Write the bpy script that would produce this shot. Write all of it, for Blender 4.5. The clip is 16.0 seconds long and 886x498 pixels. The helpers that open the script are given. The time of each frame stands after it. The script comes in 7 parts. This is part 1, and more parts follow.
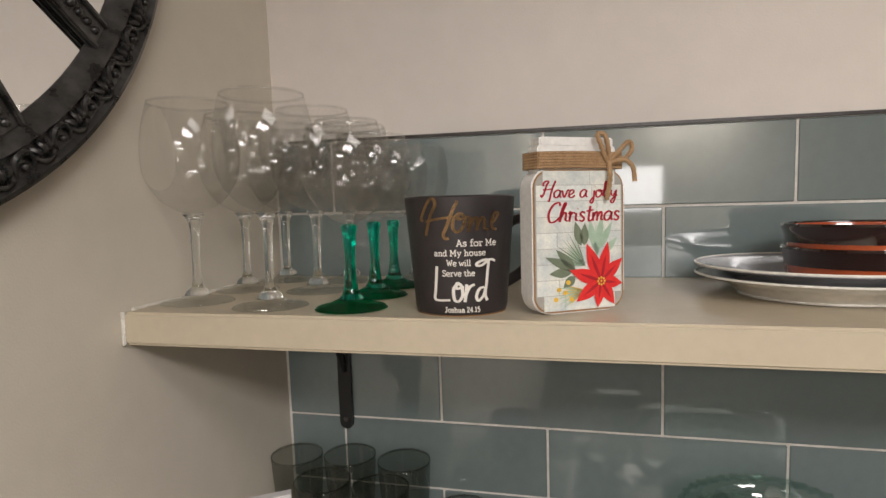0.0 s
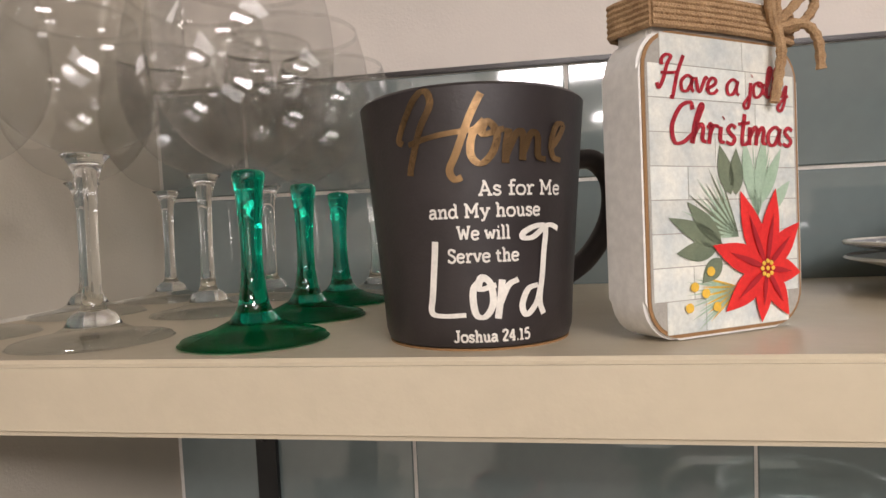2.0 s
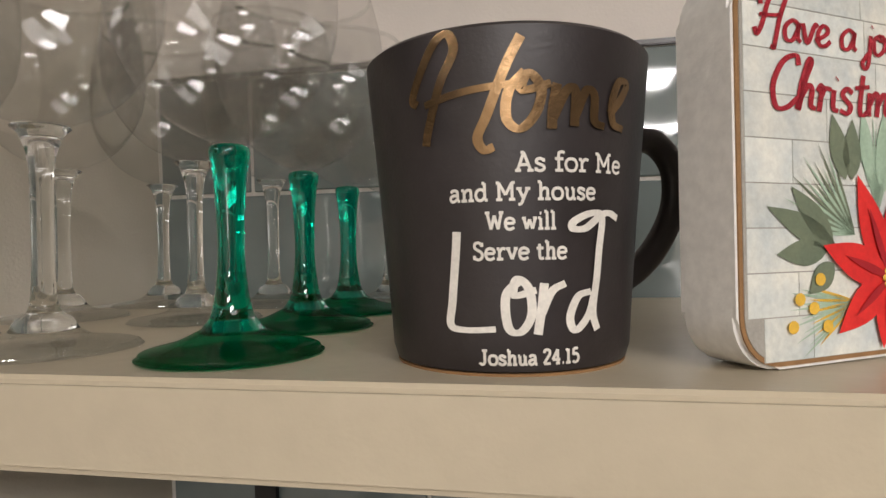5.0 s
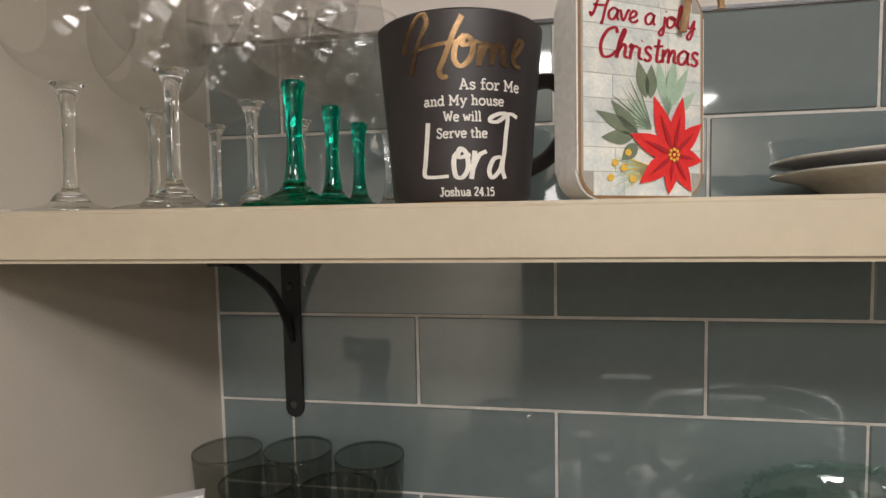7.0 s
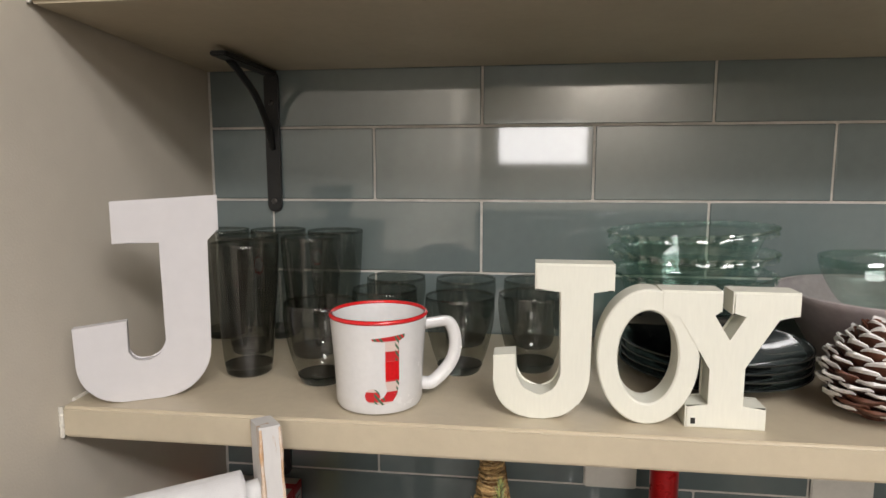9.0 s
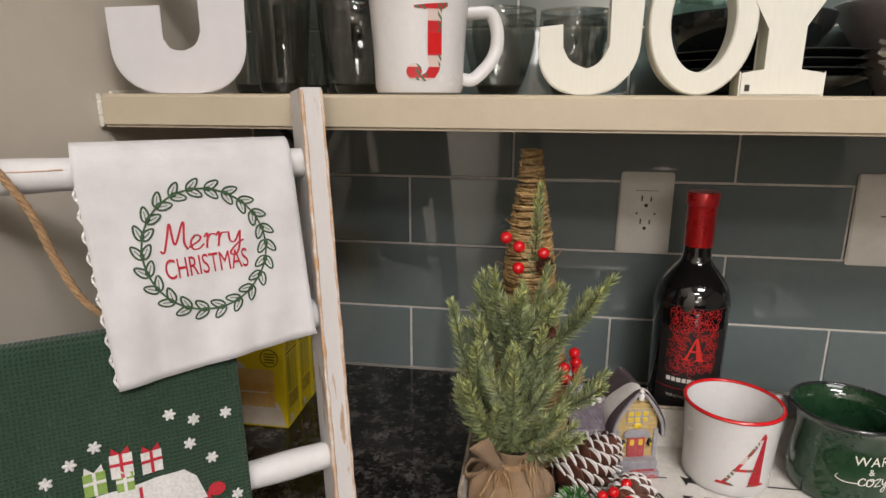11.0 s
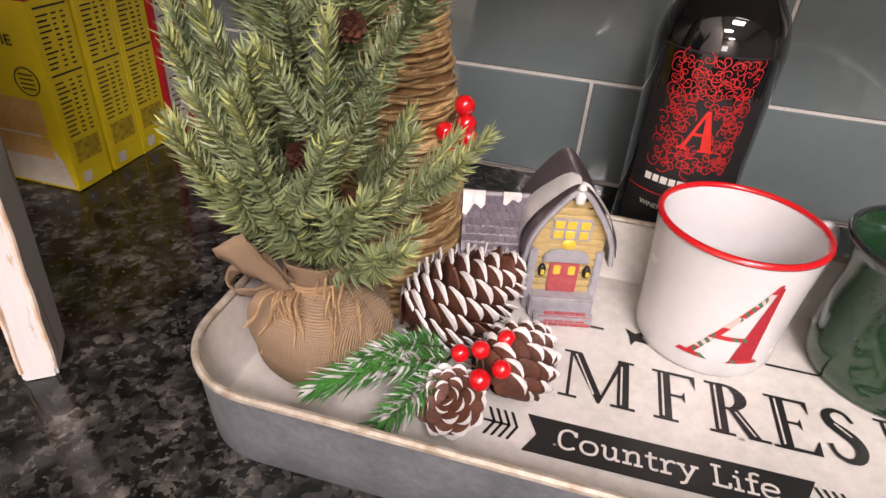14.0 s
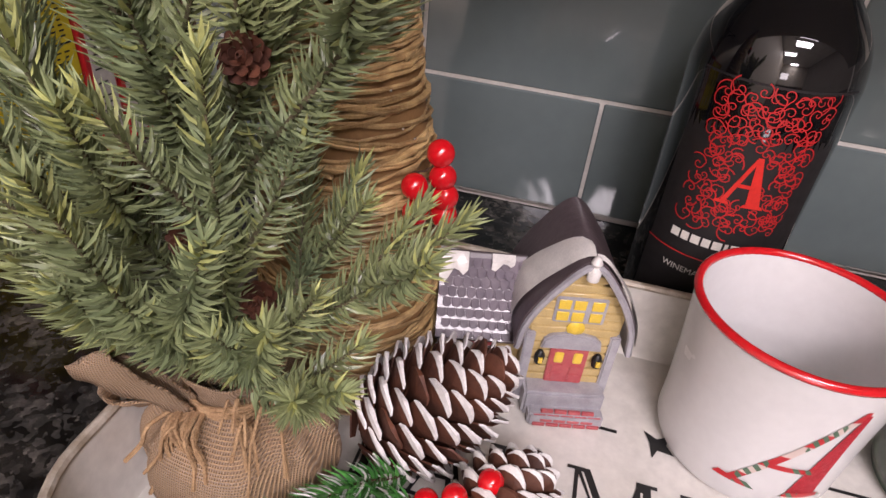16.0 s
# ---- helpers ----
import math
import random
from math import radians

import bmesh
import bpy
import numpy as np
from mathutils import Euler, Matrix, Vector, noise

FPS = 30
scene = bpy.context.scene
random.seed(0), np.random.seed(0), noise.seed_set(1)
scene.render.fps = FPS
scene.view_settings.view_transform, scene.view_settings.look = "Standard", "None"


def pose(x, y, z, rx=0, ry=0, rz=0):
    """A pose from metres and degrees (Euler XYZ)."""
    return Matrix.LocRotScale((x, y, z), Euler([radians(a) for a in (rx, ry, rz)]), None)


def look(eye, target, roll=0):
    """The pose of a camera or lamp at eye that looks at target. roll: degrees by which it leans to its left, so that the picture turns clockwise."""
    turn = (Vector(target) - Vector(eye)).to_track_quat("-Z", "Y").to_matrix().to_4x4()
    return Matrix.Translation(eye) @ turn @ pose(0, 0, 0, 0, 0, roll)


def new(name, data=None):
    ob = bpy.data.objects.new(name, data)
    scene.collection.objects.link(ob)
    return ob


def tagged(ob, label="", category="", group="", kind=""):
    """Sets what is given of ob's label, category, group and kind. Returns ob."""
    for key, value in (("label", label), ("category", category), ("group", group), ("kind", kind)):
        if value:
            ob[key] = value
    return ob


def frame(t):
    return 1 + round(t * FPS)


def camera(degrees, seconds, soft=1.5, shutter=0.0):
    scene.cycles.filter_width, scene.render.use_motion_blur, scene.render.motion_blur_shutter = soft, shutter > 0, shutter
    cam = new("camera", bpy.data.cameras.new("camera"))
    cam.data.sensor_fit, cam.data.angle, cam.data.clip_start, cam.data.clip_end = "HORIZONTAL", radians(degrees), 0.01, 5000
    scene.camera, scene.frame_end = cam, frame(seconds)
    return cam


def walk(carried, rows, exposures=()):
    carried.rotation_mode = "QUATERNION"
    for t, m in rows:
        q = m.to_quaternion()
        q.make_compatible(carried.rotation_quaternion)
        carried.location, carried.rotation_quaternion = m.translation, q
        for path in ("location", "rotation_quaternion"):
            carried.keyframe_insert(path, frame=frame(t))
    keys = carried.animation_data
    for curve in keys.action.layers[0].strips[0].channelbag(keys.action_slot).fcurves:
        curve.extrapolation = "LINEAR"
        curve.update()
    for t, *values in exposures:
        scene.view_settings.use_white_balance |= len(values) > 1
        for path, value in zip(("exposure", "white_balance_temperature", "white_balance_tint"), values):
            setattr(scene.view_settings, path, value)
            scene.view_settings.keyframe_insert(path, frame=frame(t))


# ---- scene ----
cam = camera(72.5, 16.0)
PATH = [
    (0, (0.467, -0.83, 1.886), (-0.017, 1.099, 1.675), -1.9),
    (0.5, (0.425, -0.833, 1.862), (-0.023, 1.106, 1.664), -2.9),
    (1, (0.403, -0.736, 1.84), (0.02, 1.219, 1.663), -3.1),
    (1.5, (0.381, -0.61, 1.827), (0.048, 1.355, 1.66), -2.8),
    (2, (0.372, -0.555, 1.825), (0.062, 1.417, 1.708), -2.6),
    (2.5, (0.366, -0.524, 1.82), (0.039, 1.448, 1.76), -2.0),
    (3, (0.355, -0.497, 1.817), (0.002, 1.471, 1.773), -1.4),
    (3.5, (0.356, -0.481, 1.819), (-0.009, 1.485, 1.789), -1.3),
    (4, (0.355, -0.473, 1.816), (-0.014, 1.492, 1.788), -1.3),
    (4.2, (0.356, -0.473, 1.817), (-0.02, 1.491, 1.781), -1.5),
    (6.3, (0.381, -0.595, 1.803), (0.001, 1.366, 1.704), -1.5),
    (6.5, (0.386, -0.611, 1.799), (0.013, 1.351, 1.691), -1.4),
    (7, (0.402, -0.656, 1.767), (0.037, 1.305, 1.619), -1.2),
    (7.5, (0.423, -0.694, 1.738), (0.092, 1.266, 1.515), -1.1),
    (8, (0.446, -0.74, 1.706), (0.151, 1.223, 1.458), -2.0),
    (8.5, (0.454, -0.796, 1.643), (0.211, 1.172, 1.384), -0.3),
    (8.7, (0.455, -0.829, 1.618), (0.214, 1.141, 1.365), -0.2),
    (10.8, (0.431, -0.898, 1.363), (0.131, 1.027, 0.915), 1.1),
    (11, (0.432, -0.887, 1.348), (0.145, 1.029, 0.848), 0.2),
    (11.5, (0.442, -0.866, 1.286), (0.198, 1.055, 0.784), 0.2),
    (12, (0.481, -0.823, 1.246), (0.29, 1.091, 0.697), 0.7),
    (12.5, (0.498, -0.774, 1.237), (0.342, 1.109, 0.583), 1.5),
    (13, (0.541, -0.706, 1.224), (0.163, 1.057, 0.357), 1.9),
    (13.5, (0.57, -0.655, 1.205), (0.159, 1.014, 0.181), 3.7),
    (14, (0.555, -0.599, 1.198), (0.189, 1.03, 0.096), 4.4),
    (14.5, (0.55, -0.557, 1.188), (0.222, 1.049, 0.043), 5.0),
    (15, (0.549, -0.531, 1.184), (0.251, 1.069, 0.02), 6.3),
    (15.5, (0.539, -0.505, 1.179), (0.244, 1.094, 0.015), 6.8),
    (16, (0.539, -0.492, 1.185), (0.203, 1.128, 0.062), 6.1),
]
walk(cam, [(t, look(e, g, r)) for t, e, g, r in PATH], [(0, -0.22, 6500, 10), (1.5, 0.0, 6550, 13), (2.5, 0.02, 6550, 14), (4, -0.12, 6500, 10), (7, -0.25, 6500, 10), (8.7, -0.05, 6400, 9), (11, -0.15, 6500, 11), (12, 0.27, 6600, 15), (13.5, 0.58, 6700, 20), (14.5, 0.38, 6500, 22), (16, 0.22, 6400, 25)])


# ---- world, lamps, exposure ----
world = bpy.data.worlds.new("room_air")
scene.world = world
world.use_nodes = True
world.node_tree.nodes["Background"].inputs[0].default_value = (1.0, 0.9, 0.78, 1)
world.node_tree.nodes["Background"].inputs[1].default_value = 0.05
WARM = (1.0, 0.955, 0.94)


def area_lamp(name, m, w, h, watts):
    lamp = bpy.data.lights.new(name, "AREA")
    lamp.shape, lamp.size, lamp.size_y, lamp.energy, lamp.color = "RECTANGLE", w, h, watts, WARM
    ob = new(name, lamp)
    ob.matrix_world = m
    return ob


CEIL = 2.75
# Last two are added, unseen: fill for lower tiles, wash for far wall.
LIGHTS = [(1.3, -1.35, 6), (1.2, -2.1, 54), (0.6, -3.5, 46), (1.4, -5.55, 56)]
for lx, ly, watts in LIGHTS:
    area_lamp("unseen_ceiling_lamp", pose(lx, ly, CEIL - 0.035), 0.9, 0.5, watts)
area_lamp("far_lamp", look((0.68, -5.93, 1.82), (0.5, 0, 1.5)), 0.95, 0.42, 9)


# ---- helpers for building ----
def part(name, bm, material, parent=None, label="", smooth=True, mats=()):
    me = bpy.data.meshes.new(name)
    if isinstance(bm, tuple):
        me.from_pydata(bm[0], [], bm[1])
        if len(bm) > 2:
            me.polygons.foreach_set("material_index", bm[2])
    else:
        bmesh.ops.recalc_face_normals(bm, faces=bm.faces)
        bm.to_mesh(me)
        bm.free()
    for m in (material, *mats):
        me.materials.append(m)
    if smooth:
        me.polygons.foreach_set("use_smooth", [True] * len(me.polygons))
        me.set_sharp_from_angle(angle=radians(38))
    ob = new(name, me)
    ob.parent = parent
    if label:
        ob["label"] = label
    return ob


def thing(name, label, category, m, group=""):
    ob = new(name)
    ob.empty_display_size = 0.02
    ob.matrix_world = m
    return tagged(ob, label, category, group)


def box(bm, lo, hi, bevel=0.0, seg=2, m=None):
    lo, hi = Vector(lo), Vector(hi)
    got = bmesh.ops.create_cube(bm, size=1)["verts"]
    for v in got:
        v.co = Vector([(lo[i] + hi[i]) / 2 + v.co[i] * (hi[i] - lo[i]) for i in range(3)])
    if bevel:
        edges = list({e for v in got for e in v.link_edges})
        got = list({v for f in bmesh.ops.bevel(bm, geom=edges, offset=bevel, segments=seg, affect="EDGES")["faces"] for v in f.verts} | {v for v in got if v.is_valid})
    if m is not None:
        for v in got:
            v.co = m @ v.co
    return bm


def lathe(bm, profile, seg=48, m=None, wobble=0.0):
    """Turns (radius, height) pairs about z."""
    rings = []
    for r, z in profile:
        if r < 1e-6:
            rings.append([bm.verts.new((0, 0, z))])
        else:
            rings.append([bm.verts.new((r * math.cos(2 * math.pi * k / seg), r * math.sin(2 * math.pi * k / seg), z)) for k in range(seg)])
    for a, b in zip(rings, rings[1:]):
        for k in range(seg):
            j = (k + 1) % seg
            if len(a) == 1 and len(b) == 1:
                continue
            if len(a) == 1:
                bm.faces.new((a[0], b[k], b[j]))
            elif len(b) == 1:
                bm.faces.new((a[k], a[j], b[0]))
            else:
                bm.faces.new((a[k], a[j], b[j], b[k]))
    if m is not None:
        for ring in rings:
            for v in ring:
                v.co = m @ v.co
    return bm


def smooth_line(points, steps=6):
    """A Catmull-Rom line through the points."""
    pts = [Vector(p) for p in points]
    pts = [pts[0] * 2 - pts[1]] + pts + [pts[-1] * 2 - pts[-2]]
    out = []
    for a, b, c, d in zip(pts, pts[1:], pts[2:], pts[3:]):
        for k in range(steps):
            t = k / steps
            out.append(0.5 * (2 * b + (c - a) * t + (2 * a - 5 * b + 4 * c - d) * t * t + (3 * b - a - 3 * c + d) * t ** 3))
    out.append(pts[-2])
    return out


def tube(bm, pts, radius, seg=8, caps=True, flat=1.0):
    pts = [Vector(p) for p in pts]
    n = len(pts)
    rings, side = [], None
    for i, p in enumerate(pts):
        d = (pts[min(i + 1, n - 1)] - pts[max(i - 1, 0)]).normalized()
        if side is None:
            side = d.orthogonal().normalized()
        side = (side - d * side.dot(d)).normalized()
        up = d.cross(side)
        r = radius[i] if isinstance(radius, (list, tuple)) else radius
        rings.append([bm.verts.new(p + side * (r * math.cos(2 * math.pi * k / seg)) + up * (r * flat * math.sin(2 * math.pi * k / seg))) for k in range(seg)])
    for a, b in zip(rings, rings[1:]):
        for k in range(seg):
            bm.faces.new((a[k], a[(k + 1) % seg], b[(k + 1) % seg], b[k]))
    if caps:
        bm.faces.new(rings[0][::-1])
        bm.faces.new(rings[-1])
    return bm


def prism(bm, outline, depth, bevel=0.0, m=None):
    """An outline in x, z pushed back along y by depth, with eased edges."""
    front = [bm.verts.new((x, 0, z)) for x, z in outline]
    back = [bm.verts.new((x, depth, z)) for x, z in outline]
    fs = [bm.faces.new(front), bm.faces.new(back[::-1])]
    n = len(front)
    for k in range(n):
        bm.faces.new((front[k], back[k], back[(k + 1) % n], front[(k + 1) % n]))
    vs = front + back
    if bevel:
        edges = [e for f in fs for e in f.edges]
        got = bmesh.ops.bevel(bm, geom=edges, offset=bevel, segments=2, affect="EDGES")
        vs = list({v for f in got["faces"] for v in f.verts} | {v for v in vs if v.is_valid})
    if m is not None:
        for v in vs:
            v.co = m @ v.co
    return bm


def arc(cx, cz, rx, rz, a0, a1, n):
    return [(cx + rx * math.cos(radians(a0 + (a1 - a0) * k / n)), cz + rz * math.sin(radians(a0 + (a1 - a0) * k / n))) for k in range(n + 1)]


def round_rect(w, h, r, n=6, x0=0.0, z0=0.0):
    return arc(x0 + w - r, z0 + r, r, r, -90, 0, n) + arc(x0 + w - r, z0 + h - r, r, r, 0, 90, n) + arc(x0 + r, z0 + h - r, r, r, 90, 180, n) + arc(x0 + r, z0 + r, r, r, 180, 270, n)


def letters(text, size, place, step=0.0, align="LEFT", shear=0.0, bold=0.0, spacing=1.0):
    """Lettering as a flat mesh, each point sent through place(u, v)."""
    curve = bpy.data.curves.new("lettering", "FONT")
    curve.body, curve.size, curve.align_x, curve.shear, curve.offset, curve.space_character = text, size, align, shear, (0.0 if "M" in text else bold), spacing
    curve.resolution_u = 4
    ob = bpy.data.objects.new("lettering", curve)
    scene.collection.objects.link(ob)
    me = bpy.data.meshes.new_from_object(ob.evaluated_get(bpy.context.evaluated_depsgraph_get()))
    bpy.data.objects.remove(ob)
    bpy.data.curves.remove(curve)
    bm = bmesh.new()
    bm.from_mesh(me)
    bpy.data.meshes.remove(me)
    if step and bm.verts:
        lo, hi = min(v.co.x for v in bm.verts), max(v.co.x for v in bm.verts)
        x = lo + step
        while x < hi:
            bmesh.ops.bisect_plane(bm, geom=bm.verts[:] + bm.edges[:] + bm.faces[:], plane_co=(x, 0, 0), plane_no=(1, 0, 0))
            x += step
    for v in bm.verts:
        v.co = place(v.co.x, v.co.y)
    return bm


GLYPHS = {
    "a": (".42,.40 .25,.47 .06,.30 .1,.05 .28,.04 .42,.30 .43,.42 .42,.12 .52,.02", 0.5),
    "c": (".38,.38 .24,.46 .07,.28 .12,.04 .30,.02 .44,.12", 0.42),
    "e": (".0,.1 .3,.27 .34,.4 .2,.46 .07,.28 .12,.04 .3,.02 .44,.14", 0.42),
    "h": (".06,.0 .12,.5 .24,.9 .3,.85 .18,.5 .08,0|.08,.15 .26,.44 .36,.38 .36,.1 .48,.04", 0.46),
    "i": (".08,.42 .09,.1 .22,.04|.13,.62 .15,.64", 0.2),
    "j": (".14,.42 .13,-.2 .03,-.36 -.07,-.24 .1,.0|.16,.62 .18,.64", 0.2),
    "l": (".02,.08 .2,.6 .24,.9 .14,.9 .1,.4 .14,.04 .28,.06", 0.25),
    "m": (".05,.44 .07,0|.07,.2 .2,.44 .28,.36 .28,0|.28,.2 .42,.44 .5,.36 .5,.08 .62,.04", 0.6),
    "o": (".25,.46 .07,.34 .1,.05 .26,.01 .42,.2 .36,.42 .22,.44 .28,.34 .5,.4", 0.47),
    "r": (".03,.36 .13,.47 .1,0|.1,.2 .2,.42 .36,.42", 0.34),
    "s": (".34,.4 .2,.47 .1,.36 .2,.25 .32,.14 .24,.01 .06,.06", 0.38),
    "t": (".2,.75 .17,.1 .26,.01 .38,.08|.02,.5 .38,.55", 0.34),
    "v": (".04,.44 .2,.02 .38,.44 .46,.4", 0.42),
    "y": (".06,.44 .1,.14 .24,.1 .38,.4|.4,.44 .36,-.1 .24,-.36 .1,-.26 .3,.0 .5,.12", 0.46),
    "z": (".06,.42 .34,.44 .06,.02 .42,.04", 0.4),
    "d": (".4,.38 .22,.46 .06,.26 .12,.04 .28,.04 .42,.3|.62,.86 .5,.96 .36,.9 .5,.82 .56,.9 .46,.3 .46,.06 .58,.02", 0.56),
    "H": ("-.1,.2 -.02,.06 .1,.3 .2,.75 .3,.95 .14,1.0 .0,.86 .02,.7|.72,1.02 .56,.5 .46,-.16 .4,-.12|.0,.48 .3,.5 .6,.54", 0.66),
    "C": (".6,.78 .52,.95 .24,.82 .06,.4 .16,.02 .4,.02 .62,.2", 0.58),
    "L": (".14,.92 .04,.86 .08,.5 .08,.04 .3,.0 .62,.04", 0.6),
    "M": ("-.04,.1 .06,.04 .16,.5 .24,.92 .32,.35 .4,.3 .62,.95 .62,.3 .72,.04", 0.74),
}


def script(word, size, width, place, bm=None, slant=0.12):
    """Handwritten lettering drawn as ribbons."""
    bm = bm or bmesh.new()
    x = 0.0
    for ch in word:
        if ch == " ":
            x += 0.3
            continue
        lines, step = GLYPHS[ch]
        for line in lines.split("|"):
            pts = [[float(n) for n in p.split(",")] for p in line.split()]
            pts = smooth_line([(x + a + slant * b, b, 0) for a, b in pts], 5)
            prev = None
            for i, p in enumerate(pts):
                d = (pts[min(i + 1, len(pts) - 1)] - pts[max(i - 1, 0)]).normalized()
                w = width / size * (0.75 + 0.5 * abs(d.y))
                a, b = p + Vector((-d.y, d.x, 0)) * w / 2, p - Vector((-d.y, d.x, 0)) * w / 2
                row = (bm.verts.new(place(a.x * size, a.y * size)), bm.verts.new(place(b.x * size, b.y * size)))
                if prev:
                    bm.faces.new((prev[0], prev[1], row[1], row[0]))
                prev = row
        x += step
    return bm


SLAB = {
    "A": (".1,.05 .38,.95|.38,.95 .67,.05|.2,.34 .57,.34|0,.05 .25,.05|.52,.05 .79,.05|.25,.95 .4,.95", 0.82),
    "C": (".62,.74 .52,.92 .34,.97 .14,.84 .07,.5 .14,.14 .36,.03 .6,.16|.62,.97 .62,.7", 0.72),
    "J": (".42,.95 .42,.26 .34,.06 .18,.03 .06,.16|.24,.95 .6,.95", 0.64),
    "L": (".2,.95 .2,.05|.05,.95 .37,.95|.05,.05 .6,.05|.6,.05 .6,.27", 0.68),
    "M": (".18,.95 .18,.05|.18,.95 .5,.3|.5,.3 .82,.95|.82,.95 .82,.05|.03,.95 .2,.95|.8,.95 .97,.95|.03,.05 .34,.05|.66,.05 .97,.05", 1.04),
    "S": (".54,.78 .46,.92 .3,.97 .14,.9 .12,.7 .28,.56 .46,.46 .56,.28 .48,.09 .3,.03 .1,.12|.54,.97 .54,.74|.1,.02 .1,.26", 0.68),
    "W": (".12,.95 .32,.05|.32,.05 .52,.8|.52,.8 .72,.05|.72,.05 .92,.95|0,.95 .26,.95|.78,.95 1.04,.95", 1.06),
    "a": (".1,.52 .2,.63 .36,.63 .46,.52 .46,.05|.46,.36 .24,.36 .09,.26 .1,.09 .24,.03 .46,.16|.46,.05 .6,.05", 0.64),
    "d": (".52,.97 .52,.05|.38,.97 .52,.97|.52,.05 .67,.05|.52,.5 .36,.63 .16,.57 .07,.34 .14,.1 .32,.03 .52,.18", 0.72),
    "e": (".08,.36 .56,.36|.56,.36 .52,.56 .33,.64 .14,.57 .07,.34 .14,.1 .34,.03 .56,.13", 0.66),
    "f": (".5,.93 .4,.98 .28,.95 .22,.84 .22,.05|.05,.63 .44,.63|.05,.05 .42,.05", 0.47),
    "h": (".18,.97 .18,.05|.03,.97 .18,.97|.03,.05 .33,.05|.18,.44 .3,.6 .44,.63 .53,.52 .53,.05|.4,.05 .68,.05", 0.72),
    "i": (".18,.62 .18,.05|.03,.62 .18,.62|.03,.05 .33,.05|.13,.88 .23,.88", 0.37),
    "l": (".18,.97 .18,.05|.03,.97 .18,.97|.03,.05 .33,.05", 0.37),
    "n": (".18,.62 .18,.05|.03,.62 .18,.62|.03,.05 .33,.05|.18,.44 .3,.6 .44,.63 .53,.52 .53,.05|.4,.05 .68,.05", 0.72),
    "o": (".34,.64 .16,.58 .07,.34 .16,.09 .34,.03 .52,.09 .61,.34 .52,.58 .34,.64", 0.7),
    "r": (".18,.62 .18,.05|.03,.62 .18,.62|.03,.05 .38,.05|.18,.42 .28,.58 .4,.64 .52,.58", 0.56),
    "s": (".42,.52 .36,.61 .22,.64 .11,.57 .11,.45 .24,.36 .4,.28 .44,.15 .34,.05 .2,.03 .08,.12|.42,.65 .42,.47|.08,.01 .08,.2", 0.54),
    "t": (".2,.85 .2,.18 .28,.05 .44,.07|.03,.62 .42,.62", 0.48),
    "u": (".16,.62 .16,.2 .24,.05 .38,.05 .5,.2|.5,.62 .5,.05|.03,.62 .16,.62|.38,.62 .5,.62|.5,.05 .65,.05", 0.7),
    "v": (".1,.62 .32,.04|.32,.04 .54,.62|0,.62 .22,.62|.42,.62 .64,.62", 0.66),
    "w": (".1,.62 .26,.04|.26,.04 .42,.55|.42,.55 .58,.04|.58,.04 .74,.62|0,.62 .22,.62|.62,.62 .84,.62", 0.87),
    "y": (".12,.62 .34,.08|.56,.62 .34,.08 .24,-.18 .08,-.24|0,.62 .26,.62|.43,.62 .69,.62", 0.69),
    "1": (".26,.95 .26,.05|.1,.84 .26,.95|.08,.05 .44,.05", 0.52), "2": (".08,.76 .16,.93 .34,.97 .48,.86 .46,.66 .28,.4 .08,.06|.08,.05 .54,.05", 0.62),
    "4": (".42,.97 .06,.3|.06,.3 .6,.3|.42,.97 .42,.05|.28,.05 .56,.05", 0.66), "5": (".5,.95 .16,.95|.16,.95 .12,.54|.12,.54 .3,.62 .48,.5 .52,.28 .42,.09 .24,.03 .08,.13", 0.6),
    ".": (".09,.06 .2,.06", 0.27), " ": ("", 0.34),
}


def flat_stroke(bm, pts, width, place, taper=False, lift=0.0):
    """A flat stroke of even width along points, sent through place(u, v, lift)."""
    prev, n = None, len(pts)
    for i, q in enumerate(pts):
        d = (pts[min(i + 1, n - 1)] - pts[max(i - 1, 0)]).normalized()
        w = width / 2 * ((0.72 + 0.4 * abs(d.y)) if taper else 1.0)
        row = [bm.verts.new(place(q.x - d.y * w * k, q.y + d.x * w * k, lift)) for k in (1, 0, -1)]
        if prev:
            for k in (0, 1):
                bm.faces.new((prev[k], prev[k + 1], row[k + 1], row[k]))
        prev = row


def slab(text, height, width, left, right, base, place):
    """Typewriter-like capitals and small letters with slab feet, fitted between two edges."""
    total = sum(SLAB[c][1] for c in text)
    k = (right - left) / total
    bm, x, layer = bmesh.new(), left, 0
    for ch in text:
        lines, step = SLAB[ch]
        for line in lines.split("|") if lines else ():
            pts = [[float(v) for v in q.split(",")] for q in line.split()]
            pts = [Vector((x + a * k, base + b * height, 0)) for a, b in pts]
            if len(pts) > 2:
                pts = smooth_line(pts, 4)
            else:
                pts = [pts[0].lerp(pts[1], j / 3) for j in range(4)]
            layer += 1
            flat_stroke(bm, pts, width, place, lift=0.00002 * (layer % 7))
        x += step * k
    return bm


def shape(bm, pts, place):
    """A flat filled outline sent through place(u, v)."""
    bm.faces.new([bm.verts.new(place(u, v)) for u, v in pts])
    return bm


# ---- materials ----
def node_mat(name):
    m = bpy.data.materials.new(name)
    m.use_nodes = True
    return m, m.node_tree.nodes, m.node_tree.links, m.node_tree.nodes["Principled BSDF"]


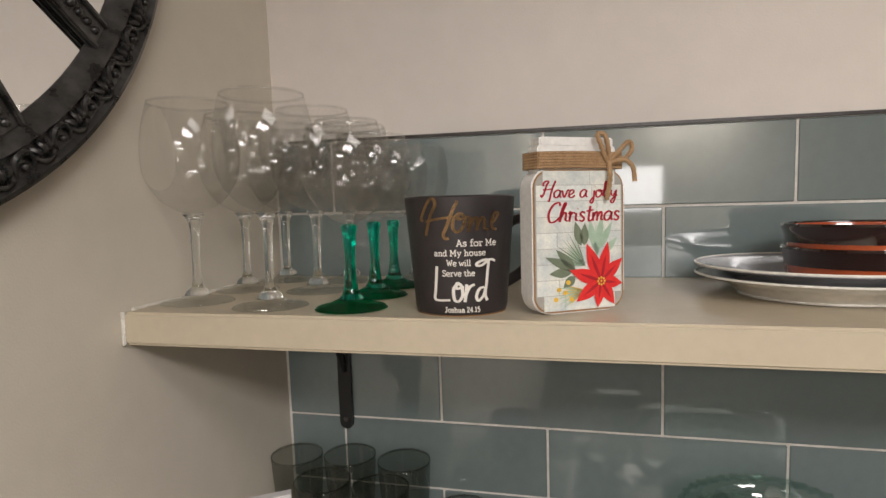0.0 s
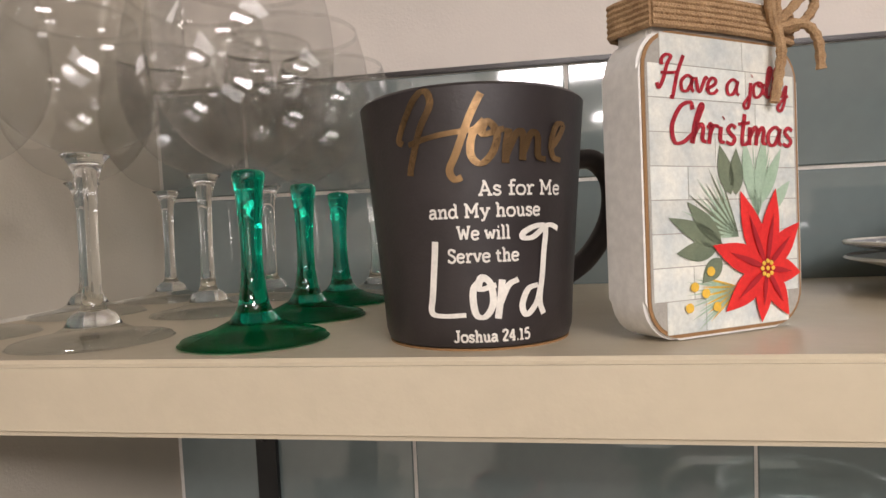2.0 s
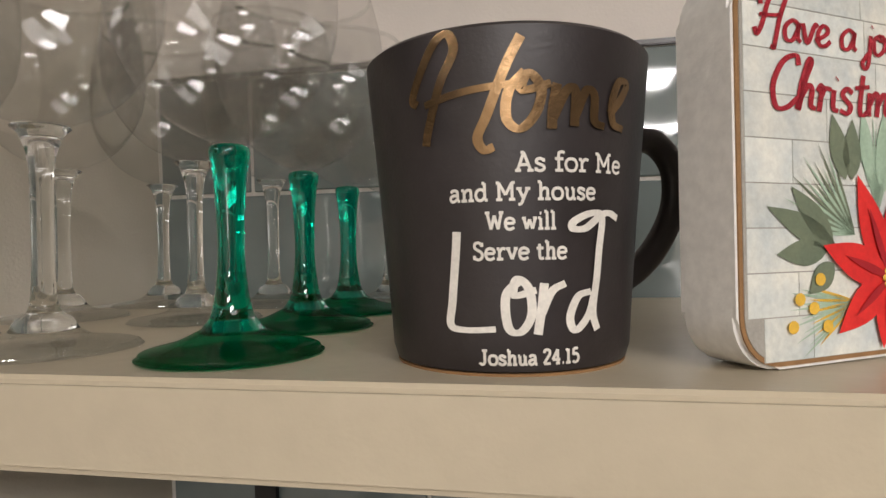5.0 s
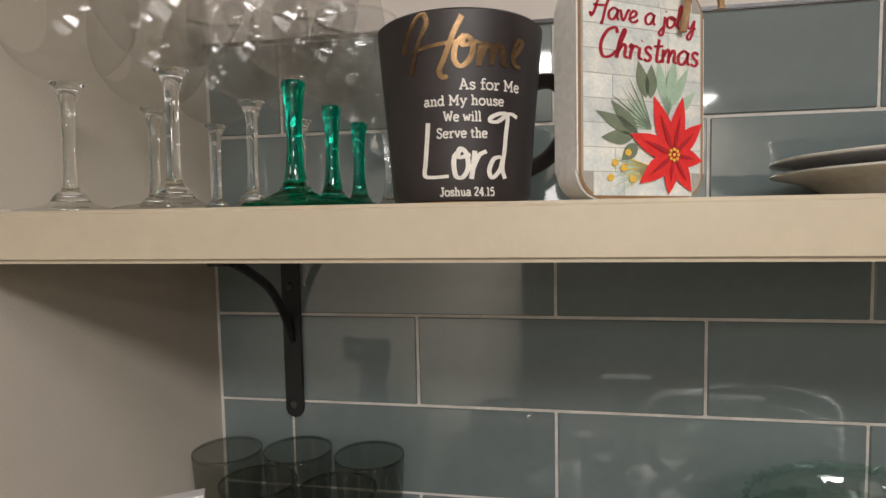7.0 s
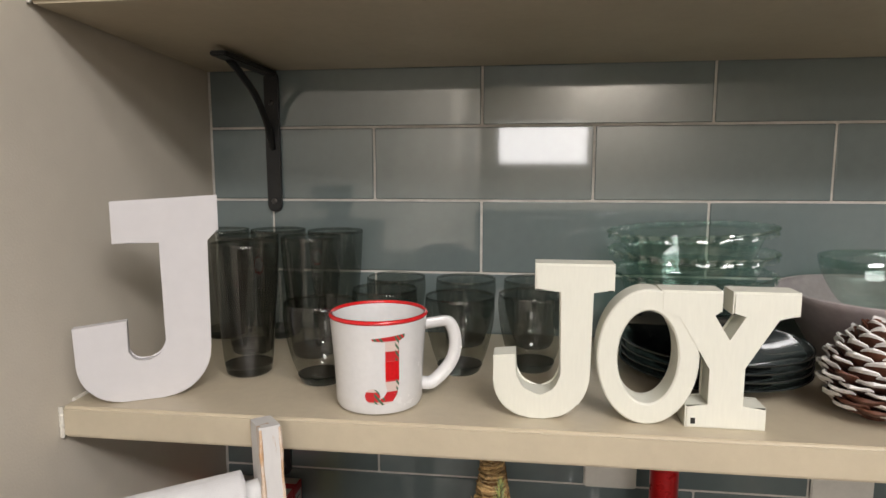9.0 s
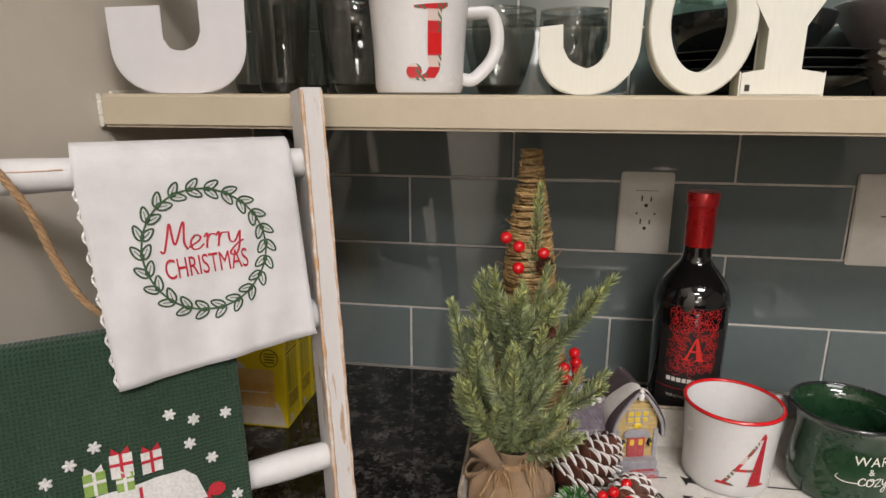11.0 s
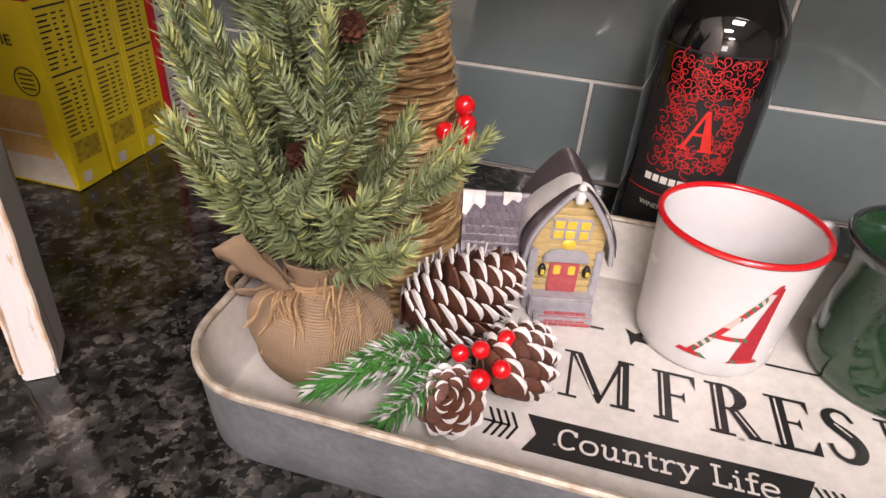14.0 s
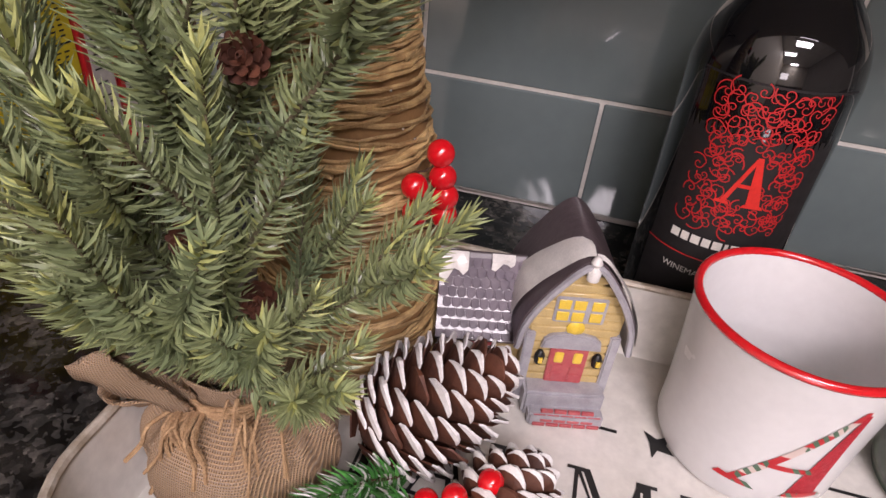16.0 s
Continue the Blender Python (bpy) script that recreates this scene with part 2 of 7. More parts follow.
def noise_node(nodes, links, scale, detail=4.0, rough=0.55):
    co = nodes.new("ShaderNodeTexCoord")
    n = nodes.new("ShaderNodeTexNoise")
    n.inputs["Scale"].default_value, n.inputs["Detail"].default_value, n.inputs["Roughness"].default_value = scale, detail, rough
    links.new(co.outputs["Object"], n.inputs["Vector"])
    return n


def mix_node(nodes, links, fac, a, b, mode="MIX"):
    n = nodes.new("ShaderNodeMix")
    n.data_type, n.blend_type = "RGBA", mode
    for sock, value in ((n.inputs[0], fac), (n.inputs[6], a), (n.inputs[7], b)):
        if isinstance(value, (int, float)):
            sock.default_value = value
        elif isinstance(value, tuple):
            sock.default_value = (*value, 1) if len(value) == 3 else value
        else:
            links.new(value, sock)
    return n.outputs[2]


def ramp(nodes, links, src, stops):
    n = nodes.new("ShaderNodeValToRGB")
    el = n.color_ramp.elements
    while len(el) < len(stops):
        el.new(0.5)
    for e, (p, c) in zip(el, stops):
        e.position, e.color = p, (*c, 1) if isinstance(c, tuple) else (c, c, c, 1)
    links.new(src, n.inputs[0])
    return n.outputs[0]


def bump_node(nodes, links, src, strength, distance):
    n = nodes.new("ShaderNodeBump")
    n.inputs["Strength"].default_value, n.inputs["Distance"].default_value = strength, distance
    links.new(src, n.inputs["Height"])
    return n.outputs[0]


def mat(name, c, c2=None, scale=25.0, rough=0.5, metal=0.0, bump=0.0, bscale=300.0, coat=0.0, rnd=0.0, grain=0.08, island=0.0, spec=0.5):
    """A painted, ceramic, paper or wood-like surface: two colours clouded over each other, fine grain, uneven gloss, fine relief."""
    m, nodes, links, p = node_mat(name)
    c2 = c2 or tuple(v * 0.86 for v in c)
    big, fine = noise_node(nodes, links, scale), noise_node(nodes, links, scale * 9, 3)
    f = ramp(nodes, links, big.outputs[0], [(0.35, 0.0), (0.68, 1.0)])
    col = mix_node(nodes, links, f, c, c2)
    g = ramp(nodes, links, fine.outputs[0], [(0.3, 1.0 - grain), (0.7, 1.0 + grain)])
    col = mix_node(nodes, links, 1.0, col, g, "MULTIPLY")
    if rnd or island:
        info = nodes.new("ShaderNodeObjectInfo" if rnd else "ShaderNodeNewGeometry")
        k = rnd or island
        v = ramp(nodes, links, info.outputs["Random" if rnd else "Random Per Island"], [(0.0, 1.0 - k), (1.0, 1.0 + k)])
        col = mix_node(nodes, links, 1.0, col, v, "MULTIPLY")
    links.new(col, p.inputs["Base Color"])
    r = ramp(nodes, links, big.outputs[0], [(0.2, max(0.02, rough * 0.85)), (0.8, min(1.0, rough * 1.18))])
    links.new(r, p.inputs["Roughness"])
    p.inputs["Metallic"].default_value, p.inputs["Coat Weight"].default_value, p.inputs["Coat Roughness"].default_value = metal, coat, 0.03
    p.inputs["Specular IOR Level"].default_value = spec
    if bump:
        b = noise_node(nodes, links, bscale, 3)
        links.new(bump_node(nodes, links, b.outputs[0], bump, 0.001), p.inputs["Normal"])
    return m


def glass(name, tint, ior=1.48, rough=0.0):
    m, nodes, links, p = node_mat(name)
    p.inputs["Base Color"].default_value = (*tint, 1)
    p.inputs["Transmission Weight"].default_value, p.inputs["IOR"].default_value, p.inputs["Roughness"].default_value = 1.0, ior, rough
    return m


def thin_glass(name, tint, gloss_face=0.03, rough=0.015, light_haze=0.0):
    """Blown glass so thin that it bends no light: clear, with a gloss that grows towards the edge."""
    m, nodes, links, p = node_mat(name)
    clear, gloss, mix, fres = nodes.new("ShaderNodeBsdfTransparent"), nodes.new("ShaderNodeBsdfGlossy"), nodes.new("ShaderNodeMixShader"), nodes.new("ShaderNodeLayerWeight")
    smear = noise_node(nodes, links, 60, 5)
    t = mix_node(nodes, links, ramp(nodes, links, smear.outputs[0], [(0.4, 0.0), (0.75, 0.5)]), tint, tuple(v * 0.93 for v in tint))
    links.new(t, clear.inputs[0])
    gloss.inputs["Roughness"].default_value = rough
    fres.inputs["Blend"].default_value = 0.5
    edge = nodes.new("ShaderNodeMath")
    edge.operation, edge.inputs[1].default_value = "POWER", 7.0
    links.new(fres.outputs["Facing"], edge.inputs[0])
    amount = nodes.new("ShaderNodeMath")
    amount.operation, amount.inputs[1].default_value, amount.inputs[2].default_value = "MULTIPLY_ADD", 0.7, gloss_face
    links.new(edge.outputs[0], amount.inputs[0])
    links.new(amount.outputs[0], mix.inputs[0])
    links.new(gloss.outputs[0], mix.inputs[2])
    if light_haze:
        # Pale haze mixed in, imitating room light bent and mirrored by the bowls.
        haze_shader, veil = nodes.new("ShaderNodeBsdfTranslucent"), nodes.new("ShaderNodeMixShader")
        haze_shader.inputs[0].default_value = (0.85, 0.84, 0.8, 1)
        haze = noise_node(nodes, links, 25, 4)
        links.new(ramp(nodes, links, haze.outputs[0], [(0.3, light_haze * 0.6), (0.7, light_haze * 1.4)]), veil.inputs[0])
        links.new(clear.outputs[0], veil.inputs[1])
        links.new(haze_shader.outputs[0], veil.inputs[2])
        links.new(veil.outputs[0], mix.inputs[1])
    else:
        links.new(clear.outputs[0], mix.inputs[1])
    links.new(mix.outputs[0], nodes["Material Output"].inputs["Surface"])
    return m


def weave(name, c, c2, pitch, rough=0.95, depth=1.0, stain=0.0):
    """Woven cloth: two crossed sets of threads at a pitch in metres."""
    m, nodes, links, p = node_mat(name)
    co = nodes.new("ShaderNodeTexCoord")
    waves = []
    for axis in ("X", "Z"):
        w = nodes.new("ShaderNodeTexWave")
        w.bands_direction, w.inputs["Scale"].default_value = axis, 0.314 / pitch
        w.inputs["Distortion"].default_value, w.inputs["Detail"].default_value, w.inputs["Detail Scale"].default_value = 0.5, 2.0, 2.0
        links.new(co.outputs["Object"], w.inputs["Vector"])
        waves.append(w.outputs["Fac"])
    both = nodes.new("ShaderNodeMath")
    both.operation = "MAXIMUM"
    links.new(waves[0], both.inputs[0])
    links.new(waves[1], both.inputs[1])
    big = noise_node(nodes, links, 22, 5)
    col = mix_node(nodes, links, both.outputs[0], c2, c)
    col = mix_node(nodes, links, 1.0, col, ramp(nodes, links, big.outputs[0], [(0.3, 0.86 - stain), (0.7, 1.06)]), "MULTIPLY")
    links.new(col, p.inputs["Base Color"])
    p.inputs["Roughness"].default_value = rough
    p.inputs["Sheen Weight"].default_value = 0.2
    p.inputs["Specular IOR Level"].default_value = 0.15
    links.new(bump_node(nodes, links, both.outputs[0], depth, 0.0006), p.inputs["Normal"])
    return m


def granite():
    m, nodes, links, p = node_mat("black_granite")
    co = nodes.new("ShaderNodeTexCoord")
    cells = nodes.new("ShaderNodeTexVoronoi")
    cells.inputs["Scale"].default_value = 190
    bend = noise_node(nodes, links, 70, 4)
    links.new(mix_node(nodes, links, 0.02, co.outputs["Object"], bend.outputs["Color"]), cells.inputs["Vector"])
    cloud, fleck = noise_node(nodes, links, 34, 6, 0.65), noise_node(nodes, links, 240, 3)
    base = ramp(nodes, links, cloud.outputs[0], [(0.36, (0.006, 0.006, 0.006)), (0.52, (0.03, 0.028, 0.025)), (0.66, (0.085, 0.076, 0.066)), (0.8, (0.15, 0.135, 0.12))])
    lum = ramp(nodes, links, cells.outputs["Color"], [(0.3, 0.25), (0.85, 1.6)])
    col = mix_node(nodes, links, 1.0, base, lum, "MULTIPLY")
    col = mix_node(nodes, links, ramp(nodes, links, fleck.outputs[0], [(0.64, 0.0), (0.74, 0.5)]), col, (0.22, 0.2, 0.17))
    links.new(col, p.inputs["Base Color"])
    links.new(ramp(nodes, links, fleck.outputs[0], [(0.3, 0.07), (0.8, 0.17)]), p.inputs["Roughness"])
    return m


def chipped_paint(name, paint, wood, amount):
    m, nodes, links, p = node_mat(name)
    co, stretch = nodes.new("ShaderNodeTexCoord"), nodes.new("ShaderNodeMapping")
    stretch.inputs["Scale"].default_value = (1, 1, 0.16)
    links.new(co.outputs["Object"], stretch.inputs["Vector"])
    n = nodes.new("ShaderNodeTexNoise")
    n.inputs["Scale"].default_value, n.inputs["Detail"].default_value, n.inputs["Roughness"].default_value = 75, 6, 0.62
    links.new(stretch.outputs[0], n.inputs["Vector"])
    grain = nodes.new("ShaderNodeTexNoise")
    grain.inputs["Scale"].default_value, grain.inputs["Detail"].default_value = 420, 3
    links.new(stretch.outputs[0], grain.inputs["Vector"])
    bare = ramp(nodes, links, n.outputs[0], [(amount, 0.0), (amount + 0.035, 1.0)])
    wooden = mix_node(nodes, links, grain.outputs[0], wood, tuple(v * 0.55 for v in wood))
    painted = mix_node(nodes, links, grain.outputs[0], paint, tuple(v * 0.9 for v in paint))
    links.new(mix_node(nodes, links, bare, painted, wooden), p.inputs["Base Color"])
    p.inputs["Roughness"].default_value = 0.62
    links.new(bump_node(nodes, links, bare, -0.5, 0.0006), p.inputs["Normal"])
    return m


def plaid(name, red, pale, dark, pitch):
    m, nodes, links, p = node_mat(name)
    co = nodes.new("ShaderNodeTexCoord")
    bands = []
    for axis, k in (("X", 1.0), ("Z", 1.0), ("DIAGONAL", 6.0)):
        w = nodes.new("ShaderNodeTexWave")
        w.bands_direction, w.inputs["Scale"].default_value = axis, 0.314 / pitch * k
        links.new(co.outputs["Object"], w.inputs["Vector"])
        bands.append(ramp(nodes, links, w.outputs["Fac"], [(0.45, 0.0), (0.55, 1.0)]))
    col = mix_node(nodes, links, bands[1], red, pale)
    col = mix_node(nodes, links, mix_node(nodes, links, 1.0, bands[0], bands[2], "MULTIPLY"), col, dark)
    links.new(col, p.inputs["Base Color"])
    p.inputs["Roughness"].default_value = 0.3
    return m


def lit(name, colour, strength):
    m, nodes, links, p = node_mat(name)
    p.inputs["Emission Color"].default_value, p.inputs["Emission Strength"].default_value = (*colour, 1), strength
    return m


M_WALL = mat("wall_paint", (0.66, 0.60, 0.50), (0.62, 0.565, 0.475), 3.0, 0.6, bump=0.25, bscale=420, grain=0.02)
M_WALL2 = mat("wall_paint_grey", (0.66, 0.60, 0.54), (0.63, 0.575, 0.52), 3.0, 0.6, bump=0.25, bscale=420, grain=0.02)
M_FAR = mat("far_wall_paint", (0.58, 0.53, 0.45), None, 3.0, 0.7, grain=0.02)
# Dark tone on an unseen wall, cuts light bounced under the shelves.
M_DIMWALL = mat("fill_cutting_paint", (0.2, 0.18, 0.155), None, 3.0, 0.7, grain=0.02)
M_CEIL = mat("ceiling_paint", (0.8, 0.78, 0.74), None, 3.0, 0.8, bump=0.3, bscale=300, grain=0.02)
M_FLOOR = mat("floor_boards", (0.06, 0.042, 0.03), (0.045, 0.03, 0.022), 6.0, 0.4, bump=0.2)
M_TILE = mat("glazed_tile", (0.158, 0.193, 0.189), (0.144, 0.177, 0.174), 7.0, 0.05, bump=0.05, bscale=24, rnd=0.07, grain=0.03, coat=0.9, spec=0.9)
M_GROUT = mat("grout", (0.62, 0.59, 0.54), (0.5, 0.475, 0.43), 40, 0.9, bump=0.4, bscale=900)
M_TRIM = mat("dark_trim", (0.03, 0.022, 0.02), None, 30, 0.3)
M_SHELF = mat("shelf_paint", (0.50, 0.432, 0.315), (0.47, 0.403, 0.295), 9.0, 0.36, bump=0.18, bscale=160, grain=0.03)
M_CAULK = mat("caulk", (0.7, 0.66, 0.58), None, 60, 0.7, bump=0.5, bscale=200)
M_GRANITE = granite()
M_IRON = mat("black_iron", (0.012, 0.012, 0.012), None, 60, 0.42, bump=0.2, bscale=500)
M_FRAME = mat("dark_frame", (0.028, 0.026, 0.025), (0.1, 0.095, 0.09), 45, 0.28, metal=0.55, bump=0.3, bscale=200)
M_WINE = thin_glass("clear_glass", (0.996, 0.997, 0.994), 0.045, light_haze=0.09)
M_FOOT = thin_glass("clear_foot_glass", (0.965, 0.975, 0.97), 0.11)
M_STEM = glass("clear_stem_glass", (0.97, 0.98, 0.97))
M_GREEN = glass("green_stem_glass", (0.0, 0.55, 0.36))
M_SMOKE = thin_glass("smoke_glass", (0.72, 0.73, 0.71), 0.075)
M_GREENFOOT = thin_glass("green_foot_glass", (0.03, 0.58, 0.38))
M_SMOKE2 = glass("smoke_base_glass", (0.16, 0.17, 0.16))
M_PIE = thin_glass("green_tinted_glass", (0.83, 0.92, 0.885), 0.11)
M_BLACKMUG = mat("matte_black_glaze", (0.022, 0.017, 0.017), (0.028, 0.022, 0.022), 30, 0.42, bump=0.1, bscale=600)
M_GOLD = mat("gold_foil", (0.3, 0.19, 0.095), (0.17, 0.11, 0.06), 70, 0.24, metal=0.9, bump=0.2)
M_PRINT = mat("white_print", (0.75, 0.71, 0.64), None, 80, 0.5)
M_WHITE = mat("white_enamel", (0.68, 0.67, 0.66), (0.65, 0.64, 0.63), 20, 0.25, coat=0.1, grain=0.02)
M_RIM = mat("red_rim", (0.6, 0.012, 0.015), None, 40, 0.18, coat=0.5)
M_GREENMUG = mat("green_glaze", (0.009, 0.035, 0.014), (0.02, 0.055, 0.025), 35, 0.1, coat=0.6)
M_BLOCK = mat("white_block_paint", (0.74, 0.72, 0.68), (0.7, 0.68, 0.64), 22, 0.55, bump=0.3, bscale=260)
M_JOY = chipped_paint("cream_chipped_paint", (0.72, 0.71, 0.62), (0.25, 0.2, 0.14), 0.74)
M_LETTER = mat("letter_white", (0.6, 0.58, 0.58), (0.58, 0.56, 0.56), 6, 0.6, bump=0.08, grain=0.02)
M_PLATE = mat("plate_cream", (0.72, 0.69, 0.62), None, 14, 0.22, coat=0.3)
M_PLATE2 = mat("plate_grey", (0.36, 0.36, 0.38), None, 14, 0.22, coat=0.3)
M_TERRA = mat("terracotta_glaze", (0.42, 0.085, 0.025), (0.33, 0.06, 0.02), 16, 0.14, coat=0.6)
M_BROWN = mat("dark_brown_glaze", (0.022, 0.01, 0.008), None, 20, 0.1, coat=0.7)
M_BLKPLATE = mat("black_plate_glaze", (0.02, 0.024, 0.024), None, 15, 0.12, coat=0.5)
M_LILAC = mat("lilac_ceramic", (0.36, 0.31, 0.31), None, 15, 0.3)
M_CONE = mat("cone_scale", (0.115, 0.04, 0.021), (0.06, 0.021, 0.012), 90, 0.6, bump=0.4, bscale=500, island=0.3)
M_SNOW = mat("snow_paint", (0.74, 0.72, 0.7), (0.62, 0.59, 0.57), 120, 0.7, bump=0.5, bscale=700)
M_BERRY = mat("red_berry", (0.62, 0.008, 0.012), None, 60, 0.12, coat=0.6)
M_TWINE = mat("jute_twine", (0.42, 0.27, 0.14), (0.3, 0.18, 0.09), 150, 0.9, bump=1.0, bscale=900, grain=0.25)
M_BURLAP = weave("burlap", (0.5, 0.325, 0.18), (0.3, 0.18, 0.09), 0.0011, depth=1.6)
M_TOWEL = weave("white_cotton", (0.65, 0.64, 0.64), (0.61, 0.6, 0.6), 0.0011, depth=0.35)
M_WAFFLE = weave("white_waffle_cotton", (0.8, 0.79, 0.77), (0.6, 0.59, 0.57), 0.0045, depth=1.5)
M_GREENTOWEL = weave("green_cotton", (0.028, 0.06, 0.034), (0.014, 0.034, 0.02), 0.0034, depth=1.6)
M_THREADG = mat("green_thread", (0.05, 0.11, 0.045), (0.03, 0.07, 0.03), 400, 0.6, bump=0.8, bscale=1500)
M_THREADR = mat("red_thread", (0.52, 0.012, 0.03), (0.4, 0.01, 0.02), 400, 0.5, bump=0.8, bscale=1500)
M_THREADW = mat("white_thread", (0.76, 0.75, 0.72), (0.6, 0.6, 0.58), 400, 0.7, bump=0.8, bscale=1500)
M_THREADL = mat("lime_thread", (0.25, 0.4, 0.08), (0.2, 0.32, 0.07), 400, 0.7, bump=0.8, bscale=1500)
M_LADDER = chipped_paint("distressed_white_paint", (0.62, 0.6, 0.58), (0.56, 0.37, 0.21), 0.59)
M_RUNG = chipped_paint("white_rung_paint", (0.68, 0.67, 0.66), (0.46, 0.3, 0.17), 0.72)
M_EDGE = mat("bare_wood_edge", (0.5, 0.3, 0.16), (0.66, 0.58, 0.5), 60, 0.7, bump=0.4)
M_TRAYW = mat("tray_enamel", (0.66, 0.63, 0.585), (0.6, 0.575, 0.52), 16, 0.34, bump=0.15, bscale=60)
M_ZINC = mat("galvanised_steel", (0.27, 0.28, 0.3), (0.17, 0.18, 0.195), 28, 0.42, metal=0.4, bump=0.3, bscale=120, grain=0.15)
M_RUST = mat("worn_rim", (0.3, 0.24, 0.17), (0.55, 0.5, 0.42), 90, 0.55, metal=0.3, bump=0.5)
M_INK = mat("black_ink", (0.018, 0.018, 0.018), None, 60, 0.4)
M_BOTTLE = mat("dark_bottle_glass", (0.004, 0.004, 0.005), None, 20, 0.04, coat=0.8, grain=0.0)
M_FOIL = mat("red_foil", (0.55, 0.012, 0.015), (0.45, 0.01, 0.012), 60, 0.28, metal=0.35, coat=0.3, bump=0.1)
M_LABEL = mat("black_paper", (0.013, 0.011, 0.011), None, 90, 0.55)
M_LABELR = mat("red_print", (0.5, 0.02, 0.02), (0.4, 0.015, 0.015), 90, 0.45)
M_NEEDLE = mat("pine_needle", (0.285, 0.32, 0.14), (0.17, 0.22, 0.115), 30, 0.34, island=0.3)
M_TIP = mat("pine_tip_needle", (0.45, 0.47, 0.16), (0.38, 0.41, 0.15), 30, 0.45, island=0.25)
M_FIR = mat("fir_needle", (0.085, 0.29, 0.055), (0.045, 0.19, 0.04), 60, 0.4, island=0.35)
M_TWIG = mat("green_twig", (0.07, 0.075, 0.035), (0.1, 0.07, 0.04), 90, 0.7)
M_BARK = mat("brown_stem", (0.1, 0.05, 0.03), None, 90, 0.8, bump=0.8)
M_WICKER = mat("wicker_vine", (0.5, 0.34, 0.15), (0.27, 0.16, 0.065), 120, 0.42, bump=0.8, bscale=500, rnd=0.35)
M_GLINT = mat("glitter", (0.9, 0.85, 0.75), None, 40, 0.1, metal=0.8)
M_YELLOW = mat("yellow_card", (0.72, 0.55, 0.012), (0.68, 0.51, 0.012), 20, 0.34, grain=0.03)
M_REDBOX = mat("red_card", (0.52, 0.02, 0.022), None, 20, 0.34, grain=0.03)
M_PALECARD = mat("pale_card", (0.6, 0.54, 0.48), None, 20, 0.4)
M_CAKE = mat("cake_picture", (0.62, 0.33, 0.08), (0.72, 0.5, 0.22), 26, 0.34)
M_CREAM = mat("cream_picture", (0.72, 0.66, 0.55), (0.6, 0.5, 0.38), 30, 0.34)
M_PLASTIC = mat("white_plastic", (0.72, 0.69, 0.62), None, 20, 0.35, grain=0.02)
M_SLOT = mat("slot", (0.02, 0.018, 0.016), None, 20, 0.6)
M_MIRROR = mat("mirror_silver", (0.9, 0.9, 0.89), (0.9, 0.9, 0.89), 5, 0.01, metal=1.0, grain=0.0)
M_PLANK = mat("whitewashed_plank", (0.72, 0.71, 0.63), (0.5, 0.54, 0.53), 55, 0.55, bump=0.3, rnd=0.08)
M_GAP = mat("plank_gap", (0.36, 0.34, 0.3), None, 90, 0.7)
M_CRAFT = mat("brown_edge", (0.28, 0.15, 0.06), None, 120, 0.7)
M_GLITRED = mat("red_glitter", (0.42, 0.012, 0.03), (0.55, 0.03, 0.05), 500, 0.35, metal=0.3, bump=1.0, bscale=1800)
M_PETAL = mat("red_petal", (0.72, 0.03, 0.025), (0.6, 0.018, 0.02), 60, 0.5)
M_PETAL2 = mat("dark_red_petal", (0.4, 0.012, 0.02), None, 60, 0.5)
M_LEAF = mat("grey_green_leaf", (0.17, 0.2, 0.13), (0.13, 0.165, 0.11), 80, 0.5)
M_LEAF2 = mat("pale_green_leaf", (0.38, 0.5, 0.38), (0.3, 0.42, 0.3), 80, 0.5)
M_GOLDDOT = mat("yellow_dot", (0.75, 0.46, 0.06), None, 80, 0.5)
M_HWALL = mat("house_ochre", (0.52, 0.38, 0.16), (0.44, 0.32, 0.13), 120, 0.3, coat=0.3, bump=0.2)
M_HGREY = mat("house_grey", (0.36, 0.35, 0.37), (0.28, 0.27, 0.29), 120, 0.3, coat=0.3)
M_HROOF = mat("house_roof", (0.075, 0.055, 0.06), (0.1, 0.075, 0.08), 150, 0.35, coat=0.3, bump=0.3)
M_HSLATE = mat("house_slate", (0.09, 0.07, 0.09), (0.15, 0.12, 0.14), 150, 0.45, coat=0.1, rnd=0.15)
M_HSNOW = mat("house_snow", (0.74, 0.71, 0.67), None, 120, 0.3, coat=0.3)
M_HRED = mat("house_red", (0.38, 0.05, 0.06), (0.45, 0.09, 0.09), 120, 0.3, coat=0.3)
M_HGOLD = mat("house_window", (0.75, 0.52, 0.05), None, 120, 0.3, coat=0.3)

# ---- structure ----
XR, YF = 3.6, -6.0
COUNTER, LOW, UP = 0.915, 1.3465, 1.768


def setting(name, bm, material, label="", category="", parent=None):
    return tagged(part(name, bm, material, parent), label, category, kind="structure")


setting("floor", box(bmesh.new(), (-0.1, YF - 0.1, -0.06), (XR + 0.1, 0.1, 0)), M_FLOOR, "brown boarded floor of the room", "floor")
setting("ceiling", box(bmesh.new(), (-0.1, YF - 0.1, CEIL), (XR + 0.1, 0.12, CEIL + 0.08)), M_CEIL, "off-white painted ceiling with light panels", "ceiling")
setting("wall_left", box(bmesh.new(), (-0.12, YF, 0), (0, 0.008, CEIL)), M_WALL, "beige painted side wall beside the shelves", "wall")
setting("wall_back", box(bmesh.new(), (-0.12, 0.008, 0), (XR, 0.12, CEIL)), M_WALL2, "warm grey painted wall above the tiles", "wall")
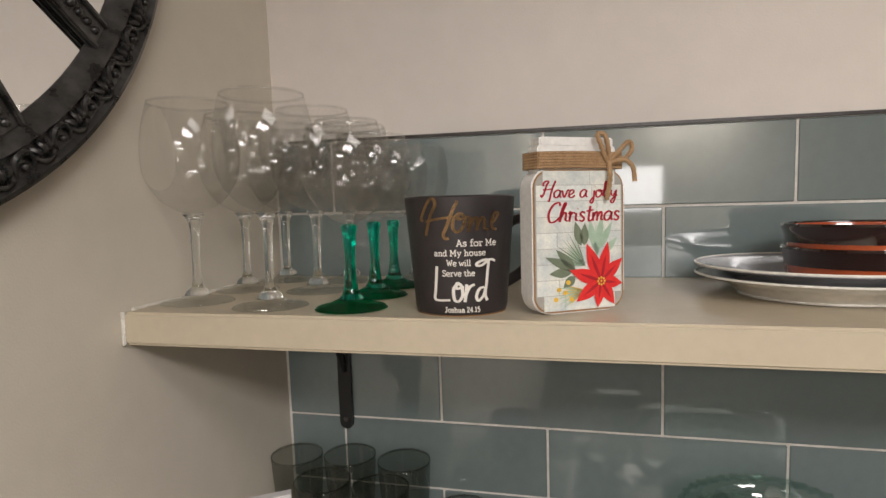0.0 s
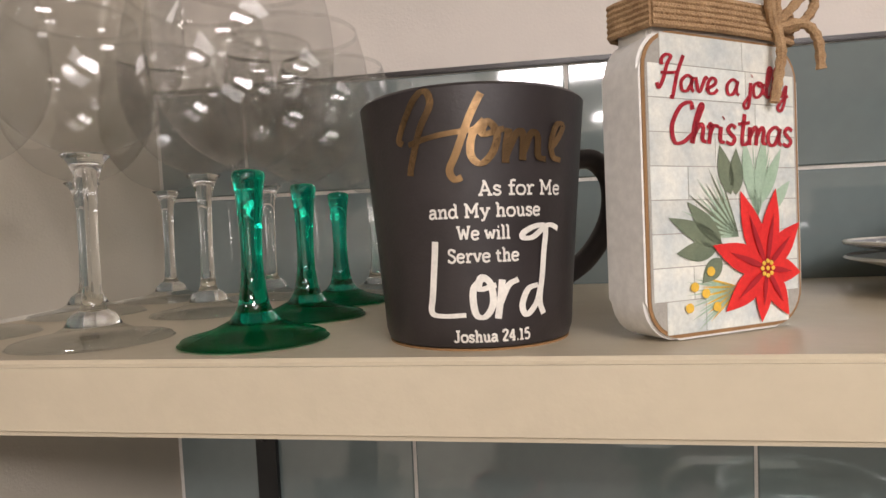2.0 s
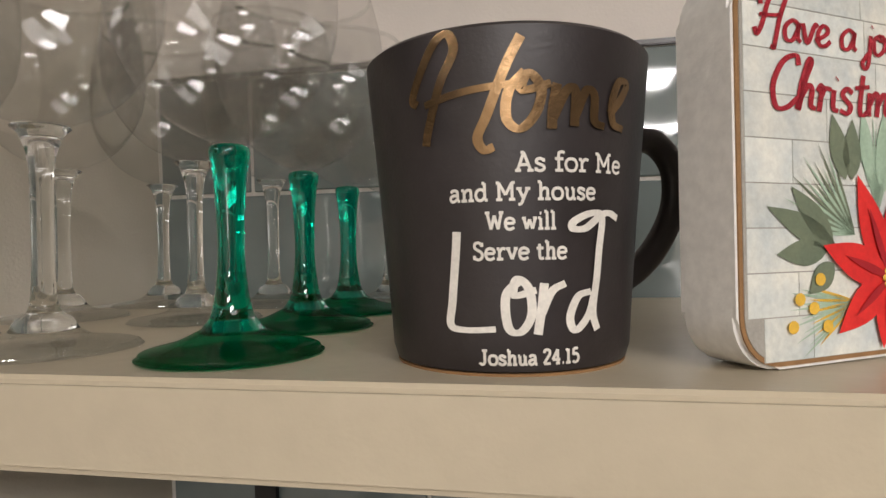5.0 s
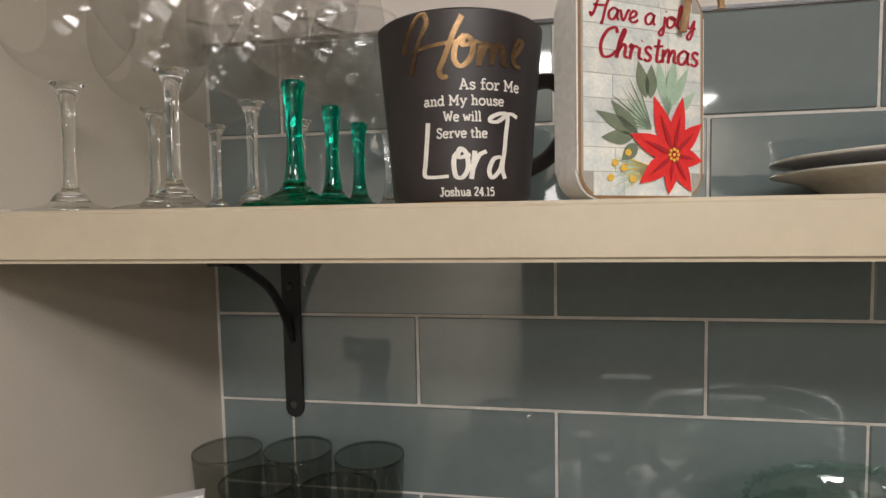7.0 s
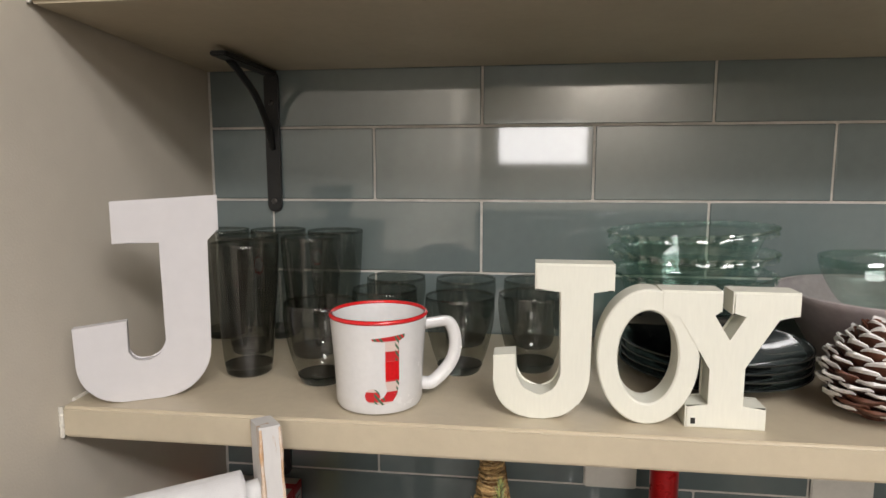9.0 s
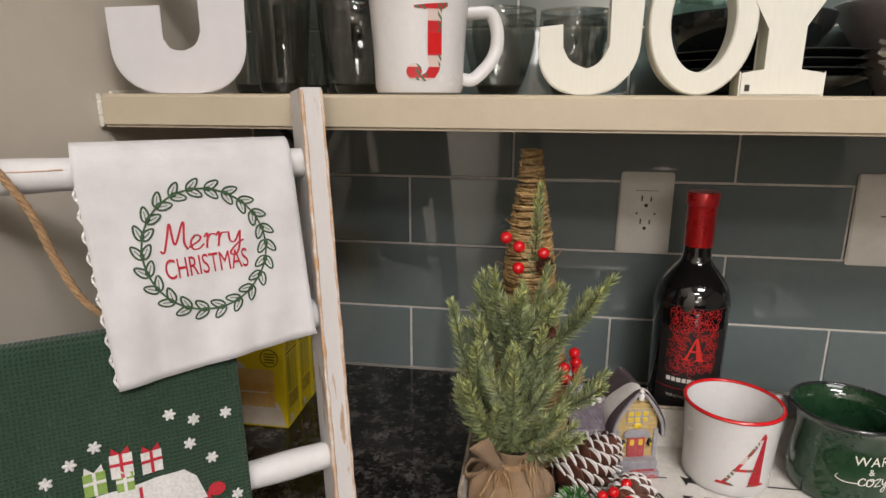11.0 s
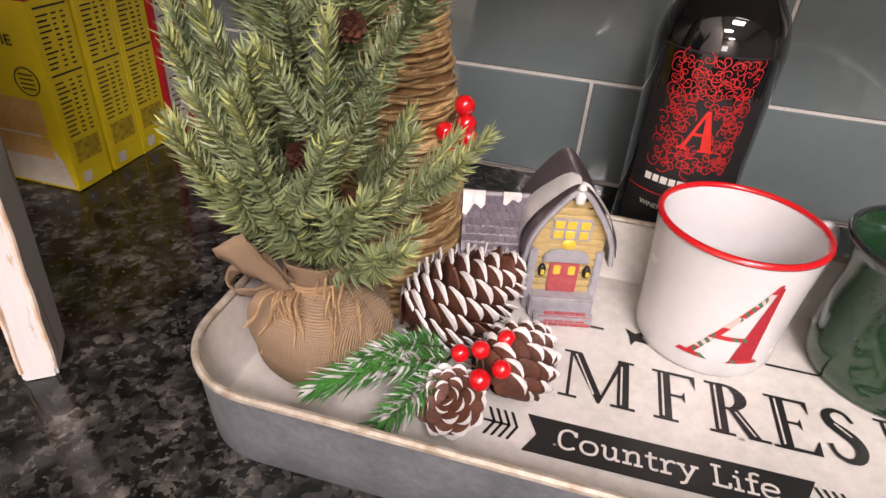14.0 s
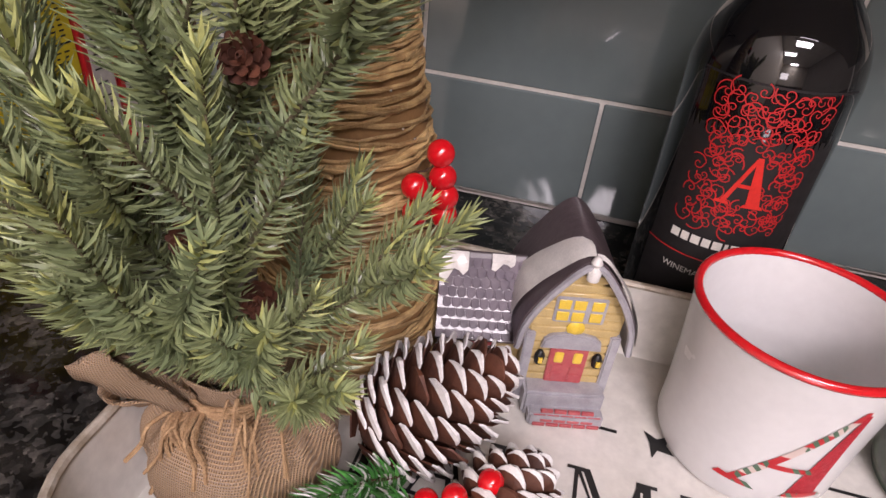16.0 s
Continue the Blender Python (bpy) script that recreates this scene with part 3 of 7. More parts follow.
setting("wall_right", box(bmesh.new(), (XR, YF, 0), (XR + 0.1, 0.008, CEIL)), M_DIMWALL, "unseen plain wall, tone set for reflected light", "wall")
# Unseen far wall kept pale to brighten eye-level tile reflections.
setting("wall_front", box(bmesh.new(), (-0.12, YF - 0.1, 0), (XR, YF, CEIL)), M_FAR, "unseen plain wall, tone set for reflected light", "wall")
# Added dark panel, out of view, so tiles mirror darkness low down.
setting("dark_low_panel", box(bmesh.new(), (0.001, YF, 0.001), (XR - 0.001, YF + 0.02, 1.2), 0.004), M_FLOOR, "unseen dark panel, added to darken low tile reflections", "panelling")
setting("trim", box(bmesh.new(), (0.001, -0.002, 1.953), (XR, 0.0078, 1.9575), 0.0008), M_TRIM, "thin dark metal strip along the tile top", "trim")
bm = bmesh.new()
box(bm, (0.001, -0.64, 0.875), (XR, 0.0, COUNTER), 0.004)
setting("counter", bm, M_GRANITE, "polished black speckled granite counter slab", "counter")
setting("cabinet_base", box(bmesh.new(), (0.002, -0.6, 0.002), (XR, 0.0, 0.874)), M_CEIL, "plain white base cabinet under the counter", "cabinet")
# Fixtures out of view; the two farthest exist only for added light.
for lx, ly, watts in LIGHTS:
    fixture = thing("unseen_ceiling_light", "unseen white framed ceiling light, placed to light the room", "ceiling light", pose(lx, ly, CEIL), "ceiling lights")
    bm = bmesh.new()
    for a, b in (((-0.5, -0.3), (0.5, -0.26)), ((-0.5, 0.26), (0.5, 0.3)), ((-0.5, -0.26), (-0.46, 0.26)), ((0.46, -0.26), (0.5, 0.26))):
        box(bm, (*a, -0.03), (*b, -0.001), 0.003)
    part("frame", bm, M_PLASTIC, fixture)
    part("diffuser", box(bmesh.new(), (-0.459, -0.259, -0.02), (0.459, 0.259, -0.012)), lit("lit_diffuser", WARM, 4.0), fixture)


# ---- shelves and brackets ----
def shelf(z0, z1, label, front=-0.323):
    s = thing("wall_shelf", label, "shelf", pose(0, 0, z0), "wall shelves")
    part("board", box(bmesh.new(), (0.0015, front, 0), (2.3, -0.0005, z1 - z0), 0.003, 3), M_SHELF, s, smooth=False)
    bm = bmesh.new()
    tube(bm, smooth_line([(0.003, -0.31 + 0.045 * k, 0.0008 * math.sin(k * 2.1) + z1 - z0 + 0.0006) for k in range(7)], 3), 0.0021, 6)
    tube(bm, smooth_line([(0.0028, front - 0.0005, (z1 - z0) * k / 5) for k in range(6)], 3), [0.0017 + 0.0012 * abs(math.sin(k * 1.3)) for k in range(16)], 6)
    part("caulk_bead", bm, M_CAULK, s, "uneven pale caulk along the wall")
    return s


TILT = pose(0, -0.323, UP, -2.1) @ pose(0, 0.323, 0)


def upper(x, y, z=0.0, turn=0):
    """A place on the upper shelf, whose board sags towards the wall."""
    return TILT @ pose(x, y, z, 0, 0, turn)


shelf(1.734, UP, "beige painted shelf board fixed to the tiled wall").matrix_world = upper(0, 0, -0.034)
shelf(1.314, LOW, "beige painted shelf board with caulked end", -0.327)


def bracket(z):
    b = thing("shelf_bracket", "black iron shelf bracket screwed to the tiles", "bracket", pose(0.1, 0, z), "shelf brackets")
    part("wall_arm", prism(bmesh.new(), round_rect(0.0205, 0.2, 0.009, 6, -0.01025, -0.2), 0.006, 0.0012, pose(0, -0.0068, 0)), M_IRON, b)
    bm = box(bmesh.new(), (-0.01, -0.16, -0.0065), (0.01, -0.0065, -0.0005), 0.0015)
    part("shelf_arm", bm, M_IRON, b)
    pts = smooth_line([(0, -0.006, -0.11), (0, -0.022, -0.078), (0, -0.055, -0.042), (0, -0.1, -0.018), (0, -0.13, -0.006)], 6)
    part("brace", tube(bmesh.new(), pts, 0.0048, 8), M_IRON, b)
    for zz in (-0.045, -0.185):
        part("screw", lathe(bmesh.new(), [(0, 0.0025), (0.0035, 0.0018), (0.0045, 0)], 12, pose(0, -0.0066, zz, 90)), M_FRAME, b)


bracket(1.7215)
bracket(1.3135)


# ---- outlet and cover plate ----
def wall_plate(x, w, z0, h, label, cat):
    p = thing(cat.replace(" ", "_"), label, cat, pose(x, -0.0005, z0))
    part("plate", prism(bmesh.new(), round_rect(w, h, 0.004, 4, -w / 2, 0), 0.0055, 0.0016, pose(0, -0.0055, 0)), M_PLASTIC, p)
    return p


p = wall_plate(0.5915, 0.073, 1.1235, 0.118, "white double power outlet on the tiled wall", "outlet")
part("insert", prism(bmesh.new(), round_rect(0.034, 0.068, 0.002, 3, -0.017, 0.025), 0.002, 0.0006, pose(0, -0.0072, 0)), M_PLASTIC, p)
for zc in (0.044, 0.077):
    for dx, hh in ((-0.0062, 0.0078), (0.0062, 0.0065)):
        part("slot", box(bmesh.new(), (dx - 0.0009, -0.0078, zc), (dx + 0.0009, -0.0071, zc + hh)), M_SLOT, p)
    part("earth_hole", lathe(bmesh.new(), [(0, 0.0008), (0.0025, 0.0008), (0.0025, 0)], 12, pose(0, -0.0071, zc - 0.006, 90)), M_SLOT, p)
for dx in (-0.012, 0.0125):
    part("button", box(bmesh.new(), (dx - 0.0012, -0.0079, 0.058), (dx + 0.0012, -0.0071, 0.0605)), M_SLOT, p)
part("seam", box(bmesh.new(), (-0.0155, -0.0078, 0.0918), (0.0155, -0.0071, 0.0924)), M_SLOT, p)
p = wall_plate(0.9045, 0.081, 1.1185, 0.1265, "blank white switch cover plate on the tiles", "switch plate")
part("toggle", box(bmesh.new(), (-0.004, -0.009, 0.058), (0.004, -0.0055, 0.066), 0.001, 2, pose(0, 0, 0, 0, 18)), M_PALECARD, p)
part("scuff", box(bmesh.new(), (-0.006, -0.0065, 0.069), (0.005, -0.0056, 0.0705)), M_SLOT, p)


# ---- round mirror ----
def round_mirror():
    mir = thing("round_mirror", "large round mirror in an ornate dark carved frame", "mirror", pose(0.0, -0.612, 2.231, 0, 90, 0) @ Matrix.Diagonal((1.012, 1.012, 1, 1)))
    part("glass", lathe(bmesh.new(), [(0, 0.008), (0.36, 0.008), (0.36, 0.004), (0, 0.004)], 96), M_MIRROR, mir)
    prof = [(0.3795, 0.001), (0.3805, 0.012), (0.378, 0.0215), (0.373, 0.024), (0.369, 0.019), (0.350, 0.019), (0.3475, 0.0235), (0.3445, 0.0225), (0.334, 0.012), (0.331, 0.009), (0.331, 0.001), (0.3795, 0.001)]
    part("rim", lathe(bmesh.new(), prof, 128), M_FRAME, mir)
    eye = bmesh.new()
    tube(eye, smooth_line([(0.0085, -0.0085, 0), (0.001, -0.0105, 0.003), (-0.0065, -0.0065, 0.0045), (-0.0085, 0.0, 0.005), (-0.0065, 0.0065, 0.0045), (0.001, 0.0105, 0.003), (0.0085, 0.0085, 0)], 3), [0.0009 + 0.0021 * math.sin(math.pi * i / 18) for i in range(19)], 6)
    bmesh.ops.create_uvsphere(eye, u_segments=10, v_segments=6, radius=0.0034, matrix=pose(0.003, 0, 0.0025))
    fan = bmesh.new()
    for dy in (-0.0072, 0, 0.0072):
        tube(fan, smooth_line([(0.0055 - abs(dy) * 0.35, dy * 0.5, 0.001), (-0.0015, dy * 0.95, 0.005), (-0.0085 + abs(dy) * 0.25, dy * 1.3, 0.001)], 5), [0.0009 + 0.0019 * math.sin(math.pi * (i + 0.3) / 11) for i in range(11)], 6)
    tube(fan, smooth_line([(-0.003, -0.0105, 0), (0.0055, -0.0075, 0.003), (0.009, 0.0, 0.004), (0.0055, 0.0075, 0.003), (-0.003, 0.0105, 0)], 3), [0.001 + 0.0012 * math.sin(math.pi * i / 12) for i in range(13)], 6)
    shared = []
    for bm, title in ((eye, "carved_boss"), (fan, "carved_leaf")):
        first = part(title, bm, M_FRAME, mir)
        first.matrix_parent_inverse = Matrix()
        shared.append(first)
    n = 98
    for k in range(n):
        ob = shared[k % 2] if k < 2 else new(shared[k % 2].name.split(".")[0], shared[k % 2].data)
        ob.parent = mir
        ob.matrix_basis = pose(0, 0, 0, 0, 0, 360 * k / n) @ pose(0.3595, 0, 0.0185)
    for k in range(15):
        m = pose(0, 0, 0, 0, 0, 24 * k + 31)
        bm = bmesh.new()
        box(bm, (0.06, -0.016, 0.009), (0.337, 0.016, 0.015), 0.002)
        for dy in (-0.013, 0.013):
            box(bm, (0.06, dy - 0.0025, 0.0145), (0.337, dy + 0.0025, 0.0185), 0.0012)
        for v in bm.verts:
            v.co = m @ v.co
        bar = part("spoke", bm, M_FRAME, mir)
        bm = bmesh.new()
        for j in range(26):
            bmesh.ops.create_uvsphere(bm, u_segments=8, v_segments=5, radius=0.0042, matrix=m @ pose(0.068 + 0.0104 * j, 0, 0.0155))
        part("bead_row", bm, M_FRAME, bar)
    part("hub", lathe(bmesh.new(), [(0.07, 0.009), (0.07, 0.018), (0.05, 0.024), (0.02, 0.02), (0, 0.022)], 48), M_FRAME, mir)


round_mirror()


# ---- upper shelf: glasses ----
def bowl_profile(outer, wall):
    """The line of a blown glass vessel with a rounded lip, wall thick."""
    r, z = outer[-1]
    return outer + [(r - wall * 0.1, z + wall * 0.6), (r - wall * 0.6, z + wall * 0.8), (r - wall, z + wall * 0.4), (r - wall, z - wall), (r - wall * 0.3, z - wall * 2)]


def spline_profile(pairs, steps=5):
    return [(max(0.0, p.x), p.y) for p in smooth_line([(r, z, 0) for r, z in pairs], steps)]


def wine_glass(x, y, turn=0):
    g = thing("wine_glass", "tall clear wine glass with a wide round bowl", "wine glass", upper(x, y, 0, turn), "clear wine glasses")
    out = spline_profile([(0.0, 0.098), (0.012, 0.0995), (0.0315, 0.111), (0.0465, 0.134), (0.0505, 0.159), (0.0485, 0.188), (0.042, 0.217)])
    part("bowl", lathe(bmesh.new(), bowl_profile(out, 0.0011), 56), M_WINE, g, "thin clear glass bowl")
    part("foot", lathe(bmesh.new(), spline_profile([(0.0, 0.0005), (0.036, 0.0005), (0.0375, 0.0016), (0.036, 0.0028), (0.02, 0.0056), (0.0128, 0.0095)], 3), 48), M_FOOT, g, "clear glass foot")
    prof = spline_profile([(0.0, 0.0085), (0.0125, 0.0088), (0.0127, 0.0105), (0.0105, 0.0145), (0.0058, 0.019), (0.0045, 0.035), (0.0045, 0.06), (0.0052, 0.082), (0.0085, 0.0935), (0.0115, 0.0975), (0.0, 0.0976)], 4)
    part("stem", lathe(bmesh.new(), prof, 40), M_STEM, g, "clear stem with a knop above its foot")
    return g


for x, y in ((0.0418, -0.256), (0.1412, -0.274), (0.042, -0.157), (0.046, -0.06), (0.1415, -0.162), (0.143, -0.062)):
    wine_glass(x, y)


def goblet(x, y, stem, name, label, group):
    g = thing("goblet", label, "wine glass", upper(x, y), group)
    out = spline_profile([(0.0, 0.0855), (0.011, 0.087), (0.0275, 0.098), (0.0405, 0.119), (0.0442, 0.139), (0.0428, 0.159), (0.038, 0.179)])
    part("bowl", lathe(bmesh.new(), bowl_profile(out, 0.0011), 48), M_WINE, g, "thin clear glass bowl")
    part("foot", lathe(bmesh.new(), spline_profile([(0.0, 0.0006), (0.0335, 0.0006), (0.0346, 0.0018), (0.0335, 0.0034), (0.022, 0.0062), (0.0125, 0.0106)], 3), 48), M_GREENFOOT if stem == M_GREEN else M_FOOT, g, "glass foot")
    prof = spline_profile([(0.0, 0.0088), (0.012, 0.009), (0.0118, 0.0112), (0.0078, 0.018), (0.0055, 0.036), (0.0055, 0.054), (0.0068, 0.073), (0.0078, 0.083), (0.0, 0.0853)], 4)
    part("stem", lathe(bmesh.new(), prof, 40), stem, g, name)


for x, y in ((0.2322, -0.2765), (0.2265, -0.192), (0.2225, -0.112)):
    goblet(x, y, M_GREEN, "emerald green glass stem and foot", "small wine goblet with a green stem", "green-stemmed goblets")
goblet(0.233, -0.042, M_STEM, "clear glass stem and foot", "small clear wine goblet near the tiles", "")


# ---- mugs ----
def mug_shell(outer, wall=0.0032, floor=0.006):
    lo = outer[0][1] + floor
    inner = [(max(0.0, r - wall), max(z, lo)) for r, z in outer if z > lo]
    inner = [(0.0, lo), (inner[0][0] * 0.8, lo)] + inner
    rim = (outer[-1][0] - wall / 2, outer[-1][1] + wall * 0.45)
    return outer + [rim] + inner[::-1]


def radius_at(profile, z):
    for (r0, z0), (r1, z1) in zip(profile, profile[1:]):
        if z0 <= z <= z1 and z1 > z0:
            return r0 + (r1 - r0) * (z - z0) / (z1 - z0)
    return profile[-1][0]


def wrap(profile, turn, off=0.0005):
    """Sends u, v on to the side of a turned vessel; turn: degrees to the right of its front."""
    def place(u, v):
        r = radius_at(profile, v) + off
        a = u / radius_at(profile, v) + radians(turn)
        return Vector((r * math.sin(a), -r * math.cos(a), v))
    return place


def home_mug():
    g = thing("coffee_mug", "matte black tapered mug with gold and white lettering", "mug", upper(0.3425, -0.2665))
    out = [(0.0, 0.0006), (0.0402, 0.0006), (0.0427, 0.0016), (0.0441, 0.006)] + [(0.0441 + 0.0085 * (k / 10) ** 1.1, 0.006 + 0.1015 * k / 10) for k in range(1, 11)]
    side = out[2:]
    part("body", lathe(bmesh.new(), mug_shell(out), 96), M_BLACKMUG, g)
    part("foot_ring", lathe(bmesh.new(), [(0.0412, 0.0), (0.0424, 0.0), (0.0426, 0.0009), (0.0412, 0.0009), (0.0412, 0.0)], 64), M_CRAFT, g, "unglazed tan foot ring")
    m = pose(0, 0, 0, 0, 0, 36)
    pts = smooth_line([m @ Vector(q) for q in ((0.047, 0, 0.077), (0.06, 0, 0.0845), (0.075, 0, 0.0855), (0.086, 0, 0.074), (0.0845, 0, 0.054), (0.069, 0, 0.034), (0.0445, 0, 0.021))], 6)
    part("handle", tube(bmesh.new(), pts, 0.0043, 12, True, 1.3), M_BLACKMUG, g)

    def on_side(u, v, lift=0.0):
        r = radius_at(side, v)
        a = (u * 0.98 - 0.0014) / r
        return Vector(((r + 0.0004 + lift) * math.sin(a), -(r + 0.0004 + lift) * math.cos(a), v))

    def word(name, strokes, width, material, label):
        """Script strokes in millimetres round the side from its front, and up."""
        bm = bmesh.new()
        for k, line in enumerate(strokes):
            pts = smooth_line([[float(c) / 1000 for c in q.split(",")] + [0] for q in line.split()], 7)
            flat_stroke(bm, pts, width, on_side, True, 0.00006 * k)
        part(name, bm, material, g, label)

    word("gold_word", ("-21,73.5 -20,78 -15,92 -10,101 -12,106.4 -17,104 -23,95 -26,88.5 -24,86.5", "-21,86 -8,88.5 8,90", "11,104 6,95 0,81 -3,74.5 -1,70.6 2,71.5", "12,93.5 7,88 6,80 10,76.5 15,81 17,88.5 13,93 11,88 20,90",
                       "22,90 20.5,83 20,76.5", "20.5,80 25,88 28,88 27.5,77.5", "28,81 32,88.5 35,87 35,79.5 39,78", "41,82 46.5,87 50,92.2 46,92.5 42.5,86 43,79.5 48,78"), 0.0029, M_GOLD, "raised gold script lettering")
    rows = (("As for Me", 0.0060, 8.3, 47.5, 63.8), ("and My house", 0.0056, -13, 35.6, 55.2), ("We will", 0.0056, -1.4, 21, 46.2), ("Serve the", 0.0056, -5.7, 24.6, 37.0), ("Joshua 24.15", 0.0049, -4.8, 28.3, 4.0))
    for text, height, left, right, base in rows:
        part("printed_line", slab(text, height, 0.00092, left / 1000, right / 1000, base / 1000, on_side), M_PRINT, g, "white raised slab lettering")
    word("script_word", ("-10.9,46 -11.4,40 -13.2,24 -14,16.5 -9,15 1,15.4", "9.5,31 4.5,26 5,16 9,14.6 12.4,20 11.6,28 8,31 7,26 14,27.5", "16.6,29.6 15.6,22 14.2,13.6", "15.4,20 19,27 23.6,29.4", "33,26.5 28,25 25,18.5 27,14.4 32,19 34.5,26", "35.6,31 33.8,20 35.6,14", "35.4,30 36.6,40 37.8,50 33,51 27,48.6 26.4,46.4 31,46.4 37,50.2 41,51.2 45.4,49.6"), 0.0026, M_PRINT, "white raised script lettering")


home_mug()


def ring_torus(bm, r, z, thick, seg=64):
    return lathe(bm, [(r + thick * math.cos(2 * math.pi * k / 10), z + thick * math.sin(2 * math.pi * k / 10)) for k in range(11)], seg)


def rimmed_mug(x, y, z, turn, letter, r0, r1, h, handle, size, u0):
    g = thing("enamel_mug", "white mug with red rim and plaid letter " + letter, "mug", pose(x, y, z), "white lettered mugs")
    out = [(0.0, 0.0005), (r0 - 0.006, 0.0005), (r0 - 0.002, 0.002), (r0, 0.007)] + [(r0 + (r1 - r0) * (k / 8) ** 1.6, 0.007 + (h - 0.007) * k / 8) for k in range(1, 9)]
    part("body", lathe(bmesh.new(), mug_shell(out, 0.003), 96), M_WHITE, g)
    part("rim", ring_torus(bmesh.new(), r1 - 0.001, h + 0.0005, 0.0023), M_RIM, g, "glossy red rolled rim")
    m = pose(0, 0, 0, 0, 0, handle)
    pts = smooth_line([m @ Vector(p) for p in ((r0 + 0.004, 0, h * 0.84), (r0 + 0.013, 0, h * 0.85), (r0 + 0.03, 0, h * 0.84), (r0 + 0.037, 0, h * 0.62), (r0 + 0.032, 0, h * 0.38), (r0 + 0.013, 0, h * 0.17), (r0 - 0.0005, 0, h * 0.165))], 6)
    part("handle", tube(bmesh.new(), pts, 0.0052, 12, True, 1.35), M_WHITE, g)
    place = wrap(out[2:], turn)
    pl = plaid("plaid_print", (0.5, 0.02, 0.025), (0.62, 0.5, 0.45), (0.07, 0.14, 0.08), 0.02)
    bm = bmesh.new()
    if letter == "A":
        quads = [[(0.0, 0.012), (0.004, 0.012), (0.035, 0.063), (0.036, 0.068), (0.034, 0.068)], [(0.027, 0.012), (0.036, 0.012), (0.036, 0.064), (0.0325, 0.064)], [(0.008, 0.026), (0.03, 0.026), (0.03, 0.029), (0.01, 0.029)], [(-0.006, 0.0095), (0.012, 0.0095), (0.008, 0.0125), (-0.004, 0.0125)], [(0.022, 0.0095), (0.042, 0.0095), (0.039, 0.0125), (0.025, 0.0125)]]
        quads[1] = [(0.024, 0.012), (0.037, 0.012), (0.037, 0.066), (0.035, 0.066)]
    else:
        quads = [[(0.003, 0.072), (0.033, 0.075), (0.033, 0.072), (0.028, 0.069), (0.012, 0.069), (0.004, 0.07)], [(0.015, 0.07), (0.0275, 0.071), (0.0275, 0.03), (0.0255, 0.02), (0.0165, 0.024), (0.015, 0.03)], [(0.0255, 0.02), (0.021, 0.0135), (0.012, 0.011), (0.005, 0.0125), (0.0085, 0.0155), (0.0135, 0.0185), (0.0165, 0.024)]]
        quads.append([(0.0035 + 0.0068 * math.cos(k * 0.5236), 0.0195 + 0.0068 * math.sin(k * 0.5236)) for k in range(12)])
    for k, q in enumerate(quads):
        bm2 = bmesh.new()
        bm2.faces.new([bm2.verts.new((a, b, 0)) for a, b in q])
        for axis, n0 in ((0, 12), (1, 12)):
            lo, hi = min(v.co[axis] for v in bm2.verts), max(v.co[axis] for v in bm2.verts)
            for j in range(1, n0):
                co, no = [0, 0, 0], [0, 0, 0]
                co[axis], no[axis] = lo + (hi - lo) * j / n0, 1
                bmesh.ops.bisect_plane(bm2, geom=bm2.verts[:] + bm2.edges[:] + bm2.faces[:], plane_co=co, plane_no=no)
        for v in bm2.verts:
            v.co = place(v.co.x * size + u0, v.co.y * size + (0.006 if letter == "A" else 0.0)) + Vector((0, -0.0001 * k, 0))
        part("letter_stroke", bm2, pl if not (letter == "A" and k == 1) and not (letter == "J" and k == 9) else M_THREADR, g)
    if letter == "J":
        bm2 = bmesh.new()
        n0 = 8
        grid = [[bm2.verts.new(place((0.015 + 0.0125 * i / n0) * size + u0, (0.034 + 0.017 * j) * size) + Vector((0, -0.0004, 0))) for i in range(n0 + 1)] for j in (0, 1)]
        for i in range(n0):
            bm2.faces.new((grid[0][i], grid[0][i + 1], grid[1][i + 1], grid[1][i]))
        part("letter_band", bm2, M_RIM, g, "solid red band")


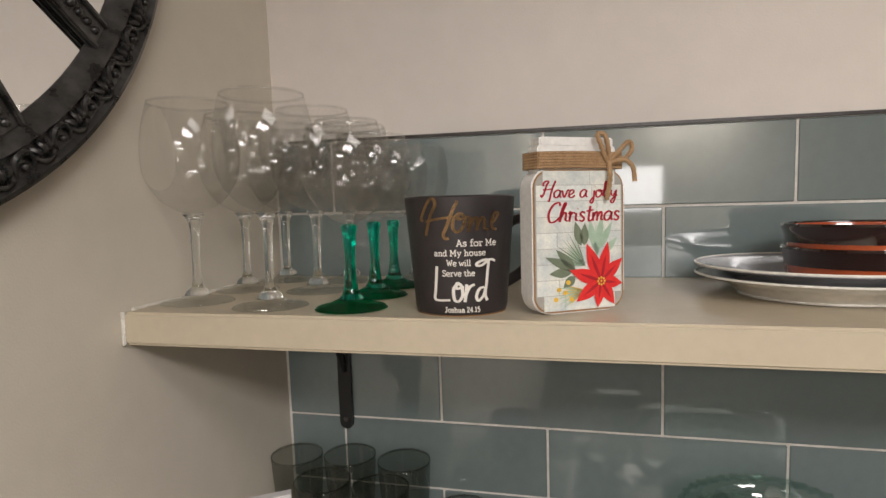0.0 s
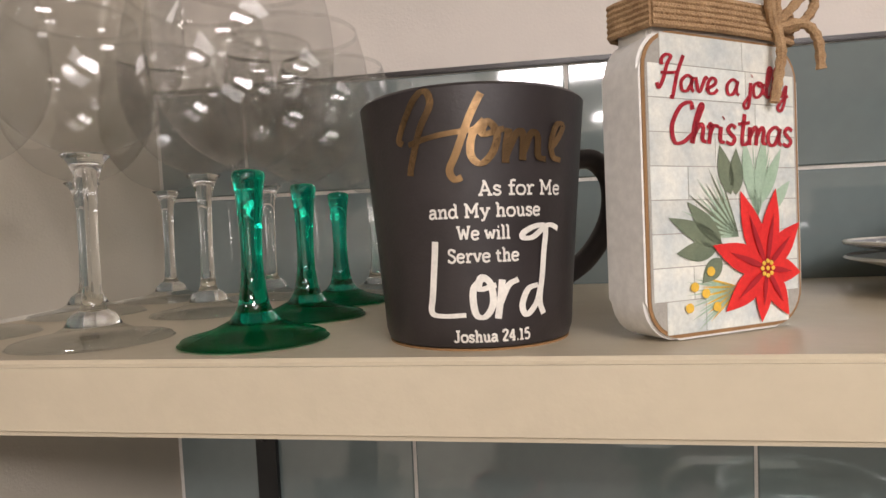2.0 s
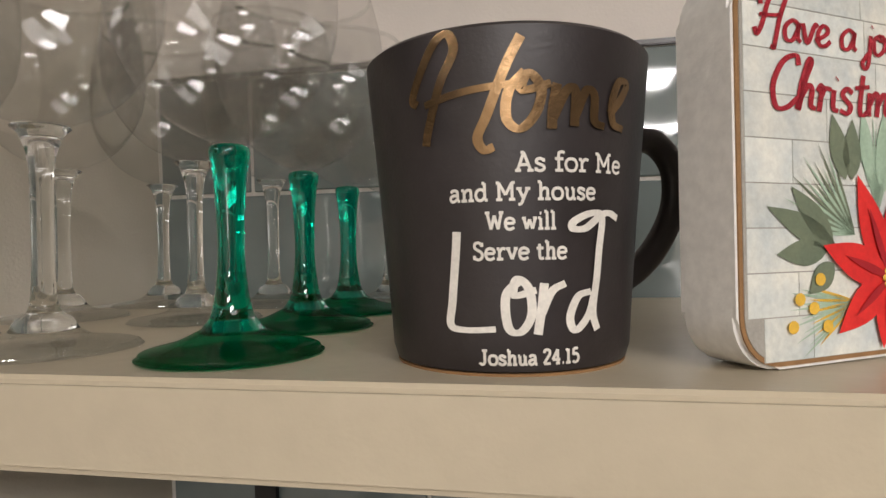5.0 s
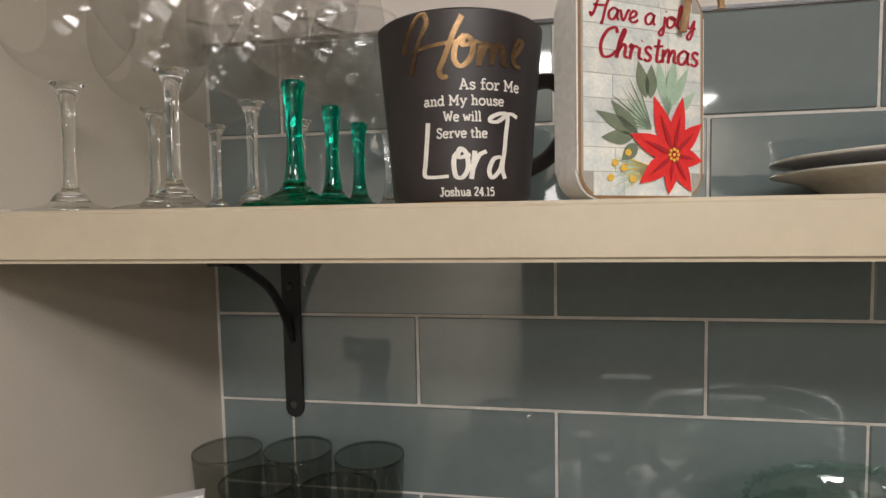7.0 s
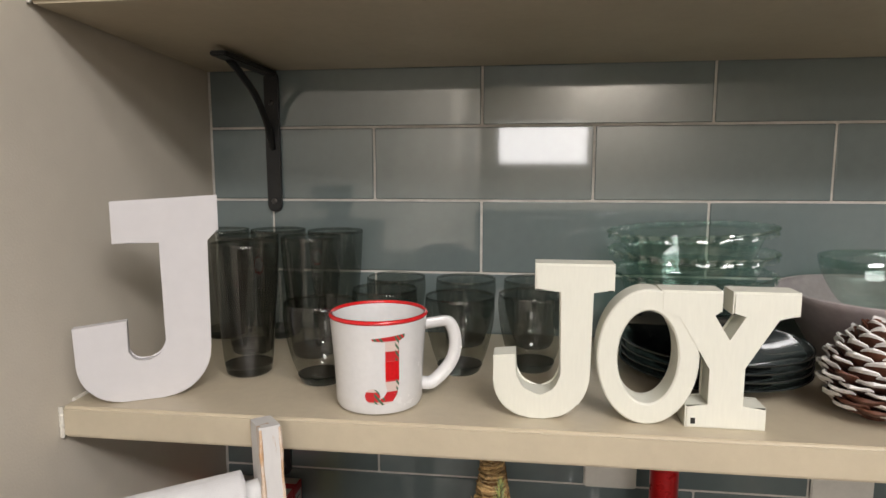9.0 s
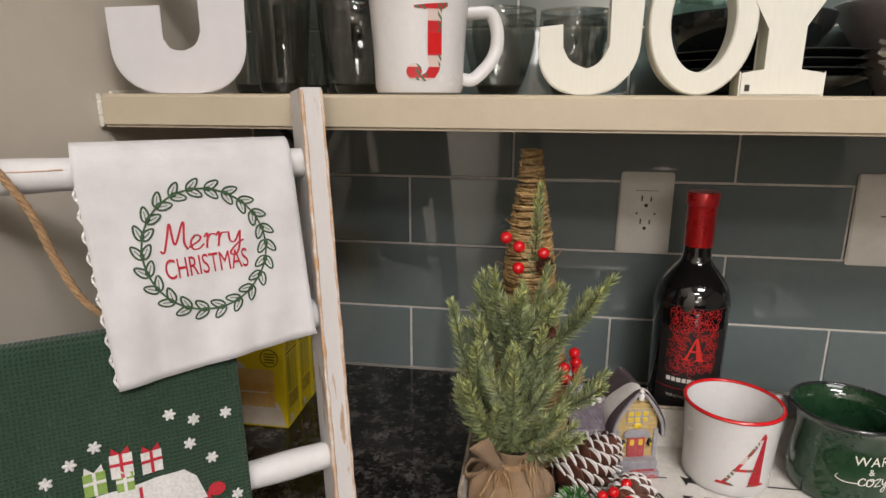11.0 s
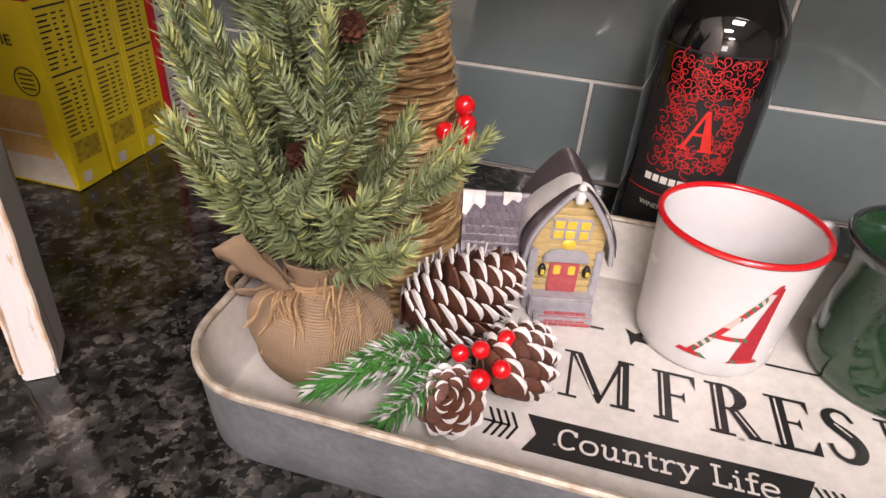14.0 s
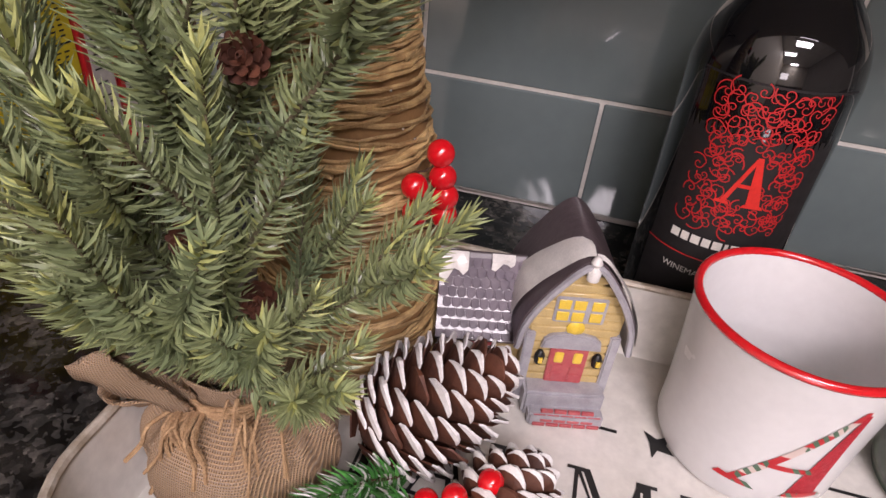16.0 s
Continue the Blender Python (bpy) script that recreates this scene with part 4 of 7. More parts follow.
# ---- jar-shaped sign ----
def jar_sign():
    g = thing("jar_sign", "white jar-shaped wooden Christmas sign with red poinsettia", "decorative sign", upper(0.4145, -0.3015, 0, 33) @ Matrix.Diagonal((1.055, 1, 1.02, 1)))
    w, hb = 0.09, 0.1275
    outline = round_rect(w, hb, 0.017, 7, 0, 0.0005)
    neck = round_rect(0.076, 0.028, 0.004, 4, 0.007, 0.1205)
    bm = bmesh.new()
    prism(bm, outline, 0.0225, 0.0015)
    prism(bm, neck, 0.02, 0.0015, pose(0, 0.0012, 0))
    part("block", bm, M_BLOCK, g)
    lid = bmesh.new()
    prism(lid, round_rect(0.072, 0.0085, 0.003, 4, 0.009, 0.147), 0.0185, 0.0012, pose(0, 0.002, 0))
    part("lid_band", lid, M_BLOCK, g)
    part("face_edge", prism(bmesh.new(), round_rect(w - 0.002, hb - 0.002, 0.016, 7, 0.001, 0.0015), 0.0006, 0, pose(0, -0.0006, 0)), M_CRAFT, g, "torn brown paper edge")
    part("paper_sheet", prism(bmesh.new(), round_rect(w - 0.005, hb - 0.005, 0.0145, 7, 0.0025, 0.003), 0.0003, 0, pose(0, -0.0009, 0)), M_GAP, g)
    rng = random.Random(4)
    z, k = 0.003, 0
    while z < 0.1205:
        hh = min(0.0138, 0.126 - z)
        inset = 0.0035 if 0.014 < z < 0.108 else 0.010
        cuts = [inset, rng.uniform(0.02, 0.066), w - inset]
        for a, b in zip(cuts, cuts[1:]):
            part("painted_plank", box(bmesh.new(), (a + 0.0002, -0.0011, z + 0.0002), (b - 0.0002, -0.0005, z + hh - 0.0002)), M_PLANK, g)
        z += hh
        k += 1
    face = lambda d: (lambda u, v: Vector((u, -d, v)))
    at = lambda u0, v0, d=0.0016: (lambda u, v: Vector((u + u0, -d, v + v0)))
    part("greeting_line", script("Have a jolly", 0.0145, 0.0014, lambda u, v: Vector((0.009 + 1.06 * u, -0.0016, v + 0.1025))), M_GLITRED, g, "red glitter script")
    part("greeting_word", script("Christmas", 0.0178, 0.0017, lambda u, v: Vector((0.013 + 1.06 * u, -0.0016, v + 0.0815))), M_GLITRED, g, "large red glitter script")

    def leaf(cx, cz, angle, length, width, d, material, name, parent=g):
        a = radians(angle)
        pts = []
        for s in (1, -1):
            for i in range(9):
                t = i / 8 if s == 1 else 1 - i / 8
                if s == -1 and i in (0, 8):
                    continue
                l, wd = length * t, s * width / 2 * math.sin(math.pi * t ** 0.8)
                pts.append((cx + l * math.cos(a) - wd * math.sin(a), cz + l * math.sin(a) + wd * math.cos(a)))
        return part(name, shape(bmesh.new(), pts, face(d)), material, parent, smooth=False)

    for cx, cz, a, l in ((0.041, 0.0385, 157, 0.032), (0.04, 0.039, 135, 0.026), (0.037, 0.037, 182, 0.022), (0.046, 0.06, 105, 0.022), (0.049, 0.06, 88, 0.02), (0.04, 0.033, 220, 0.015)):
        leaf(cx, cz, a, l, 0.0085, 0.0016, M_LEAF, "painted_leaf")
    for cx, cz, a, l in ((0.062, 0.058, 80, 0.03), (0.064, 0.056, 62, 0.028), (0.058, 0.06, 98, 0.024), (0.068, 0.052, 45, 0.02)):
        leaf(cx, cz, a, l, 0.0065, 0.00155, M_LEAF2, "painted_leaf")
    for k in range(16):
        leaf(0.05, 0.042, 110 + 4.5 * k, 0.026 + 0.004 * (k % 3), 0.0012, 0.0015, M_LEAF2 if k % 2 else M_LEAF, "painted_needle")
        leaf(0.05, 0.02, 165 + 3.5 * k, 0.022 + 0.004 * (k % 3), 0.0011, 0.0015, M_LEAF2 if k % 3 else M_GOLDDOT, "painted_needle")
        leaf(0.062, 0.05, 70 + 3 * k, 0.026 + 0.004 * (k % 3), 0.001, 0.0014, M_LEAF2, "painted_needle")
    cx, cz = 0.065, 0.0275
    flower = part("poinsettia", shape(bmesh.new(), [(cx + 0.006 * math.cos(k * 0.7854), cz + 0.006 * math.sin(k * 0.7854)) for k in range(8)], face(0.0018)), M_PETAL2, g, smooth=False)
    for k, (a, l, wd) in enumerate(((112, 0.037, 0.0125), (78, 0.036, 0.0115), (42, 0.032, 0.012), (-8, 0.026, 0.0115), (-58, 0.026, 0.0115), (-98, 0.024, 0.0105), (-145, 0.030, 0.0125), (160, 0.033, 0.0125))):
        l = min(l, (w - 0.003 - cx) / max(0.02, math.cos(radians(a)))) if math.cos(radians(a)) > 0.02 else l
        leaf(cx, cz, a, l, wd, 0.0019 + 0.00008 * k, M_PETAL, "petal", flower)
        leaf(cx, cz, a, l * 0.7, wd * 0.22, 0.0026 + 0.00005 * k, M_PETAL2, "petal_vein", flower)
    for k in range(9):
        r, a = (0.0032, k * 0.785) if k < 8 else (0, 0)
        part("stamen", lathe(bmesh.new(), [(0, 0.0006), (0.0008, 0.0004), (0.0011, 0)], 8, pose(cx + r * math.cos(a), -0.0031, cz + r * math.sin(a), 90)), M_GOLDDOT, flower)
    for u, v in ((0.033, 0.028), (0.024, 0.022), (0.03, 0.019), (0.021, 0.0135), (0.036, 0.013)):
        part("painted_berry", shape(bmesh.new(), [(u + 0.0023 * math.cos(k * 0.63), v + 0.0021 * math.sin(k * 0.63)) for k in range(10)], face(0.0021)), M_GOLDDOT, g, smooth=False)
    for k in range(6):
        zz = 0.1288 + 0.0024 * k
        pts = [(0.006, -0.0015, zz), (0.045, -0.0024, zz + 0.0007), (0.084, -0.0015, zz), (0.0853, 0.006, zz), (0.084, 0.0225, zz), (0.045, 0.0232, zz), (0.006, 0.0225, zz), (0.0047, 0.008, zz), (0.006, -0.0015, zz)]
        part("twine_wrap", tube(bmesh.new(), smooth_line(pts, 4), 0.0015, 7), M_TWINE, g)
    bow = bmesh.new()
    for pts in ([(0.07, -0.004, 0.139), (0.062, -0.008, 0.152), (0.058, -0.008, 0.163), (0.066, -0.007, 0.162), (0.071, -0.005, 0.148), (0.072, -0.004, 0.139)],
                [(0.072, -0.004, 0.14), (0.08, -0.007, 0.149), (0.089, -0.008, 0.157), (0.0925, -0.007, 0.15), (0.084, -0.006, 0.141), (0.073, -0.004, 0.138)],
                [(0.071, -0.005, 0.139), (0.0705, -0.0075, 0.128), (0.07, -0.006, 0.116), (0.0685, -0.005, 0.106)],
                [(0.072, -0.005, 0.139), (0.084, -0.008, 0.141), (0.093, -0.008, 0.135), (0.0955, -0.0075, 0.122)]):
        line = smooth_line(pts, 5)
        tube(bow, [p - Vector((-0.001, 0, 0.006)) for p in line], [0.0019 + 0.0005 * (i % 2) for i in range(len(line))], 7)
    part("twine_bow", bow, M_TWINE, g)


jar_sign()


# ---- plates and bowls ----
def turned(name, label, cat, m, profile, material, group="", seg=72, wall=0.003):
    g = thing(name, label, cat, m, group)
    part("body", lathe(bmesh.new(), mug_shell(spline_profile(profile, 3), wall, wall), seg), material, g)
    return g


PL = [(0.0, 0.0005), (0.076, 0.0005), (0.081, 0.003), (0.094, 0.013), (0.109, 0.0182), (0.123, 0.0215), (0.1245, 0.0225)]
turned("dinner_plate", "cream ceramic dinner plate under a grey one", "plate", upper(0.697, -0.145), PL, M_PLATE, "stacked plates")
g = turned("dinner_plate", "grey ceramic plate with white rim in a stack", "plate", upper(0.697, -0.145, 0.0095), PL, M_PLATE2, "stacked plates")
part("rim_line", ring_torus(bmesh.new(), 0.1235, 0.0235, 0.0013, 72), M_PLATE, g, "white rim line")
for zz in (0.0135, 0.037):
    g = thing("tapas_bowl", "terracotta bowl with dark glazed rim, stacked on plates", "bowl", upper(0.734, -0.139, zz), "terracotta bowls")
    out = [(0.0, 0.0), (0.066, 0.0), (0.0695, 0.002), (0.0715, 0.012), (0.0725, 0.026), (0.0738, 0.03), (0.0745, 0.034)]
    part("body", lathe(bmesh.new(), mug_shell(out, 0.004, 0.004), 72), M_TERRA, g)
    part("dark_band", lathe(bmesh.new(), [(0.0722, 0.018), (0.0729, 0.0175), (0.0735, 0.026), (0.0752, 0.031), (0.0762, 0.034), (0.0752, 0.0366), (0.072, 0.0366), (0.0705, 0.0335), (0.0722, 0.018)], 72), M_BROWN, g, "dark brown glazed rim")


# ---- lower shelf ----
def block_letter():
    g = thing("letter_block", "white painted wooden letter J standing on the shelf", "letter", pose(0.0285, -0.3255, LOW, 0, 0, 28))
    o = [(0.032, 0.195), (0.128, 0.2), (0.128, 0.165), (0.116, 0.156)] + arc(0.07, 0.048, 0.046, 0.0475, 0, -90, 8) + arc(0.032, 0.04, 0.038, 0.0395, -90, -180, 8) + [(-0.007, 0.076), (0.04, 0.08)] + arc(0.052, 0.05, 0.012, 0.011, 180, 270, 5) + arc(0.058, 0.058, 0.016, 0.018, 270, 360, 6) + [(0.074, 0.156), (0.032, 0.155)]
    o = [(x * 1.03, z * 1.045) for x, z in o]
    part("letter", prism(bmesh.new(), o, 0.014, 0.0012), M_LETTER, g)


block_letter()


def joy_sign():
    g = thing("joy_sign", "cream chipped wooden letters spelling JOY, joined together", "decorative sign", pose(0.432, -0.299, LOW, 0, 0, -1))
    j = [(0.04, 0.149), (0.115, 0.149), (0.115, 0.124), (0.094, 0.124)] + arc(0.052, 0.046, 0.042, 0.0455, 0, -90, 9) + arc(0.036, 0.036, 0.036, 0.0355, -90, -180, 8) + [(0.0, 0.06), (0.022, 0.062)] + arc(0.044, 0.042, 0.021, 0.018, 180, 270, 5) + arc(0.048, 0.044, 0.018, 0.02, 270, 360, 5) + [(0.066, 0.124), (0.04, 0.124)]
    slim = Matrix.Diagonal((0.955, 1, 1, 1))
    part("letter_j", prism(bmesh.new(), j, 0.029, 0.0015, slim), M_JOY, g)
    bm = bmesh.new()
    n = 48
    loops = []
    for rx, rz, y in ((0.0475, 0.0637, 0.0015), (0.046, 0.0622, 0.0), (0.0295, 0.0452, 0.0), (0.028, 0.0437, 0.0015), (0.028, 0.0437, 0.0285), (0.0475, 0.0637, 0.0285)):
        loops.append([bm.verts.new((0.1409 + 0.955 * rx * math.cos(2 * math.pi * k / n), y, 0.0637 + rz * math.sin(2 * math.pi * k / n))) for k in range(n)])
    for a, b in zip(loops, loops[1:] + loops[:1]):
        for k in range(n):
            bm.faces.new((a[k], a[(k + 1) % n], b[(k + 1) % n], b[k]))
    part("letter_o", bm, M_JOY, g)
    y = [(0.184, 0.0), (0.257, 0.0), (0.257, 0.021), (0.234, 0.021), (0.234, 0.058), (0.262, 0.104), (0.281, 0.106), (0.281, 0.127), (0.222, 0.127), (0.222, 0.106), (0.2365, 0.106), (0.2205, 0.08), (0.204, 0.106), (0.213, 0.108), (0.213, 0.127), (0.158, 0.127), (0.158, 0.106), (0.176, 0.104), (0.2055, 0.056), (0.2055, 0.021), (0.184, 0.021)]
    part("letter_y", prism(bmesh.new(), y, 0.03, 0.0015, slim @ pose(0, -0.0006, 0)), M_JOY, g)
    part("chip", box(bmesh.new(), (0.1805, -0.0012, 0.004), (0.1845, -0.0005, 0.0095)), M_SLOT, g, "dark chip in the paint")


joy_sign()
rimmed_mug(0.3155, -0.272, LOW, 14, "J", 0.0435, 0.0487, 0.092, 22, 1.08, -0.011)


def tumbler(x, y, tall):
    g = thing("tall_tumbler" if tall else "short_tumbler", ("tall" if tall else "short rounded") + " smoke-grey glass tumbler", "drinking glass", pose(x, y, LOW), "tall smoke glasses" if tall else "short smoke glasses")
    if tall:
        out = spline_profile([(0.0, 0.012), (0.024, 0.012), (0.0275, 0.016), (0.03, 0.05), (0.0345, 0.1), (0.0378, 0.152)], 4)
        base = [(0.0, 0.0004), (0.0225, 0.0004), (0.0255, 0.003), (0.027, 0.012), (0.0, 0.0125)]
    else:
        out = spline_profile([(0.0, 0.009), (0.022, 0.009), (0.028, 0.015), (0.036, 0.042), (0.0402, 0.07), (0.0398, 0.09)], 4)
        base = [(0.0, 0.0004), (0.021, 0.0004), (0.024, 0.003), (0.0265, 0.0095), (0.0, 0.0098)]
    part("wall", lathe(bmesh.new(), bowl_profile(out, 0.0014), 44), M_SMOKE, g)
    part("base", lathe(bmesh.new(), base, 44), M_SMOKE2, g, "thick dark glass base")


for x, y in ((0.144, -0.203), (0.112, -0.122), (0.196, -0.127), (0.0405, -0.055), (0.119, -0.043), (0.203, -0.047)):
    tumbler(x, y, True)
for x, y in ((0.238, -0.221), (0.292, -0.138), (0.388, -0.17), (0.289, -0.052), (0.385, -0.056), (0.472, -0.15), (0.476, -0.055)):
    tumbler(x, y, False)


def pie_dish(z, tilt):
    g = thing("pie_dish", "clear greenish glass pie dish with fluted rim", "dish", pose(0.652, -0.132, z, 0, tilt, 0), "stacked glass dishes")
    bm = bmesh.new()
    seg = 96
    prof = spline_profile([(0.0, 0.001), (0.058, 0.001), (0.066, 0.004), (0.078, 0.03), (0.083, 0.036), (0.0915, 0.038)], 3)
    lathe(bm, bowl_profile(prof, 0.003), seg)
    for v in bm.verts:
        r = math.hypot(v.co.x, v.co.y)
        if r > 0.08:
            k = 1 + 0.02 * math.cos(36 * math.atan2(v.co.y, v.co.x)) * (r - 0.08) / 0.01
            v.co.x, v.co.y = v.co.x * k, v.co.y * k
            v.co.z += 0.001 * math.cos(36 * math.atan2(v.co.y, v.co.x))
    part("dish", bm, M_PIE, g)


BLK = [(0.0, 0.0005), (0.055, 0.0005), (0.06, 0.003), (0.085, 0.012), (0.1, 0.018), (0.101, 0.0175)]
for k in range(4):
    turned("side_plate", "glossy black plate in a stack", "plate", pose(0.675, -0.152, LOW + 0.0085 * k), BLK, M_BLKPLATE, "stacked black plates")
turned("serving_bowl", "black glazed bowl holding glass dishes", "bowl", pose(0.657, -0.134, LOW + 0.031), [(0.0, 0.0005), (0.05, 0.0005), (0.06, 0.006), (0.082, 0.035), (0.088, 0.052)], M_BLKPLATE, "stacked black plates")
for k in range(3):
    pie_dish(LOW + 0.079 + 0.0245 * k, (0, 0, -3)[k])
turned("mixing_bowl", "dull lilac ceramic bowl beside the plates", "bowl", pose(0.875, -0.13, LOW), [(0.0, 0.0005), (0.06, 0.0005), (0.066, 0.005), (0.098, 0.06), (0.117, 0.09), (0.119, 0.097)], M_LILAC)
g = thing("glass_bowl", "clear greenish glass bowl nested in the lilac bowl", "bowl", pose(0.878, -0.13, LOW + 0.0785))
part("bowl", lathe(bmesh.new(), bowl_profile(spline_profile([(0.0, 0.001), (0.045, 0.001), (0.06, 0.01), (0.074, 0.035), (0.08, 0.055)], 4), 0.0035), 64), M_PIE, g)


# ---- cones, sprigs, berries ----
def pinecone(length, radius, rows, seed, snow=0.12, blunt=0.75, frosted=0.9, lift0=6, lift1=64, lip=0.24):
    """Verts, faces and material slots of a cone along +z: scales set in a spiral, their lips painted white."""
    rng = random.Random(seed)
    vs, fs, ms = [], [], []

    prof = lambda t: radius * ((0.72 + 0.28 * math.sin(math.pi / 2 * min(1.0, t / 0.35))) if t < 0.35 else (0.2 + 0.8 * math.cos(math.pi / 2 * (t - 0.35) / 0.65) ** blunt))
    core = 10
    for k in range(8):
        t = k / 7
        r = prof(t) * 0.3
        for j in range(core):
            a = 2 * math.pi * j / core
            vs.append((r * math.cos(a), r * math.sin(a), length * (0.04 + 0.82 * t)))
    for k in range(7):
        for j in range(core):
            fs.append([k * core + j, k * core + (j + 1) % core, (k + 1) * core + (j + 1) % core, (k + 1) * core + j])
            ms.append(0)
    n = rows * 8
    for i in range(n):
        t = i / (n - 1)
        a = i * 2.39996
        r = prof(t)
        size = radius * (0.43 - 0.19 * t * t) * rng.uniform(0.92, 1.08)
        lift = radians(lift0 + (lift1 - lift0) * t ** 1.4 + rng.uniform(-6, 6))
        z = length * (0.1 + 0.9 * t)
        l = min(0.85 * r / max(0.2, math.cos(lift)), size * 2.2)
        ca, sa = math.cos(a), math.sin(a)

        def at(out, side, up):
            rad = r - (l - out) * math.cos(lift) - up * math.sin(lift)
            zz = z - (l - out) * math.sin(lift) + up * math.cos(lift)
            return (rad * ca - side * sa, rad * sa + side * ca, zz)

        w = size * 0.7
        band = snow * rng.uniform(0.7, 1.25)
        white = 1 if rng.random() < frosted else 0
        stations = ((0.0, 0.35), (0.5, 0.78), (1 - band, 1.0), (1.0, 0.85))
        pts, slots, faces = [], [], []
        for face in (1, -1):
            for rho, wide in stations:
                for s in (-1, -0.5, 0, 0.5, 1):
                    thick = size * 0.06
                    out = l * rho * (1.05 - 0.2 * s * s * rho)
                    up = size * (lip * rho ** 2.5 + 0.1 * s * s * rho) + face * thick * (1 - 0.5 * abs(s)) + (size * 0.03 if s == 0 and face > 0 else 0)
                    pts.append(at(out, s * w * wide, up))
        for face in (0, 1):
            for k in range(3):
                for q in range(4):
                    a0 = face * 20 + k * 5 + q
                    quad = (a0, a0 + 1, a0 + 6, a0 + 5)
                    faces.append(quad if face else quad[::-1])
                    slots.append(white if k == 2 else 0)
        for q in range(4):
            faces.append((15 + q, 16 + q, 36 + q, 35 + q))
            slots.append(white)
        for k in range(3):
            for q in (0, 4):
                a0 = k * 5 + q
                faces.append((a0, a0 + 5, a0 + 25, a0 + 20) if q else (a0, a0 + 20, a0 + 25, a0 + 5))
                slots.append(white if k == 2 else 0)
        o = len(vs)
        vs.extend(pts)
        for f, slot in zip(faces, slots):
            fs.append([o + i for i in f])
            ms.append(slot)
    return vs, fs, ms


def cone_part(name, m, length, radius, rows, seed, parent, label="", loose=True, **kw):
    vs, fs, ms = pinecone(length, radius, rows, seed, **kw)
    vs = [tuple(m @ Vector(v)) for v in vs]
    if not loose:
        return part(name, (vs, fs, ms), M_CONE, parent, label, mats=(M_SNOW,))
    body = part(name, (vs[:80], fs[:70], ms[:70]), M_CONE, parent, label, mats=(M_SNOW,))
    for k in range((len(vs) - 80) // 40):
        o, f = 80 + 40 * k, 70 + 34 * k
        part("scale", (vs[o:o + 40], [[i - o for i in q] for q in fs[f:f + 34]], ms[f:f + 34]), M_CONE, body, mats=(M_SNOW,))
    return body


def aim(p, d, roll=0.0):
    """A pose at p with its z along d."""
    return Matrix.Translation(p) @ Vector(d).to_track_quat("Z", "Y").to_matrix().to_4x4() @ pose(0, 0, 0, 0, 0, roll)


def sprig(pts, needle, count, seed, thick=0.0007, tipped=0.25, snow=0.0, spread=52, fan=1.0):
    """A twig with needles all round it: verts, faces, slots (stem, needle, tip needle)."""
    rng = random.Random(seed)
    line = smooth_line(pts, 6)
    vs, fs, ms = [], [], []
    n = len(line)
    side0 = None
    frames = []
    for i, p in enumerate(line):
        d = (line[min(i + 1, n - 1)] - line[max(i - 1, 0)]).normalized()
        if side0 is None:
            side0 = d.orthogonal().normalized()
        side0 = (side0 - d * side0.dot(d)).normalized()
        frames.append((p, d, side0, d.cross(side0)))
    for i, (p, d, s, u) in enumerate(frames):
        for k in range(4):
            a = k * math.pi / 2
            vs.append(tuple(p + (s * math.cos(a) + u * math.sin(a)) * thick * (1.5 - 0.8 * i / n)))
    for i in range(n - 1):
        for k in range(4):
            fs.append([i * 4 + k, i * 4 + (k + 1) % 4, i * 4 + 4 + (k + 1) % 4, i * 4 + 4 + k])
            ms.append(0)
    for c in range(count):
        t = (c + rng.random()) / count
        f = t * (n - 1)
        i = min(int(f), n - 2)
        p = frames[i][0].lerp(frames[i + 1][0], f - i)
        _, d, s, u = frames[i]
        a = c * 2.39996 + rng.uniform(-0.5, 0.5)
        rad = s * math.cos(a) + u * math.sin(a) * fan
        if rad.length < 0.05:
            continue
        rad.normalize()
        open_ = radians(spread * (1 - 0.45 * t ** 3) + rng.uniform(-9, 9))
        l = needle * rng.uniform(0.8, 1.15) * (1 - 0.35 * t ** 4) * (0.55 + 0.45 * min(1, t * 6))
        way = d * math.cos(open_) + rad * math.sin(open_)
        way2 = (way + d * 0.5).normalized()
        cross = d.cross(rad).normalized()
        w = needle * 0.054
        mid, end = p + way * l * 0.5, p + way * l * 0.5 + way2 * l * 0.5
        nrm = way.cross(cross)
        o = len(vs)
        vs.extend(tuple(q) for q in (p + cross * w * 0.6, p - cross * w * 0.6, mid + cross * w, mid - cross * w, mid + nrm * w * 0.9, p + nrm * w * 0.5, end))
        slot = 2 if rng.random() < (tipped * 0.35 + (t > 0.8) * tipped * 2.4) else 1
        if snow and rng.random() < snow:
            slot = 2
        for q in ((0, 1, 3, 2), (0, 2, 4, 5), (1, 5, 4, 3), (2, 3, 6), (2, 6, 4), (3, 4, 6)):
            fs.append([o + j for j in q])
            ms.append(slot)
    return vs, fs, ms


def berry(p, r, parent):
    bm = bmesh.new()
    bmesh.ops.create_uvsphere(bm, u_segments=20, v_segments=12, radius=r, matrix=Matrix.Translation(p))
    b = part("berry", bm, M_BERRY, parent)
    return b


g = thing("pine_cone", "brown pine cone with white-painted scale tips", "pine cone", pose(0.79, -0.262, LOW))
cone_part("cone", pose(0, 0, -0.002), 0.098, 0.05, 13, 3, g)


